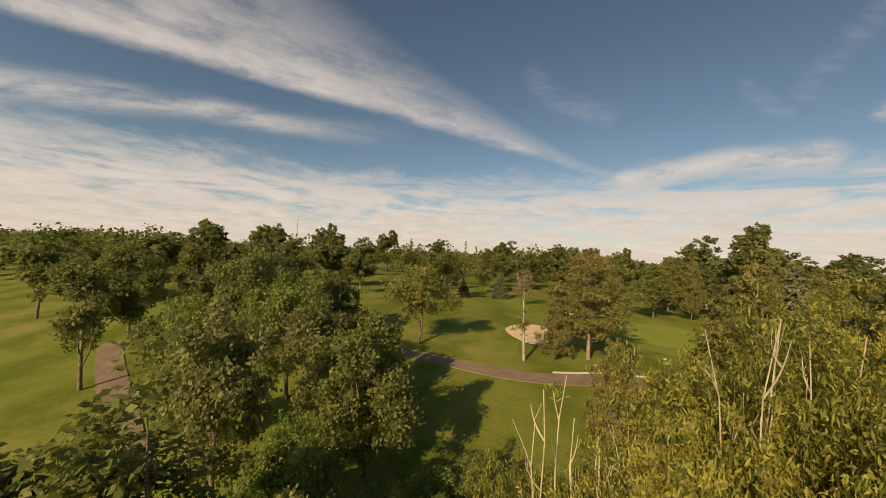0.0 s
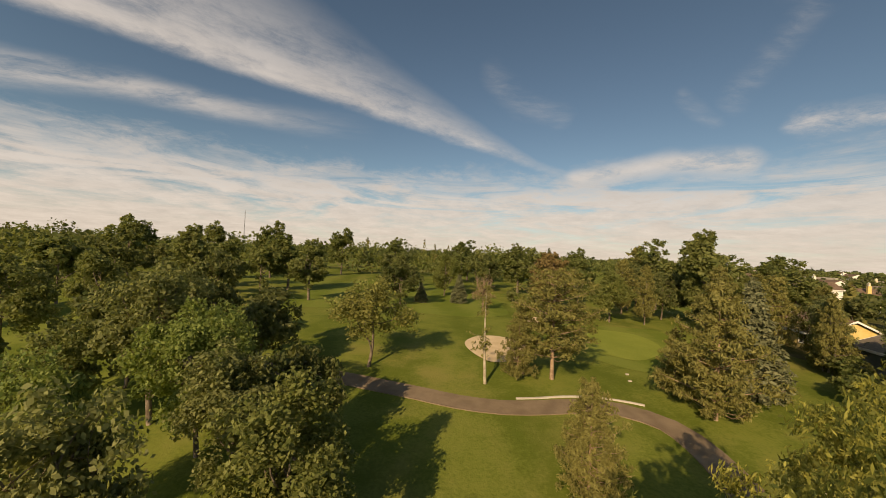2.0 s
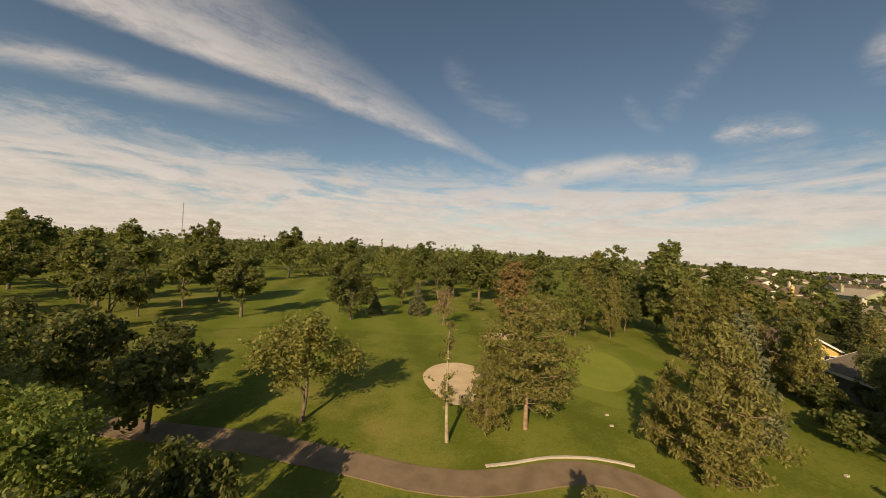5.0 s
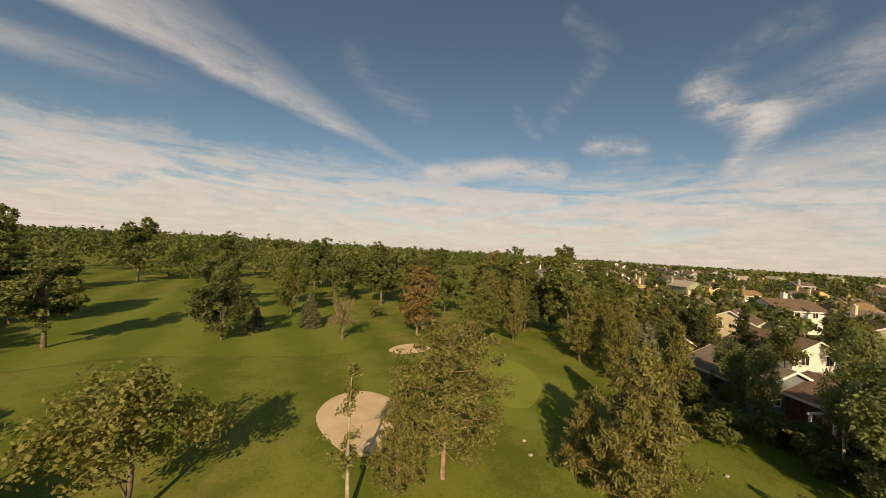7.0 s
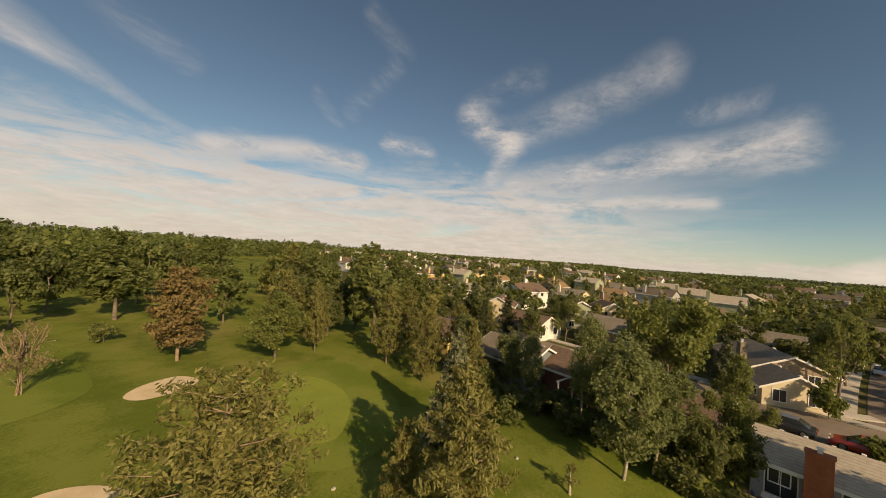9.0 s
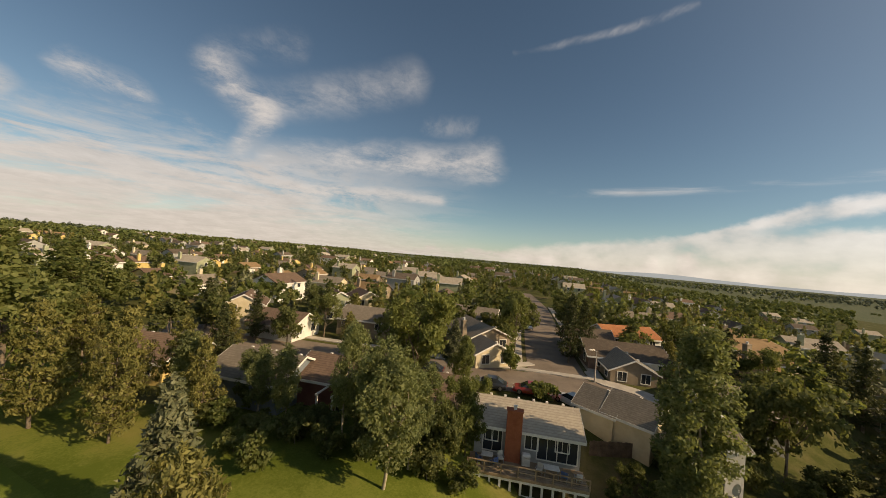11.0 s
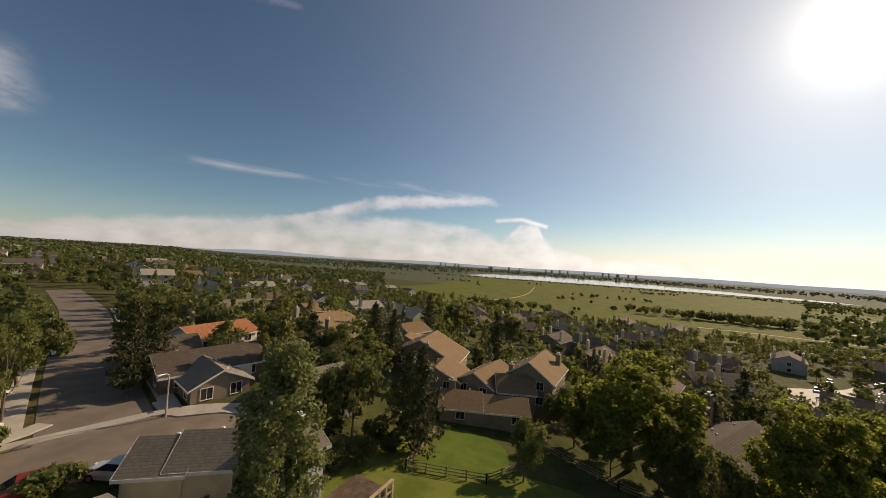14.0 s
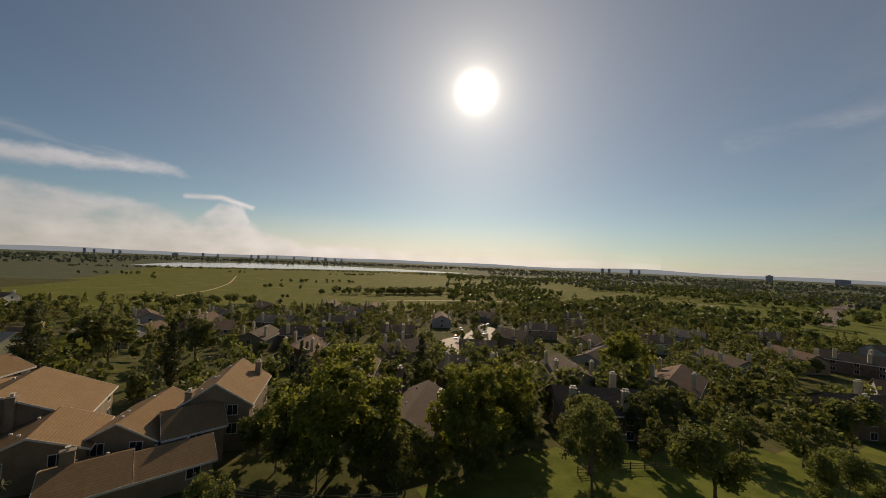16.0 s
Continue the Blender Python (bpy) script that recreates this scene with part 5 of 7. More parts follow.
def bare(name, label, h, bark, branches=16, reach=0.9, needles=None):
    """A dead or nearly bare tree with short broken branches."""
    spine = bend((0, 0, -0.3), (h * 0.03, 0, h), 0, 9, 0.012)
    parts = [tube(spine, np.linspace(h * 0.016, 0.015, 9), 7)]
    tips = []
    for i in range(branches):
        t = rng.uniform(0.25, 0.97)
        root = spine[0] + (spine[-1] - spine[0]) * t
        a = rng.uniform(0, 6.28)
        length = reach * (1.15 - t) * rng.uniform(0.5, 1.3)
        tip = root + np.array([math.cos(a), math.sin(a), rng.uniform(-0.2, 0.5)]) * length
        limb = bend(root, tip, 0.05)
        parts.append(tube(limb, np.linspace(0.03, 0.008, 5), 4))
        for j in range(3):
            e = limb[2 + j % 3] + rng.normal(size=3) * 0.3 * length + (0, 0, 0.1)
            parts.append(tube(bend(limb[1 + j], e, 0, 4), np.linspace(0.012, 0.004, 4), 4))
            tips.append(e)
    crown = None
    if needles:
        tips = np.array(tips)
        crown = leaves(tips, unit(tips * (1, 1, 0) + 1e-3), 14, 0.13, 0.09, 2.2)
    return build(name, join(parts), crown, bark, needles, label)


def stand(proto, x, y, h, r=None, turn=None, label="", sink=0.0):
    """Sets a tree of the given height and crown radius on the land."""
    k = h / proto["full"]
    kr = r / proto["wide"] if r else k
    a = turn if turn is not None else rng.uniform(0, 360)
    tree = copy_thing(proto, pose(x, y, height(x, y) - sink, 0, 0, a) @ Matrix.Diagonal((kr, kr, k, 1)))
    if label:
        tree["label"] = label
    return tree


def proto(tree, h, r):
    tree["full"], tree["wide"] = h, r
    return tree


ASH = [proto(broadleaf("ash_tree", "round-crowned green ash tree on mown grass", 8.5, 3.6, 1.5, 170, 54, 0.135, LEAF_ASH, flat=1.0), 8.5, 3.6) for _ in range(3)]
OLIVE = [proto(broadleaf("ash_tree", "airy olive-green ash tree on mown grass", 8.5, 3.7, 1.6, 190, 40, 0.12, LEAF_OLIVE, hollow=0.15, lumps=10, limbs=11, clump=0.075), 8.5, 3.7)]
OAK = [proto(broadleaf("shade_tree", "dense dark green shade tree", 9, 4.2, 0.7, 170, 30, 0.22, LEAF_DARK, lumps=9), 9, 4.2) for _ in range(3)]
LIME = [proto(broadleaf("lime_tree", "bright green leafy tree", 9, 3.8, 1.2, 210, 60, 0.15, LEAF_LIME, lumps=9), 9, 3.8) for _ in range(2)]
COTTON = [proto(broadleaf("cottonwood_tree", "tall green cottonwood tree", 16, 4.2, 2.0, 230, 38, 0.285, LEAF_ASH, lumps=12), 16, 4.2) for _ in range(2)]
POPLAR = [proto(broadleaf("poplar_tree", "tall slender poplar with grey-green leaves", 15, 2.4, 0.7, 250, 60, 0.135, LEAF_GREY, BARK_PALE, lumps=24, thick=0.009, hollow=0.25, clump=0.09), 15, 2.2) for _ in range(2)]
WILLOW = [proto(broadleaf("willow_tree", "yellow-green willow with narrow leaves and pale branches", 10, 3.0, 0.6, 190, 96, 0.046, LEAF_WILLOW, BARK_PALE, stems=4, long=3.2, hollow=0.5, lumps=16, thick=0.008, limbs=7, clump=0.036), 10, 3.0) for _ in range(2)]
WITHE = [proto(vase("dying_willow", "half-bare willow with pale upright forked stems", 10, 1.2, 5, LEAF_WILLOW, BARK_BONE), 10, 1.2) for _ in range(3)]
PINE = [proto(conifer("pine_tree", "bushy olive-brown pine with an open crown", 9, 3.3, 1.2, 14, 6, 26, 0.12, NEEDLE_PINE, 0.5, 0.0, 0.35, spread=0.2, long=2.3), 9, 3.3) for _ in range(3)]
ROUND_PINE = [proto(conifer("pine_tree", "round-headed olive-brown pine with an open crown and forked limbs", 9.5, 3.5, 2.0, 12, 7, 40, 0.082, NEEDLE_PINE, 0.5, -0.06, 0.28, BARK_PINE, spread=0.2, long=2.6, round_top=True), 9.5, 3.5) for _ in range(2)]
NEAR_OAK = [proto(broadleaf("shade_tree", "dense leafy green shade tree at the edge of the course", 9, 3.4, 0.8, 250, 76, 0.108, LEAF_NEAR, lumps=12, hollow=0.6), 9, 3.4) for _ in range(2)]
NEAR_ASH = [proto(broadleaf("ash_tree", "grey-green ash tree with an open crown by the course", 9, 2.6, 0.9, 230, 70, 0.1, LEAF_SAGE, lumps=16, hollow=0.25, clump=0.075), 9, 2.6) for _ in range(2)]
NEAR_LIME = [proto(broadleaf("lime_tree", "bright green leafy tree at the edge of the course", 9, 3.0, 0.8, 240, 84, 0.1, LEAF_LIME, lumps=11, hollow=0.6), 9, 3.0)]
BIG = [proto(broadleaf("broad_shade_tree", "broad spreading green shade tree by the townhouses", 17, 7, 0.5, 330, 62, 0.25, LEAF_BROAD, lumps=26, hollow=0.5, clump=0.045, flat=1.05), 17, 7) for _ in range(2)]
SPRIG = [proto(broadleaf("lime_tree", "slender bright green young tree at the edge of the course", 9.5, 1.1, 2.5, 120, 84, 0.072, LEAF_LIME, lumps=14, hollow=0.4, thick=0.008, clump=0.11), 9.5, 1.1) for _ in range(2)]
NEAR_PINE = [proto(conifer("pine_tree", "bushy olive pine with dense needle tufts", 9, 3.8, 0.5, 15, 7, 46, 0.08, NEEDLE_PINE, 0.55, 0.0, 0.34, BARK_PINE, spread=0.19, long=3.0), 9, 3.8) for _ in range(2)]
GROVE = [proto(broadleaf("poplar_tree", "grey-green poplar with a pale slender trunk", 12.5, 3.2, 1.6, 270, 66, 0.135, LEAF_GREY, BARK_PALE, lumps=20, thick=0.0105, hollow=0.25, clump=0.07), 12.5, 3.2) for _ in range(2)]
SPRUCE = [proto(conifer("spruce_tree", "blue-grey conical spruce on mown grass", 9, 2.4, 0.3, 24, 9, 15, 0.12, NEEDLE_SPRUCE, 0.9, 0.16, 0.12, spread=0.14, long=2.6), 9, 2.4) for _ in range(2)]
FIR = [proto(conifer("fir_tree", "dark green fir with drooping limbs", 14, 3.8, 1.4, 19, 7, 15, 0.17, NEEDLE_FIR, 0.72, 0.02, 0.55, spread=0.24, long=2.4), 14, 3.8) for _ in range(2)]
RED_PINE = [proto(conifer("pine_tree", "rust-brown pine on the edge of a fairway", 10, 3.0, 1.8, 14, 6, 26, 0.15, NEEDLE_RUST, 0.5, 0.0, 0.3, BARK_PINE, spread=0.22, long=2.3, round_top=True), 10, 3.0)]
DRY = [proto(broadleaf("dry_shrub", "nearly bare brown shrub with many upright twigs", 5.5, 2.4, 0.8, 60, 26, 0.08, LEAF_DRY, BARK_PINE, stems=5, limbs=7, shoots=22, lumps=7, thick=0.012), 5.5, 2.4)]
SNAG = [proto(bare("dead_tree", "dying tree with a pale bare trunk and short branches", 8.3, BARK_PALE, needles=NEEDLE_PINE), 8.3, 0.9)]
BUSH = [proto(broadleaf("bush", "low leafy green bush", 1.8, 1.2, 0.05, 40, 40, 0.12, LEAF_ASH, lumps=3), 1.8, 1.2) for _ in range(2)]
SHRUB = [proto(broadleaf("shrub", "dark green shrub in the shade of poplars", 3.0, 1.7, 0.05, 90, 40, 0.13, LEAF_DARK, lumps=6), 3.0, 1.7)]
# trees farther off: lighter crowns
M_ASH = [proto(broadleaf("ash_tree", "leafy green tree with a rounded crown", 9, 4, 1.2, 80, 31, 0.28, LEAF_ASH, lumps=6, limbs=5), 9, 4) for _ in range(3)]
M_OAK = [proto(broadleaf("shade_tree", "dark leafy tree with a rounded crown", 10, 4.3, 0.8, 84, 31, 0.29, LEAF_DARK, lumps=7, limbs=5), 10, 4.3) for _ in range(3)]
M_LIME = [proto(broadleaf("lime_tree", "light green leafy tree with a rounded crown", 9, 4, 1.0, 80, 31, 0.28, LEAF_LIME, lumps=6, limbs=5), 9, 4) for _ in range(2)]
M_PINE = [proto(conifer("pine_tree", "olive-brown pine with an open crown", 9, 2.8, 0.9, 12, 6, 10, 0.28, NEEDLE_PINE, 0.6, 0.03, 0.3, spread=0.34), 9, 2.8) for _ in range(2)]
M_SPRUCE = [proto(conifer("spruce_tree", "conical grey-green spruce among lawns", 10, 2.4, 0.2, 13, 7, 10, 0.28, NEEDLE_SPRUCE, 0.9, 0.15, 0.15, spread=0.3), 10, 2.4) for _ in range(2)]
M_COTTON = [proto(broadleaf("cottonwood_tree", "tall cottonwood on the northern skyline", 16, 5, 1.5, 150, 32, 0.34, LEAF_ASH, lumps=11, limbs=5), 16, 5) for _ in range(2)]


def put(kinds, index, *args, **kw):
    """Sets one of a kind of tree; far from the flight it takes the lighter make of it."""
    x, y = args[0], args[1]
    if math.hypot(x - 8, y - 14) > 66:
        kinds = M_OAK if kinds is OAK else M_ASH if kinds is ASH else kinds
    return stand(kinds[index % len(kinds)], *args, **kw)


# round the start: leafy trees to the west, willows to the east
put(SPRIG, 0, -4.8, 5.2, 10.0, 1.1)
put(SPRIG, 1, -7.0, 5.0, 9.0, 1.6)
put(SPRIG, 0, -5.9, 6.6, 8.4, 1.4)
put(SPRIG, 1, -2.4, 5.6, 7.8, 0.7)
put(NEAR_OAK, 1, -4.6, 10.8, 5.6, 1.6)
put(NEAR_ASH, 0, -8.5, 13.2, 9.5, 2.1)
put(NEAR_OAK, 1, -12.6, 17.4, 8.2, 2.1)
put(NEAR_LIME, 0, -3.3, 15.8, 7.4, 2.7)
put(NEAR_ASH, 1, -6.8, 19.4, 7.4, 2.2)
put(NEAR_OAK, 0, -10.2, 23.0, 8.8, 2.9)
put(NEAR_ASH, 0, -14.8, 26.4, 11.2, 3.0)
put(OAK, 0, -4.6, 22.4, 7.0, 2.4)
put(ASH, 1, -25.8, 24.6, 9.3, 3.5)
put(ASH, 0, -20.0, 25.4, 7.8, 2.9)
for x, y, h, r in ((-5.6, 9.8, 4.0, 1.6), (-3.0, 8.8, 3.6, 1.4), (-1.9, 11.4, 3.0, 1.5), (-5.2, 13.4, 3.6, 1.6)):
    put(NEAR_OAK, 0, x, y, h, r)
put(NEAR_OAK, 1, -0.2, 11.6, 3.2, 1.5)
put(NEAR_OAK, 0, 1.6, 13.4, 2.6, 1.4)
for i, (x, y, h, r) in enumerate(((5.3, 6.8, 10.0, 1.7), (7.4, 7.2, 10.5, 1.6), (9.6, 7.2, 10.6, 1.6), (10.2, 9.4, 10.4, 1.8), (6.8, 5.4, 10.1, 1.7), (6.9, 3.9, 10.0, 1.4), (3.3, 6.2, 8.9, 1.3), (1.2, 7.0, 7.4, 0.9), (4.5, 4.8, 9.4, 1.3), (5.6, 3.6, 9.6, 1.2), (4.2, 5.9, 9.6, 1.3), (8.4, 6.2, 9.9, 1.6), (2.4, 6.0, 8.2, 1.2), (3.6, 5.0, 8.8, 1.3), (5.1, 5.5, 9.8, 1.5), (6.1, 6.4, 10.3, 1.5), (7.7, 5.0, 10.2, 1.6), (4.5, 7.6, 9.2, 1.5), (6.5, 7.8, 10.1, 1.6), (8.6, 8.6, 9.7, 1.6), (2.0, 7.9, 7.2, 1.0))):
    put(WILLOW, i, x, y, h, r)
for i, (x, y, h, r) in enumerate(((2.3, 7.0, 9.4, 1.0), (2.9, 6.7, 9.0, 1.0), (4.8, 5.7, 10.6, 0.8), (7.4, 6.6, 10.5, 0.9))):
    put(WITHE, i, x, y, h, r)
put(OAK, 1, -11.8, 34.4, 8.1, 3.9)
put(OAK, 2, -20, 31.5, 9, 3.8)
put(ASH, 1, -33, 36, 9.5, 4)
# round the green and along the cart path
put(OLIVE, 0, -2.5, 34.2, 8.6, 4.0)
put(SNAG, 0, 7.2, 30.4, 7.9, 1.0)
put(ROUND_PINE, 0, 13.0, 30.9, 8.9, 3.6)
put(NEAR_PINE, 1, 10.2, 31.2, 6.0, 1.9)
put(NEAR_PINE, 0, 21.3, 24.0, 9.3, 3.3)
put(NEAR_PINE, 1, 21.3, 27.6, 5.2, 1.6)
put(SPRUCE, 0, 27.7, 27.4, 9.2, 2.8)
put(NEAR_PINE, 1, 9.2, 18.3, 5.5, 1.9)
put(OAK, 0, -24.4, 39.7, 9, 4.0)
put(ASH, 2, -31.6, 43.3, 9.5, 3.8)
put(OAK, 1, -17.6, 38.5, 8.2, 3.4)
put(COTTON, 0, -16.1, 65.4, 10.8, 3.6)
put(OAK, 2, -0.2, 63.9, 8.4, 4.3)
put(SPRUCE, 1, 3.6, 67.6, 3.7, 1.6)
put(SPRUCE, 0, 10.9, 68.4, 5.5, 2.0)
put(ASH, 1, -0.6, 79.3, 8.8, 2.5)
put(LIME, 1, 9.3, 78.0, 9.6, 3.3)
put(DRY, 0, 13.8, 60.2, 5.9, 2.5)
put(RED_PINE, 0, 25.2, 60.4, 10.4, 3.0)
put(PINE, 2, 37.6, 52.7, 9.2, 1.9)
put(LIME, 0, 32.5, 53.8, 8.1, 3.7)
put(COTTON, 1, 46.2, 49.9, 15.3, 4.3)
put(COTTON, 0, 53.4, 70.5, 15.2, 4.4)
put(COTTON, 0, 22.6, 123.5, 14.7, 5.0)
put(COTTON, 1, 28.6, 86.4, 11.8, 4.9, label="tall pale green cottonwood tree")
put(PINE, 2, 40.4, 42.9, 9.8, 2.7)
put(PINE, 0, 43.6, 39.0, 9.1, 2.7)
put(PINE, 1, 38.4, 36.4, 8.4, 2.2)
put(PINE, 1, 49.5, 46.0, 9, 2.6)
put(ASH, 2, 10.8, 88.9, 10.4, 4.2)
put(OAK, 0, -28.8, 64.6, 7.8, 3.2)
put(COTTON, 1, -34.8, 66.4, 12.4, 3.6)
put(ASH, 0, 36.3, 99.3, 8, 3.5)
put(BUSH, 0, 23.2, 73.4, 2.9, 1.7)
put(BUSH, 1, 34.6, 25.1, 2.4, 1.6)
put(BUSH, 0, 37.2, 27.4, 1.9, 1.4)
put(SNAG, 0, 28.6, 19.3, 1.9, 0.8)
put(OAK, 1, 44.0, 57.2, 9.6, 3.6)
put(OAK, 2, 50.6, 57.4, 9.4, 3.8)
# between the course and the houses
put(GROVE, 0, 32.8, 16.2, 11.2, 2.7)
put(GROVE, 1, 37.4, 19.4, 10.4, 1.9)
put(GROVE, 1, 35.2, 14.2, 8.2, 2.2)
put(LIME, 1, 50.6, 11.9, 12.4, 4.8, label="tall bright green maple behind the poplars")
put(OAK, 2, 36.4, 11.4, 5.4, 2.1)
put(GROVE, 0, 43.0, 27.6, 7.4, 1.8)
put(PINE, 0, 41.0, 31.6, 7.6, 1.8)
put(GROVE, 1, 41.2, 24.8, 7.2, 1.6)
put(GROVE, 0, 39.2, 16.6, 9.6, 2.4)
put(OAK, 1, 41.6, 15.0, 7.4, 2.6)
put(GROVE, 1, 37.0, 12.6, 7.6, 2.0)
put(OAK, 2, 37.8, 8.8, 5.2, 1.9)
put(GROVE, 1, 42.6, 33.0, 7.6, 1.9)
put(PINE, 1, 44.2, 34.6, 8.4, 2.3)
put(FIR, 1, 55.4, 35.6, 8, 2.2)
put(BUSH, 0, 39.2, 25.6, 2.2, 1.6)
put(BUSH, 1, 40.6, 29.6, 2.4, 1.7)
put(POPLAR, 1, 29.6, -6.4, 15.9, 2.6)
for x, y, h, r in ((33.6, -17.6, 3.0, 1.8), (36.4, -15.6, 3.4, 1.9), (31.4, -20.6, 2.6, 1.7), (33.0, -26.0, 3.2, 2.0), (37.6, -22.6, 3.6, 2.2), (30.2, -24.4, 2.4, 1.6), (36.6, -10.4, 2.4, 1.4)):
    put(SHRUB, 0, x, y, h, r)
for x, y, h, r in ((34.2, 12.8, 2.6, 1.8), (36.2, 17.4, 2.8, 1.9), (38.4, 14.4, 2.6, 1.7), (33.6, 10.2, 2.2, 1.6), (38.8, 20.8, 2.6, 1.8), (40.2, 22.6, 2.4, 1.7)):
    put(SHRUB, 0, x, y, h, r)
put(OAK, 0, 34.6, -23.2, 12.2, 4.2)
put(OAK, 1, 37.4, -19.6, 9.0, 3.0)
put(FIR, 1, 27.9, -27.0, 12.4, 3.7)
put(FIR, 0, 31.0, -30.6, 11.2, 3.4)
put(FIR, 0, 61.4, -15.9, 11.8, 2.6)
put(ASH, 1, 62.6, -6.4, 10.8, 2.8, label="brownish broad tree on a street corner")
put(BUSH, 1, 56.4, -3.2, 3.8, 1.8)
put(SPRUCE, 1, 62.0, 4.2, 6.4, 2.2)
put(ASH, 0, 66.0, 9.5, 8.0, 2.6)
put(ASH, 2, 49.0, 6.4, 7.0, 2.1)
put(ASH, 0, 42.6, 6.4, 5.4, 1.5)
put(BUSH, 0, 46.7, -3.1, 3.0, 2.0, label="dark rounded bush at a street corner")
put(OAK, 1, 42.6, -34, 8.7, 4.2)
put(ASH, 1, 47.6, -38.4, 7.2, 3.2)
for x, y, h, r in ((5.6, -36.4, 5.6, 2.6), (0.4, -36.0, 6.2, 2.8), (-3.6, -38.0, 6.4, 2.8), (7.8, -39.6, 5.4, 2.4), (-9.6, -31.0, 5.2, 2.4), (-14.2, -30.6, 5.6, 2.5), (-18.8, -34.2, 6.0, 2.7), (-24.6, -35.6, 5.6, 2.6)):
    put(LIME, 0, x, y, h, r)
for x, y, h, r in ((29.0, -5.4, 4.4, 1.9), (30.6, -7.8, 4.0, 1.8)):
    put(GROVE, 0, x, y, h, r)
for x, y, h, r in ((34.4, -5.4, 2.2, 1.4), (32.4, -9.2, 2.6, 1.6), (33.2, -3.2, 1.8, 1.2)):
    put(SHRUB, 0, x, y, h, r)
put(BIG, 0, 3.0, -39.6, 15.6, 8.2)
put(BIG, 1, -12.2, -33.2, 13.8, 5.6)
put(BIG, 0, -22.0, -38.6, 13.5, 6.0)
put(OAK, 1, -3.4, -32.0, 8.6, 3.4)
put(OAK, 2, 9.6, -42.4, 9.5, 3.4)
put(ASH, 1, -23.0, -22.8, 10.8, 3.8)
put(ASH, 2, -27.6, -27.0, 10.0, 4.2)
put(ASH, 2, -36.0, -16.4, 10.8, 5.4)
put(ASH, 1, -40.8, -7.6, 9.1, 3.3)
put(OAK, 0, -66.1, -2.2, 11.4, 5.4)
put(ASH, 2, -60.2, -16.0, 8.6, 4.5)
put(OAK, 0, -30, -44, 10, 4)
put(ASH, 1, -34, -50, 11, 4.6)
put(OAK, 2, -51, -31, 9, 4.0)
put(ASH, 2, -28, -56, 12, 4.4)
put(OAK, 0, 4, -60, 11, 4.2)
put(OAK, 1, -2, -68, 12, 4.6)
put(FIR, 0, -22, -70, 13, 3.2)
put(ASH, 1, -58.4, -43.0, 13, 6.6)
put(OAK, 0, -78, -30, 10, 4.6)
put(ASH, 0, 15.6, -28.8, 7.9, 2.7, label="sparse brown-green tree beside a lawn fence")
put(OAK, 0, 11.6, -47.4, 8.2, 3.0)
put(ASH, 0, -75, -14.5, 10.0, 4.8)
put(ASH, 2, -93.2, -0.3, 12.2, 6.0)
put(FIR, 1, 43.7, -51.0, 11.6, 3.0)
put(FIR, 0, 47.4, -49.8, 10.4, 2.8)
put(OAK, 1, 44.8, -107.7, 13.5, 7)
put(OAK, 2, 28, -114.9, 13.5, 6.4)
put(FIR, 0, 28.3, -85.3, 15, 3.6)
put(FIR, 0, 47, -80, 13, 3.0)
put(FIR, 0, 50.4, -35.0, 9.0, 2.8)
put(OAK, 0, 74.5, -12.0, 10.8, 4.2)
put(ASH, 2, 38.0, 9.8, 7.0, 2.2)
put(OAK, 1, 55.6, 12.4, 10.4, 4.2)
put(FIR, 1, 64.6, -20.4, 10.6, 2.8)
put(OAK, 2, 80.0, -27.6, 9.6, 3.8)
put(ASH, 1, 92.0, -19.0, 9.8, 4.0)
put(OAK, 0, 96.0, -37.0, 10.2, 4.0)
put(BIG, 1, -74.0, -53.4, 16.0, 7.0)
put(OAK, 2, 44.3, -95.8, 13.4, 5.6)
put(OAK, 1, 66.8, 30.4, 7.4, 3.0)
put(FIR, 0, 69.5, 36.0, 8.2, 2.4)
put(OAK, 0, 70.6, 42.6, 8.8, 3.4)
put(ASH, 1, 72.4, 25.6, 7.8, 3.0)
put(PINE, 2, 60.6, 36.8, 7.2, 2.6)
put(FIR, 1, 76.0, 46.0, 9.0, 2.6)
put(OAK, 0, 35.4, -14.6, 6.4, 2.6)
put(BUSH, 1, 33.6, -9.4, 2.6, 1.8)
put(BUSH, 0, 32.0, -6.0, 2.2, 1.6)
for x, y, h, r in ((36.4, 20.4, 2.6, 1.6), (37.4, 17.4, 3.2, 1.8), (38.2, 23.2, 2.8, 1.7), (39.4, 26.6, 2.2, 1.5), (41.0, 30.4, 2.6, 1.7), (42.6, 33.4, 2.4, 1.6), (44.8, 28.6, 3.4, 1.9), (40.4, 17.8, 3.4, 1.9), (36.2, 12.6, 3.0, 1.8), (46.4, 33.6, 3.4, 1.9)):
    put(SHRUB, 0, x, y, h, r)
for i, (x, y, h) in enumerate(((-76, -127, 6.5), (-71, -134, 6), (-88, -149, 6), (-67, -112, 8), (-96, -152, 5), (-79, -116, 7), (-104, -170, 7), (-84, -162, 6))):
    put(ASH, i, x, y, h, h * 0.42)
put(OAK, 0, 70.0, 8.4, 8.8, 3.4)
put(FIR, 1, 75.0, -23.8, 9.6, 2.6)
put(COTTON, 1, -24.0, 79.0, 12.0, 4.6)
put(OAK, 1, -2.0, 92.0, 9.8, 4.4)
put(ASH, 0, 18.5, 88.0, 9.4, 3.8)
put(OAK, 0, 24.0, 98.0, 10.4, 4.4)
put(ASH, 2, 38.0, 74.0, 9.8, 4.0)
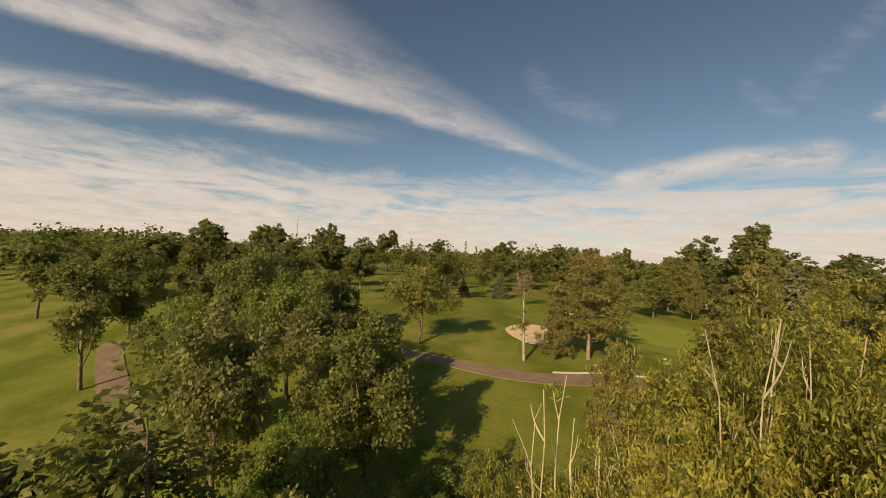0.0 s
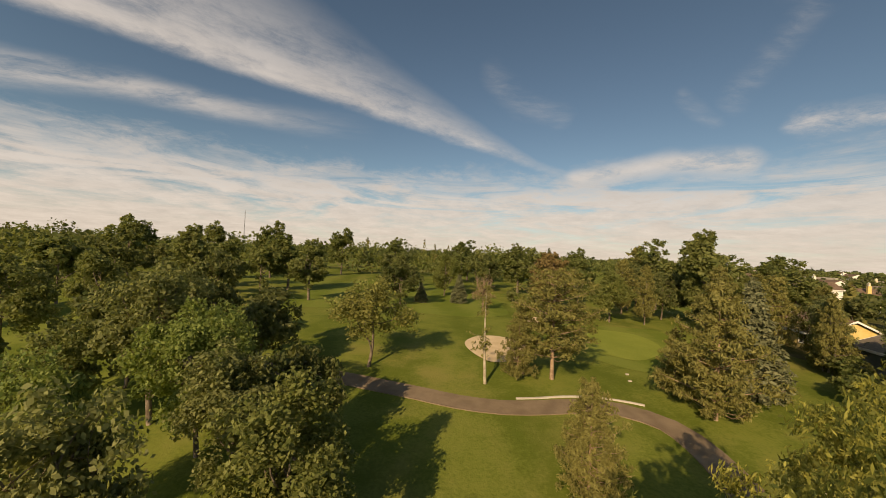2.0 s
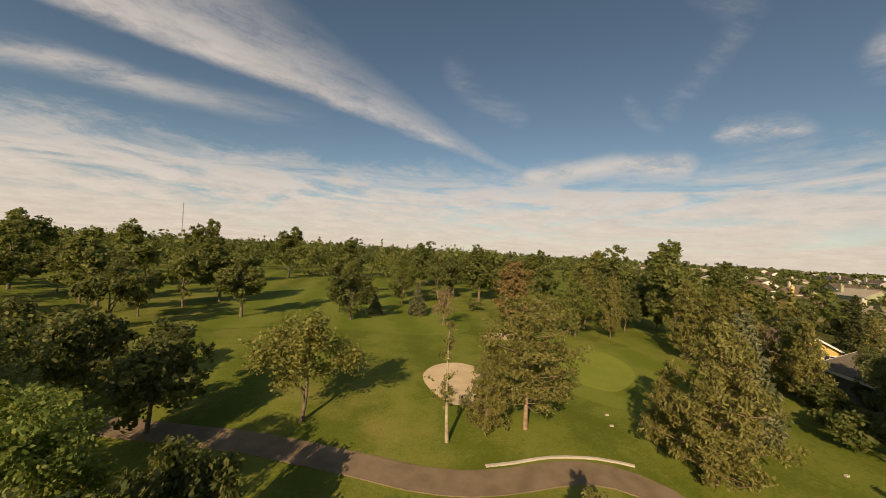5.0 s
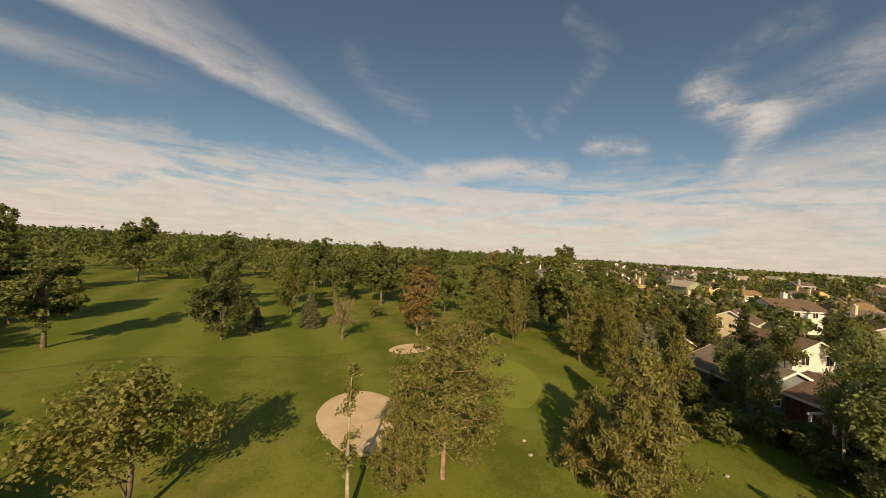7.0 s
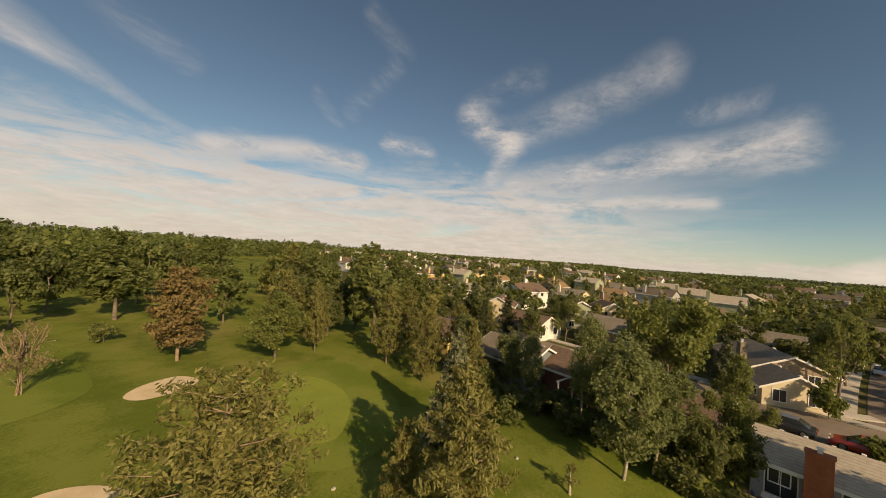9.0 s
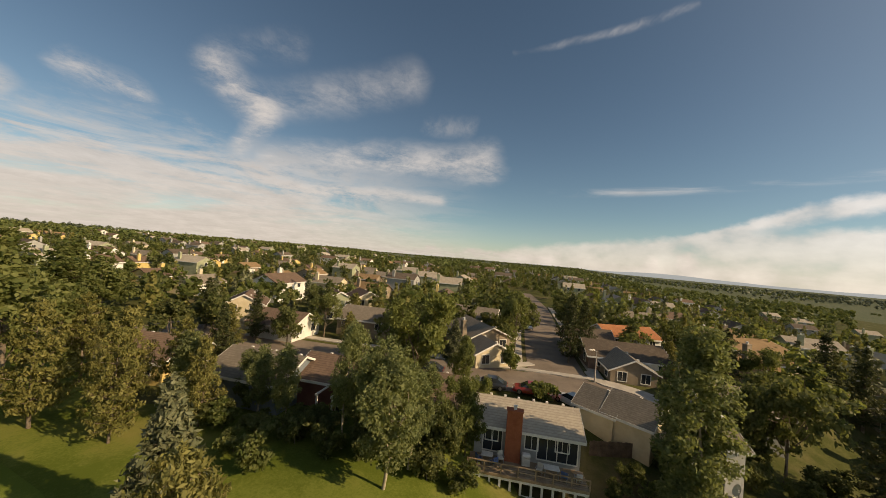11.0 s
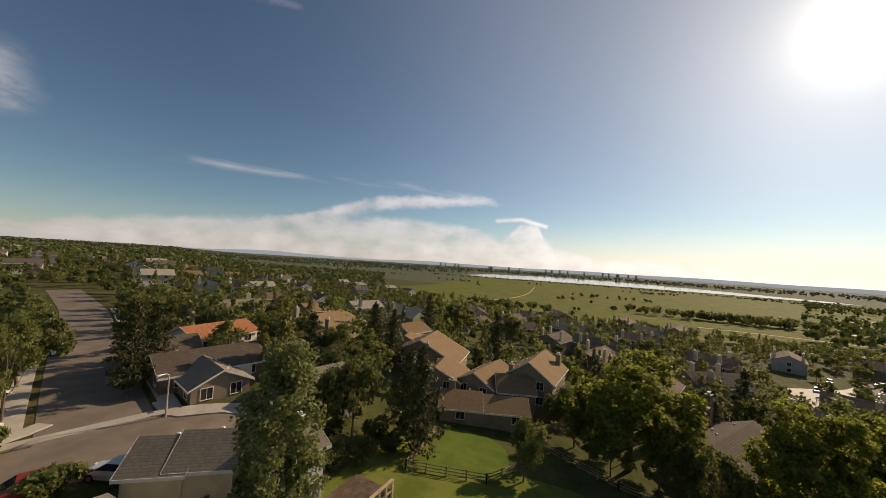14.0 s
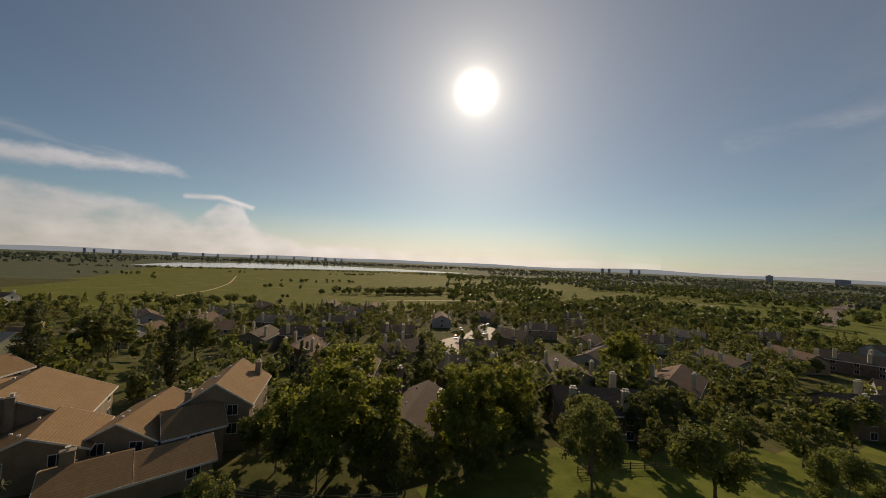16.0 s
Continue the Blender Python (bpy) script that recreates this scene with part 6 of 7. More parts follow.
put(OAK, 2, 44.0, 66.0, 10.2, 4.2)
put(OAK, 1, 50.0, 72.0, 11.0, 4.4)
put(PINE, 0, 40.4, 62.4, 9.8, 3.2)
put(COTTON, 0, 80.0, 65.0, 13.0, 4.6)
put(COTTON, 1, 87.0, 73.0, 14.0, 5.0)
put(COTTON, 0, 74.0, 74.0, 13.5, 4.8)
put(COTTON, 1, 70.0, 63.0, 11.5, 4.2)



# tall trees that break the northern skyline
stand(M_COTTON[0], -48, 96, 15.5, 4.6)
stand(M_COTTON[1], -37, 104, 16, 4.8)
stand(M_COTTON[0], -62, 88, 14.5, 5.2)
stand(M_COTTON[1], -22, 128, 16.5, 5.4)
stand(M_COTTON[0], -4, 140, 15.5, 5.2)
stand(M_COTTON[1], -78, 112, 16, 5.6)
stand(M_COTTON[0], 44, 132, 15.5, 5.0)
stand(M_COTTON[1], 60, 118, 14.5, 4.6)
stand(M_COTTON[0], 82, 104, 13.5, 4.2)
placed = [(o.location.x, o.location.y) for o in scene.objects if o.get("category") == "tree" and o.location.z > -100]
KINDS = {"ash": M_ASH, "oak": M_OAK, "lime": M_LIME, "pine": M_PINE, "spruce": M_SPRUCE}
crowd = {"ash": [], "oak": [], "lime": [], "pine": [], "spruce": []}  # far trees, joined below


def scatter(kinds, x0, x1, y0, y1, step, keep, test, tall=(7, 11), gap=5, houses=(), house_gap=8, near=115):
    for i in range(int((x1 - x0) / step)):
        for j in range(int((y1 - y0) / step)):
            x, y = x0 + (i + spots.uniform(0, 1)) * step, y0 + (j + spots.uniform(0, 1)) * step
            if spots.random() > keep or not test(x, y):
                continue
            if any((x - a) ** 2 + (y - b) ** 2 < gap * gap for a, b in placed) or not open_ground(x, y, houses, house_gap, 7.5):
                continue
            placed.append((x, y))
            kind = spots.choice(kinds)
            h = spots.uniform(*tall)
            k = spots.choice(KINDS[kind])
            r = k["wide"] * h / k["full"] * spots.uniform(0.85, 1.2)
            if math.hypot(x - 12, y - 12) < near:
                stand(k, x, y, h, r, spots.uniform(0, 360))
            else:
                crowd[kind].append((x, y, h, r))


LEAFY = ["ash", "oak", "ash", "oak", "lime"]
MIXED = ["ash", "oak", "pine", "oak", "ash", "spruce", "oak", "pine", "lime"]


def belts(x, y):
    """Tree belts between the fairways north of the green."""
    if x > 48 + (y - 40) * 0.7 or y < 84 - 0.25 * x:
        return False
    return noise.noise((x * 0.012 + 3, y * 0.02, 0.3)) + 0.25 * noise.noise((x * 0.07, y * 0.07, 2.0)) > -0.02


def built(x, y):
    return bool(suburb(np.array(x), np.array(y)))


scatter(LEAFY + ["pine"], -210, 230, 84, 340, 9, 0.8, belts, (9, 15.5), 5, near=115)
scatter(LEAFY, -140, -52, 52, 112, 8.5, 0.75, lambda x, y: y > 62 - 0.2 * (x + 52), (8, 13.5), 5, near=70)
scatter(MIXED, 42, 130, -62, 110, 5.0, 0.9, lambda x, y: built(x, y) and not (42 < x < 59 and 18 < y < 58), (4.5, 9.5), 3.8, all_houses, 6.2, 72)
scatter(MIXED, 120, 420, -330, 300, 8.0, 0.75, built, (4.5, 8.5), 4.4, all_houses, 7.5)
scatter(MIXED + ["spruce"], -30, 150, -120, -44, 6.8, 0.75, lambda x, y: not (8 < x < 52 and -70 < y < -38), (5.5, 10.5), 4.4, all_houses, 6.4, 84)
scatter(MIXED + ["spruce"], -30, 150, -262, -120, 6.8, 0.8, lambda x, y: True, (5, 9.5), 4.6, all_houses, 7.2, 84)
scatter(["ash", "oak", "oak"], -125, -28, -62, -14, 6.4, 0.85, lambda x, y: y < -24 - 0.3 * (x + 36) and y < -14, (5.5, 10), 4.6, all_houses, 7.6, 80)
scatter(["ash", "oak", "oak", "pine"], -290, -24, -262, -22, 6.8, 0.8, lambda x, y: y < -24 + 0.1 * x and not (-118 < x < -50 and -175 < y < -100), (5.5, 10), 4.4, all_houses, 7.0, 84)
scatter(LEAFY, -80, -20, 48, 90, 9.5, 0.6, lambda x, y: y > 50 - 0.3 * (x + 20), (7, 10.5), 6)
scatter(LEAFY, -60, -20, 40, 110, 9, 0.5, lambda x, y: x < -34, (7, 11), 5)
scatter(LEAFY, -330, -60, -14, 30, 10, 0.5, lambda x, y: y < -8 + 0.02 * x or x < -150, (6, 11), 5)
scatter(["oak", "ash"], -260, 60, -400, -262, 6, 0.8, lambda x, y: noise.noise((x * 0.012, y * 0.024, 5.0)) > 0.34, (4, 8), 4)
for k in (*M_ASH, *M_OAK, *M_LIME, *M_PINE, *M_SPRUCE, *M_COTTON, *ASH, *OAK, *LIME, *COTTON, *POPLAR, *WILLOW, *WITHE, *PINE, *NEAR_PINE, *GROVE, *SPRUCE, *FIR, *SNAG, *OLIVE, *RED_PINE, *DRY, *BUSH, *SHRUB, *ROUND_PINE, *NEAR_OAK, *NEAR_LIME, *NEAR_ASH, *SPRIG, *BIG):
    for o in (*k.children_recursive, k):
        bpy.data.objects.remove(o)


def mass(name, label, mat, spot, per, leaf, lobes=6, cone=False):
    """Far trees as one mass: each a crown of leaf tufts in lobes, with an uneven top."""
    spot = np.array(spot)
    n = len(spot)
    x, y, h, r = spot.T
    z = land(x, y)
    if cone:
        t = rng.uniform(0, 1, (n, per)) ** 1.4
        a = rng.uniform(0, 6.283, (n, per))
        w = (1 - t) * r[:, None] * rng.uniform(0.45, 1.05, (n, per))
        c = np.stack([x[:, None] + np.cos(a) * w, y[:, None] + np.sin(a) * w, z[:, None] + h[:, None] * (0.05 + 0.95 * t)], 2)
        out = np.stack([np.cos(a), np.sin(a), 0 * a + 0.5], 2)
    else:
        centre = unit(rng.normal(size=(n, lobes, 3))) * rng.uniform(0.35, 0.66, (n, lobes, 1))
        p = centre[np.arange(n)[:, None], rng.integers(0, lobes, (n, per))] + unit(rng.normal(size=(n, per, 3))) * rng.uniform(0.15, 0.45, (n, per, 1))
        c = p * np.stack([r, r, h * 0.44], 1)[:, None] + np.stack([x, y, z + h * 0.55], 1)[:, None]
        out = unit(p)
    v, f = leaves(c.reshape(-1, 3), out.reshape(-1, 3), 1, 0.1, leaf, 1.4)
    return tagged(new(name, quad_mesh(name, v, f, mat)), label, "woods", kind="stuff")


mass("far_ash_trees", "many green trees between far houses", LEAF_ASH, crowd["ash"], 165, 0.64)
mass("far_shade_trees", "many dark green trees between far houses", LEAF_DARK, crowd["oak"], 165, 0.64)
mass("far_lime_trees", "many light green trees between far houses", LEAF_LIME, crowd["lime"], 165, 0.64)
mass("far_pine_trees", "many olive pines between far houses", NEEDLE_PINE, crowd["pine"], 140, 0.56, cone=True)
mass("far_spruce_trees", "many grey-green spruces between far houses", NEEDLE_SPRUCE, crowd["spruce"], 140, 0.56, cone=True)


# woods and scattered trees beyond counting
def woods(name, label, mat, count, place, tall=(6, 11), per=34, leaf=1.5):
    spot = []
    while len(spot) < count:
        x, y = place()
        if x is not None:
            h = spots.uniform(*tall)
            spot.append((x, y, h, h * 0.45))
    return mass(name, label, mat, spot, per, leaf)


def ring(lo, hi, a0, a1, test=None):
    """A random place lo to hi metres off, at headings a0 to a1 to the right of +y."""
    def place():
        d, a = math.sqrt(spots.uniform(lo * lo, hi * hi)), radians(spots.uniform(a0, a1))
        x, y = 12 + d * math.sin(a), 12 + d * math.cos(a)
        return (x, y) if test is None or test(x, y) else (None, None)
    return place


woods("golf_woods", "dense belt of far green trees", LEAF_FAR, 900, ring(330, 640, -75, 42, lambda x, y: noise.noise((x * 0.008, y * 0.014, 1.0)) > -0.1 or math.hypot(x, y) > 480), (7, 17), 46, 1.8)
woods("suburb_trees", "far trees between suburban houses", LEAF_FAR, 3400, ring(390, 950, 40, 152), (6, 10), 19, 2.15)
woods("plain_trees", "far dark trees on the plain", LEAF_FAR, 1700, ring(900, 2400, 38, 150, lambda x, y: noise.noise((x * 0.002, y * 0.004, 4.0)) > -0.15), (7, 13), 16, 3.2)
woods("north_woods", "far wooded skyline", LEAF_HAZE_TINT, 700, ring(640, 1500, -90, 60), (9, 17), 18, 3.4)
woods("meadow_trees", "far copses on the meadow", LEAF_FAR, 140, ring(400, 1150, 150, 262, lambda x, y: noise.noise((x * 0.007, y * 0.017, 7.0)) > 0.5), (4, 8), 40, 1.5)
def copse(cx, cy, rx, ry):
    def place():
        return cx + spots.gauss(0, 1) * rx, cy + spots.gauss(0, 1) * ry
    return place


woods("copse", "dense copse of dark trees on the meadow", LEAF_DARK, 130, copse(-165, -412, 48, 9), (7, 12), 90, 1.1)
woods("copse", "dense copse of dark trees on the meadow", LEAF_DARK, 60, copse(-255, -222, 26, 14), (7, 13), 90, 1.1)
woods("copse", "dense copse of dark trees on the meadow", LEAF_DARK, 40, copse(60, -300, 26, 7), (6, 11), 90, 1.0)
woods("shore_woods", "dark wooded far shore of the lake", LEAF_HAZE_TINT, 1500, ring(2050, 2900, 140, 260), (9, 16), 12, 5.5)
woods("west_woods", "far trees towards the highway", LEAF_FAR, 1900, ring(270, 1300, 208, 275, lambda x, y: noise.noise((x * 0.005, y * 0.010, 9.0)) > 0.02 - 0.3 * (math.hypot(x, y) < 420)), (8, 14), 34, 2.0)
woods("plain_woods", "bands of haze-tinted trees on the far plain", LEAF_HAZE_TINT, 1700, ring(760, 2300, 215, 275, lambda x, y: noise.noise((x * 0.003, y * 0.007, 2.0)) > -0.1), (8, 14), 14, 3.8)
woods("east_plain_woods", "bands of haze-tinted trees on the far plain", LEAF_HAZE_TINT, 900, ring(1300, 2600, 100, 166, lambda x, y: noise.noise((x * 0.002, y * 0.006, 6.0)) > -0.1), (8, 14), 14, 4.2)
woods("lake_reeds", "low bushes along the near shore of the lake", LEAF_FAR, 300, ring(1180, 1290, 160, 215), (2, 5), 14, 2.4)


# distance: towers, mast and hills
def tower(az, d, w, deep, h):
    x, y = 12 + d * math.sin(radians(az)), 12 + d * math.cos(radians(az))
    ob = tagged(new("tower_block"), "grey high-rise block on the skyline", "building", "skyline towers")
    ob.matrix_basis = pose(x, y, height(x, y) - 1, 0, 0, -az)
    part("wall", boxes((-w / 2, -deep / 2, 0, w / 2, deep / 2, h), (-w / 5, -deep / 4, h, w / 5, deep / 4, h + 3)), CONCRETE_TOWER, ob)
    for k in range(int(h / 6)):
        part("window_band", boxes((-w / 2 + 1, -deep / 2 - 0.3, 3 + k * 6, w / 2 - 1, deep / 2 + 0.3, 6 + k * 6)), TOWER_BAND, ob)


for az, w, h in ((161.2, 26, 52), (162.0, 22, 40), (163.6, 24, 44), (164.2, 30, 36), (169.5, 70, 30), (172.5, 30, 42), (174.2, 24, 38), (178.3, 26, 46), (179.2, 30, 40), (180.4, 26, 48), (181.6, 22, 38), (184.0, 24, 40), (186.6, 24, 48), (187.4, 26, 44), (188.6, 50, 36), (190.0, 24, 42), (191.0, 30, 34), (232.4, 44, 58), (233.3, 40, 58), (236.2, 40, 56), (237.2, 36, 54), (251.0, 70, 60), (256.8, 120, 40)):
    tower(az, 3300, w * 0.55, 14, h * 0.45 + 18)

mast = tagged(new("radio_mast"), "thin lattice radio mast above far trees", "mast")
mast.location = (-185, 420, height(-185, 420))
part("pole", join([tube([(0.6 * math.cos(a), 0.6 * math.sin(a), 0), (0.2 * math.cos(a), 0.2 * math.sin(a), 48)], (0.12, 0.08), 4) for a in (0, 2.1, 4.2)] + [tube([(0.5 * math.cos(k), 0.5 * math.sin(k), k * 2.0), (0.5 * math.cos(k + 2.1), 0.5 * math.sin(k + 2.1), k * 2.0 + 2)], (0.05, 0.05), 4) for k in range(23)]), METAL, mast)

# hills emit pale blue-grey; this glow stands for haze over dark slopes
hill_mat, hill_nodes, hill_bsdf = material("far_hills_haze_glow")
hill_haze_tone = hill_nodes.mix(hill_nodes.noise(hill_nodes.node("ShaderNodeTexCoord").outputs["Object"], 0.002, 4.0), (0.30, 0.36, 0.43, 1), (0.38, 0.44, 0.5, 1))
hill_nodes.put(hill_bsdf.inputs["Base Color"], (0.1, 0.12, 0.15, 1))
hill_nodes.put(hill_bsdf.inputs["Emission Color"], hill_haze_tone)
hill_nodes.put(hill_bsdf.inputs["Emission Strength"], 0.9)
hv, hf = [], []
for i in range(150):
    a = radians(90 + i * 1.15)
    d = 4700
    x, y = d * math.sin(a), d * math.cos(a)
    top = -6 + 40 * max(0, noise.noise((i * 0.09, 0.0, 0.0)) + 0.25) * min(1, i / 20)
    hv += [(x, y, -60), (x, y, top), (x * 1.01, y * 1.01, -60)]
for i in range(149):
    a, b = i * 3, i * 3 + 3
    hf += [(a, b, b + 1, a + 1), (a + 1, b + 1, b + 2, a + 2)]
tagged(new("backdrop_hills", mesh_of("backdrop_hills", hv, hf, hill_mat)), "blue hills on the horizon, their haze put in as a pale glow", "hills", kind="structure")


# ---- cars, lamps, fences and small things ----
def car(x, y, yaw, paint, label):
    """A saloon: lofted body with a dark glazed cabin and four wheels."""
    ob = tagged(new("car"), label, "car")
    ob.matrix_basis = pose(x, y, height(x, y) + 0.08, 0, 0, yaw)
    rows = [(-2.2, 0.35, 0.62, 0.72), (-2.1, 0.3, 0.85, 0.82), (-1.3, 0.28, 0.95, 0.87), (0.9, 0.28, 0.93, 0.88), (1.9, 0.3, 0.8, 0.82), (2.2, 0.36, 0.6, 0.7)]
    v, f = [], []
    for a, z0, z1, w in rows:
        v += [(a, -w, z0), (a, -w, (z0 + z1) / 2), (a, -w + 0.1, z1), (a, w - 0.1, z1), (a, w, (z0 + z1) / 2), (a, w, z0)]
    for i in range(len(rows) - 1):
        f += [(i * 6 + k, i * 6 + (k + 1) % 6, i * 6 + 6 + (k + 1) % 6, i * 6 + 6 + k) for k in range(6)]
    f += [tuple(range(5, -1, -1)), tuple(range(30, 36))]
    part("body", (v, f), paint, ob)
    cab = [(-1.75, 0.93, 0.78), (-1.0, 1.38, 0.64), (0.35, 1.4, 0.64), (1.15, 0.92, 0.78)]
    v, f = [], []
    for a, z, w in cab:
        v += [(a, -w, z), (a, w, z)]
    v += [(-1.75, -0.8, 0.9), (-1.75, 0.8, 0.9), (1.15, -0.8, 0.9), (1.15, 0.8, 0.9)]
    f = [(0, 1, 3, 2), (4, 5, 7, 6), (0, 2, 4, 6), (1, 7, 5, 3)]
    part("glazing", (v, f), GLASS, ob, "dark glazed cabin")
    part("roof", boxes((-1.0, -0.64, 1.37, 0.36, 0.64, 1.43), bevel=0.025), paint, ob)
    for a in (-1.35, 1.35):
        for s in (-1, 1):
            bm = bmesh.new()
            bmesh.ops.create_cone(bm, cap_ends=True, segments=14, radius1=0.33, radius2=0.33, depth=0.2, matrix=pose(a, s * 0.8, 0.33, 90))
            wheel = part("wheel", bm, RUBBER, ob)
            bm = bmesh.new()
            bmesh.ops.create_cone(bm, cap_ends=True, segments=10, radius1=0.2, radius2=0.17, depth=0.22, matrix=pose(a, s * 0.81, 0.33, 90))
            part("rim", bm, METAL, wheel)
    for s in (-1, 1):
        part("headlight", boxes((2.12, s * 0.55 - 0.14, 0.6, 2.21, s * 0.55 + 0.14, 0.72), bevel=0.02), STONE_CAP, ob)
        part("tail_light", boxes((-2.22, s * 0.58 - 0.14, 0.66, -2.12, s * 0.58 + 0.14, 0.8), bevel=0.02), PAINTS[1], ob)


car(55.4, 9.4, 68, PAINTS[2], "dark saloon car parked at the kerb")
car(50.2, 2.2, 66, PAINTS[2], "dark saloon car parked behind a red car")
car(45.6, -6.6, 20, PAINTS[0], "white car parked on a driveway")
car(48.3, -2.5, 66, PAINTS[1], "red car parked at the kerb")
car(66.4, -18.6, 156, PAINTS[3], "silver car parked on a side street")
car(88, -21.4, 156, PAINTS[0], "white car parked on a side street")
for i, (a, b, r) in enumerate(((-78, -128, 60), (-81, -132, 60), (-84, -136, 60), (-92, -146, 60), (-96, -151, 60), (-100, -156, 60), (-72, -140, 60), (-76, -146, 60), (-88, -162, 60), (-108, -170, 20), (-113, -172, 20), (-70, -124, 150))):
    car(a, b, r, PAINTS[i * 3 % 5], "car parked in a sunlit parking lot")


def street_lamp(x, y, h, yaw):
    ob = tagged(new("street_lamp"), "tall pale street lamp on the pavement", "street lamp")
    ob.matrix_basis = pose(x, y, height(x, y), 0, 0, yaw)
    part("pole", tube([(0, 0, 0), (0, 0, h * 0.5), (0, 0, h)], (0.1, 0.08, 0.06), 8), CONCRETE, ob)
    part("arm", tube([(0, 0, h - 0.1), (0.4, 0, h + 0.15), (1.0, 0, h + 0.2)], (0.05, 0.045, 0.04), 6), METAL, ob)
    part("lamp_head", boxes((0.85, -0.13, h + 0.12, 1.45, 0.13, h + 0.27), bevel=0.05), STONE_CAP, ob)


street_lamp(52.2, -14.4, 4.6, 100)
street_lamp(98, -37.5, 5.6, 70)
street_lamp(52.2, -56, 6, 40)


def fence(label, points, mat=TIMBER, high=1.1, gap=2.2, rails=3):
    """Post-and-rail fence that steps along the land."""
    ob = tagged(new("rail_fence"), label, "fence")
    for (ax, ay), (bx, by) in zip(points, points[1:]):
        n = max(1, round(math.hypot(bx - ax, by - ay) / gap))
        spot = [(ax + (bx - ax) * i / n, ay + (by - ay) * i / n) for i in range(n + 1)]
        for i, (px, py) in enumerate(spot):
            z = height(px, py)
            post = part("post", boxes((-0.07, -0.07, -0.3, 0.07, 0.07, high), bevel=0.015), mat, ob)
            post.matrix_basis = pose(px, py, z)
            if i < n:
                qx, qy = spot[i + 1]
                zq = height(qx, qy)
                for k in range(rails):
                    hz = high * (0.28 + 0.3 * k)
                    part("rail", tube([(px, py, z + hz), ((px + qx) / 2, (py + qy) / 2, (z + zq) / 2 + hz - 0.02), (qx, qy, zq + hz)], (0.055, 0.05, 0.055), 5), mat, ob)


fence("weathered split-rail fence round a garden lawn", [(28.0, -34.0), (27.4, -22.6), (19.2, -25.6), (16.6, -30.4)])
fence("weathered split-rail fence behind the townhouses", [(14, -38.8), (11.5, -37.2), (5.2, -33.4), (-2, -31)])
fence("weathered split-rail fence along the course", [(-26, -27.5), (-34, -25.5), (-42, -22.5)])

# arbour behind the red house
arbour = tagged(new("arbour"), "white timber arbour with slender posts", "arbour")
arbour.matrix_basis = pose(43.4, 20.9, height(43.4, 20.9), 0, 0, 66)
for a in (-0.8, 0.8):
    for b in (-1.6, 1.6):
        part("post", boxes((a - 0.08, b - 0.08, -0.3, a + 0.08, b + 0.08, 2.3)), TRIM, arbour)
    part("beam", boxes((a - 0.06, -1.9, 2.3, a + 0.06, 1.9, 2.46)), TRIM, arbour)

# deck with an arched timber parapet below the cottage; boards coloured dark for shade
deck_low = tagged(new("garden_deck"), "timber deck coloured dark for shade, with a parapet of timber arches", "deck")
deck_low.matrix_basis = pose(28.9, -14.0, height(28.9, -14.0), 0, 0, 80)
for k in range(24):
    part("board", boxes((-3.2 + k * 0.27, -2.0, 0.52, -2.95 + k * 0.27, 2.0, 0.56)), TIMBER_DARK, deck_low)
part("platform", boxes((-3.22, -2.02, -1.5, 3.3, 2.02, 0.51), bevel=0.03), TIMBER_DARK, deck_low, "timber underframe coloured dark for shade")
part("coping", boxes((-3.3, 1.98, 1.42, 3.35, 2.3, 1.5), bevel=0.02), PARAPET, deck_low, "pale weathered coping board")
part("bottom_rail", boxes((-3.3, 2.06, 0.42, 3.35, 2.2, 0.56)), PARAPET, deck_low)
for k in range(8):
    x = -3.3 + k * 0.95
    part("post", boxes((x - 0.11, 2.05, -1.2, x + 0.11, 2.22, 1.42)), PARAPET, deck_low)
    if k < 7:
        rim = [(x + 0.11 + j * 0.0912, 0.96 + 0.34 * math.sqrt(max(0.0, 1 - (j / 4 - 1) ** 2))) for j in range(9)]
        v = [p for a, z in rim for p in ((a, 2.09, z), (a, 2.09, 1.42), (a, 2.18, 1.42), (a, 2.18, z))]
        arch = (v, [(4 * j + k, 4 * j + (k + 1) % 4, 4 * j + 4 + (k + 1) % 4, 4 * j + 4 + k) for j in range(8) for k in range(4)])
        part("arch", arch, PARAPET, deck_low)
yard_fence = tagged(new("yard_fence"), "dark brown board fence round a small yard", "fence")
yard_fence.matrix_basis = pose(37.9, -6.1, height(37.9, -6.1), 0, 0, 81)
for k in range(16):
    part("board", boxes((-2.15 + k * 0.27, -0.02, -0.5, -1.9 + k * 0.27, 0.02, 1.45 + 0.03 * (k % 3))), TIMBER_DARK, yard_fence)
for z in (0.2, 1.15):
    part("rail", boxes((-2.15, -0.09, z, 2.15, -0.02, z + 0.1)), TIMBER_DARK, yard_fence)
bird_bath = tagged(new("bird_bath"), "white round bird bath on a pedestal", "bird bath")
bird_bath.matrix_basis = deck_low.matrix_basis @ pose(2.5, -1.4, 0.56)
for part_name, (v, f) in (("pedestal", tube([(0, 0, 0), (0, 0, 0.06), (0, 0, 0.12), (0, 0, 0.8), (0, 0, 0.86)], [0.2, 0.19, 0.07, 0.06, 0.1], 14)), ("bowl", tube([(0, 0, 0.84), (0, 0, 0.87), (0, 0, 0.95), (0, 0, 0.96), (0, 0, 0.9), (0, 0, 0.89)], [0.02, 0.22, 0.42, 0.38, 0.2, 0.01], 20))):
    new(part_name, quad_mesh(part_name, v, f, TRIM)).parent = bird_bath


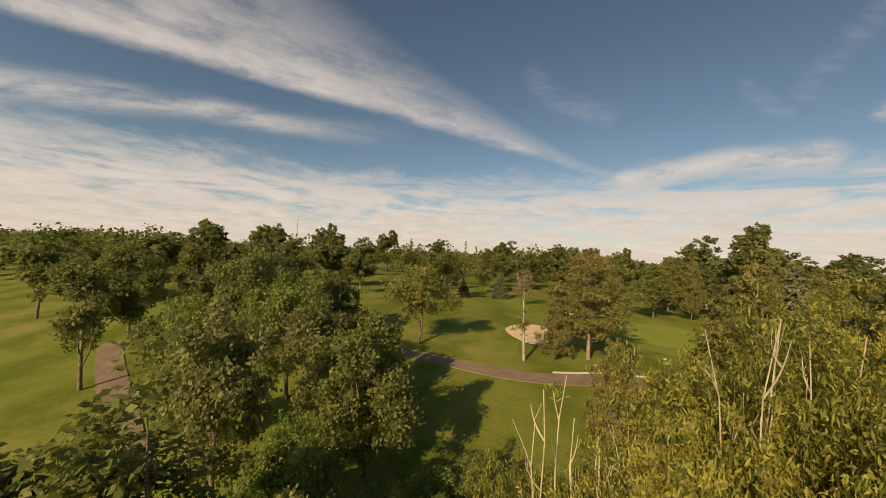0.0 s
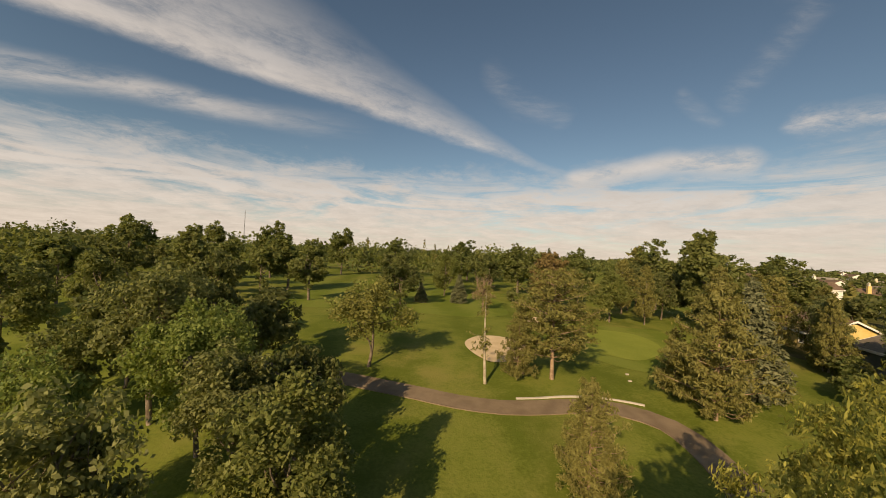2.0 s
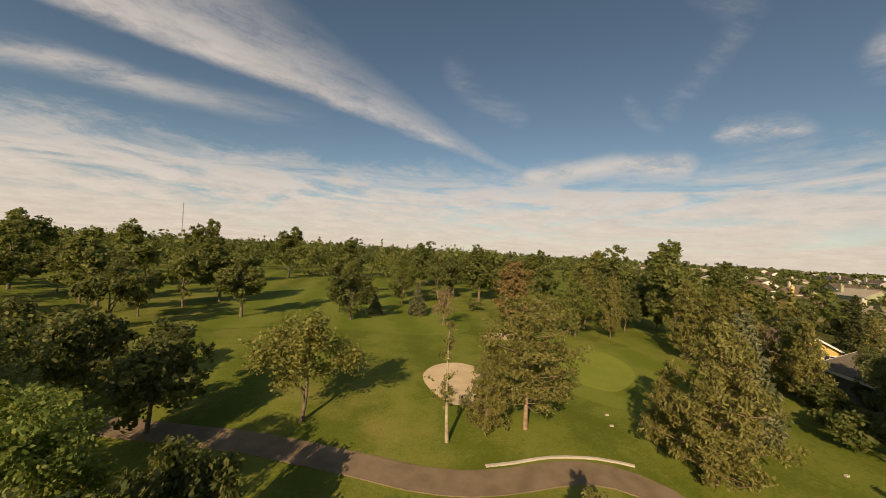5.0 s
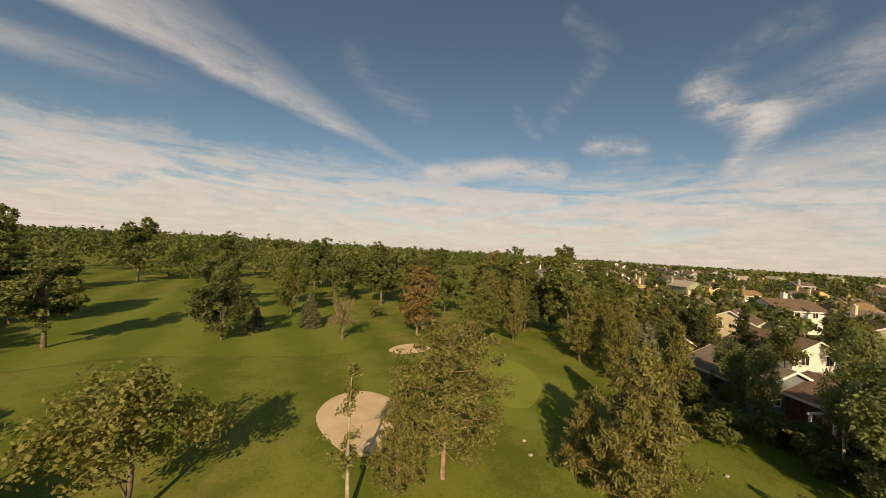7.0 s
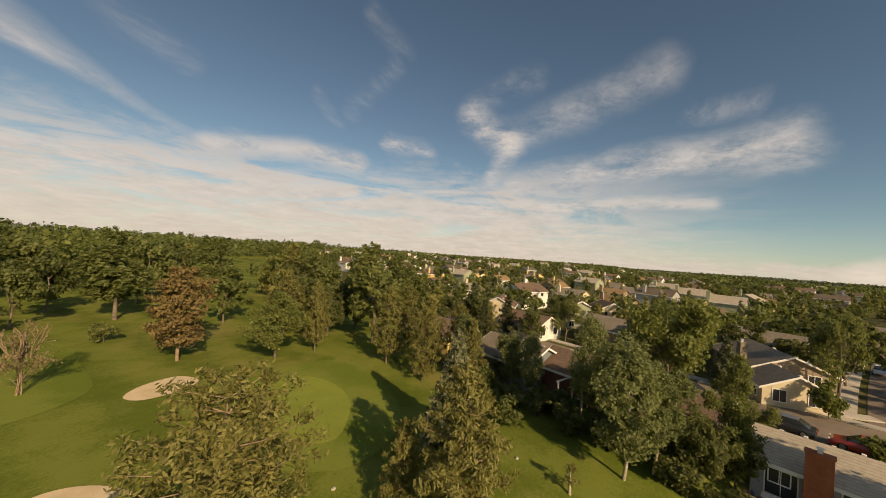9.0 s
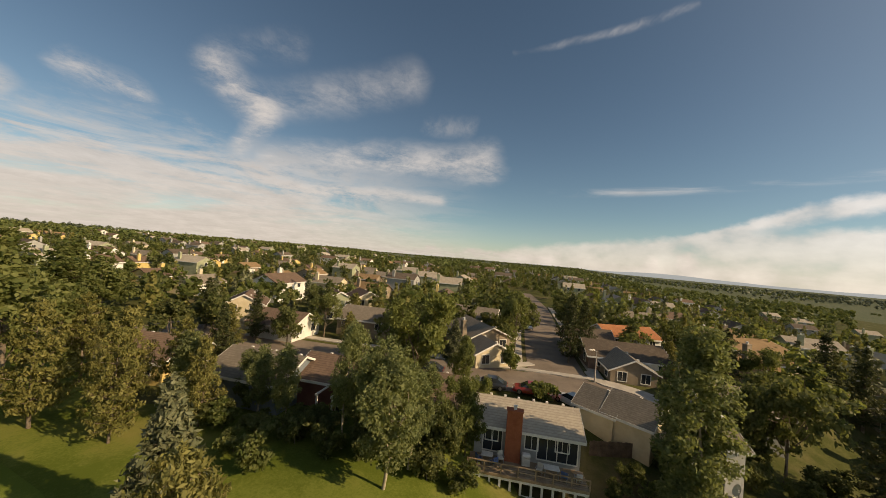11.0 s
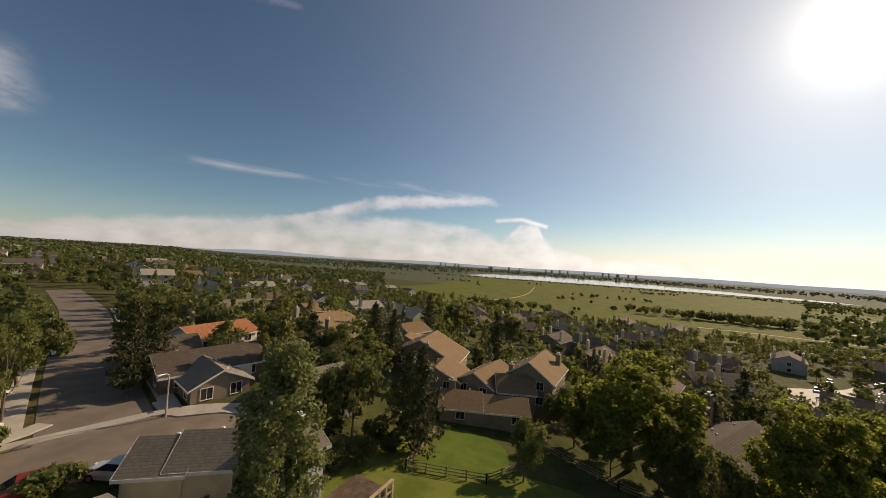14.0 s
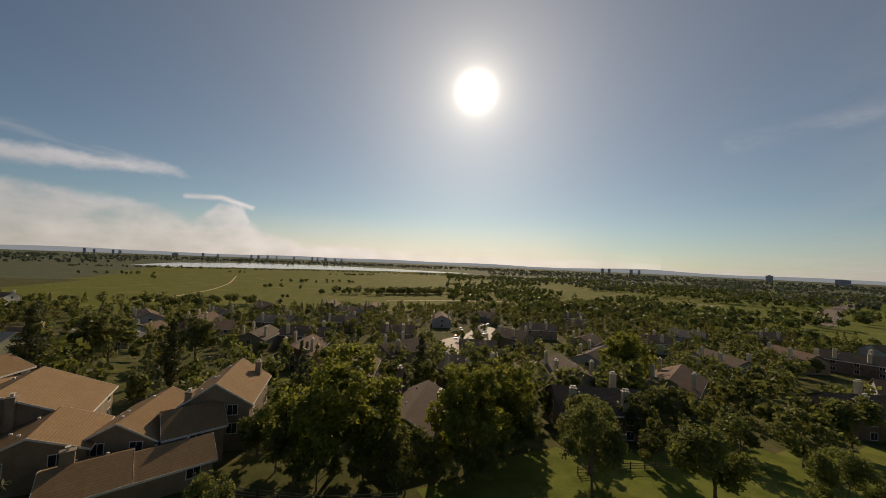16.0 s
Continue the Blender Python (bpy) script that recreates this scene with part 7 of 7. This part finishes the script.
# things on the deck of the house with the brick chimney
def on_deck(name, label, category, a, b, turn=0):
    """An empty on the deck boards, at local place (a, b) of the deck house."""
    ob = tagged(new(name), label, category)
    ob.matrix_basis = DECK_HOME @ pose(a, b, -0.47, 0, 0, turn)
    return ob


def patio_chair(a, b, turn, cloth):
    ob = on_deck("patio_chair", "cushioned patio chair on a timber deck", "chair", a, b, turn)
    ob["group"] = "chairs on the deck"
    part("seat", boxes((-0.28, -0.28, 0.36, 0.28, 0.28, 0.48), bevel=0.03), cloth, ob)
    part("backrest", boxes((-0.28, 0.22, 0.46, 0.28, 0.32, 0.95), bevel=0.03), cloth, ob)
    for i in (-0.25, 0.25):
        for j in (-0.25, 0.25):
            part("leg", boxes((i - 0.02, j - 0.02, 0, i + 0.02, j + 0.02, 0.37)), METAL, ob)
        part("armrest", boxes((i * 1.2 - 0.03, -0.28, 0.6, i * 1.2 + 0.03, 0.28, 0.64)), METAL, ob)


for a, b, r, c in ((-4.6, 5.6, 10, CLOTH_PALE), (-3.4, 5.7, -20, CLOTH_BLUE), (-1.2, 5.4, 160, CLOTH_PALE), (3.0, 5.5, 40, CLOTH_BLUE), (4.4, 5.5, -60, CLOTH_BLUE), (2.4, 4.6, 200, CLOTH_PALE)):
    patio_chair(a, b, r, c)
for a, b, w in ((-2.3, 5.2, 1.4), (3.7, 4.9, 1.1)):
    t = on_deck("patio_table", "low patio table on a timber deck", "table", a, b)
    part("tabletop", boxes((-w / 2, -0.45, 0.68, w / 2, 0.45, 0.73), bevel=0.015), STONE_CAP, t)
    for i in (-w / 2 + 0.1, w / 2 - 0.1):
        for j in (-0.36, 0.36):
            part("leg", boxes((i - 0.03, j - 0.03, 0, i + 0.03, j + 0.03, 0.68)), METAL, t)
grill = on_deck("grill", "covered barbecue grill on a timber deck", "grill", 0.0, 4.4)
part("cabinet", boxes((-0.4, -0.3, 0.05, 0.4, 0.3, 0.8), bevel=0.03), CLOTH_PALE, grill)
part("hood", boxes((-0.42, -0.32, 0.8, 0.42, 0.32, 1.12), bevel=0.1), STONE_CAP, grill)
dish = tagged(new("satellite_dish"), "white satellite dish on a short pole", "satellite dish")
dish.matrix_basis = pose(30.4, -11.9, height(30.4, -11.9) + 0.4, 0, 0, 150)
bm = bmesh.new()
bmesh.ops.create_cone(bm, cap_ends=False, segments=18, radius1=0.12, radius2=0.5, depth=0.16, matrix=pose(0, -0.1, 1.7, 65))
part("reflector", bm, TRIM, dish)
part("pole", tube([(0, 0, -0.8), (0, 0, 1.7)], (0.05, 0.05), 7), METAL, dish)

# on the course
for a, b in ((30.2, 23.2), (19.6, 30.3), (20.4, 31.8)):
    m = tagged(new("tee_marker"), "small white marker block on the grass", "marker", "course markers")
    m.location = (a, b, height(a, b))
    part("block", boxes((-0.13, -0.09, -0.03, 0.13, 0.09, 0.1), bevel=0.02), CONCRETE, m)
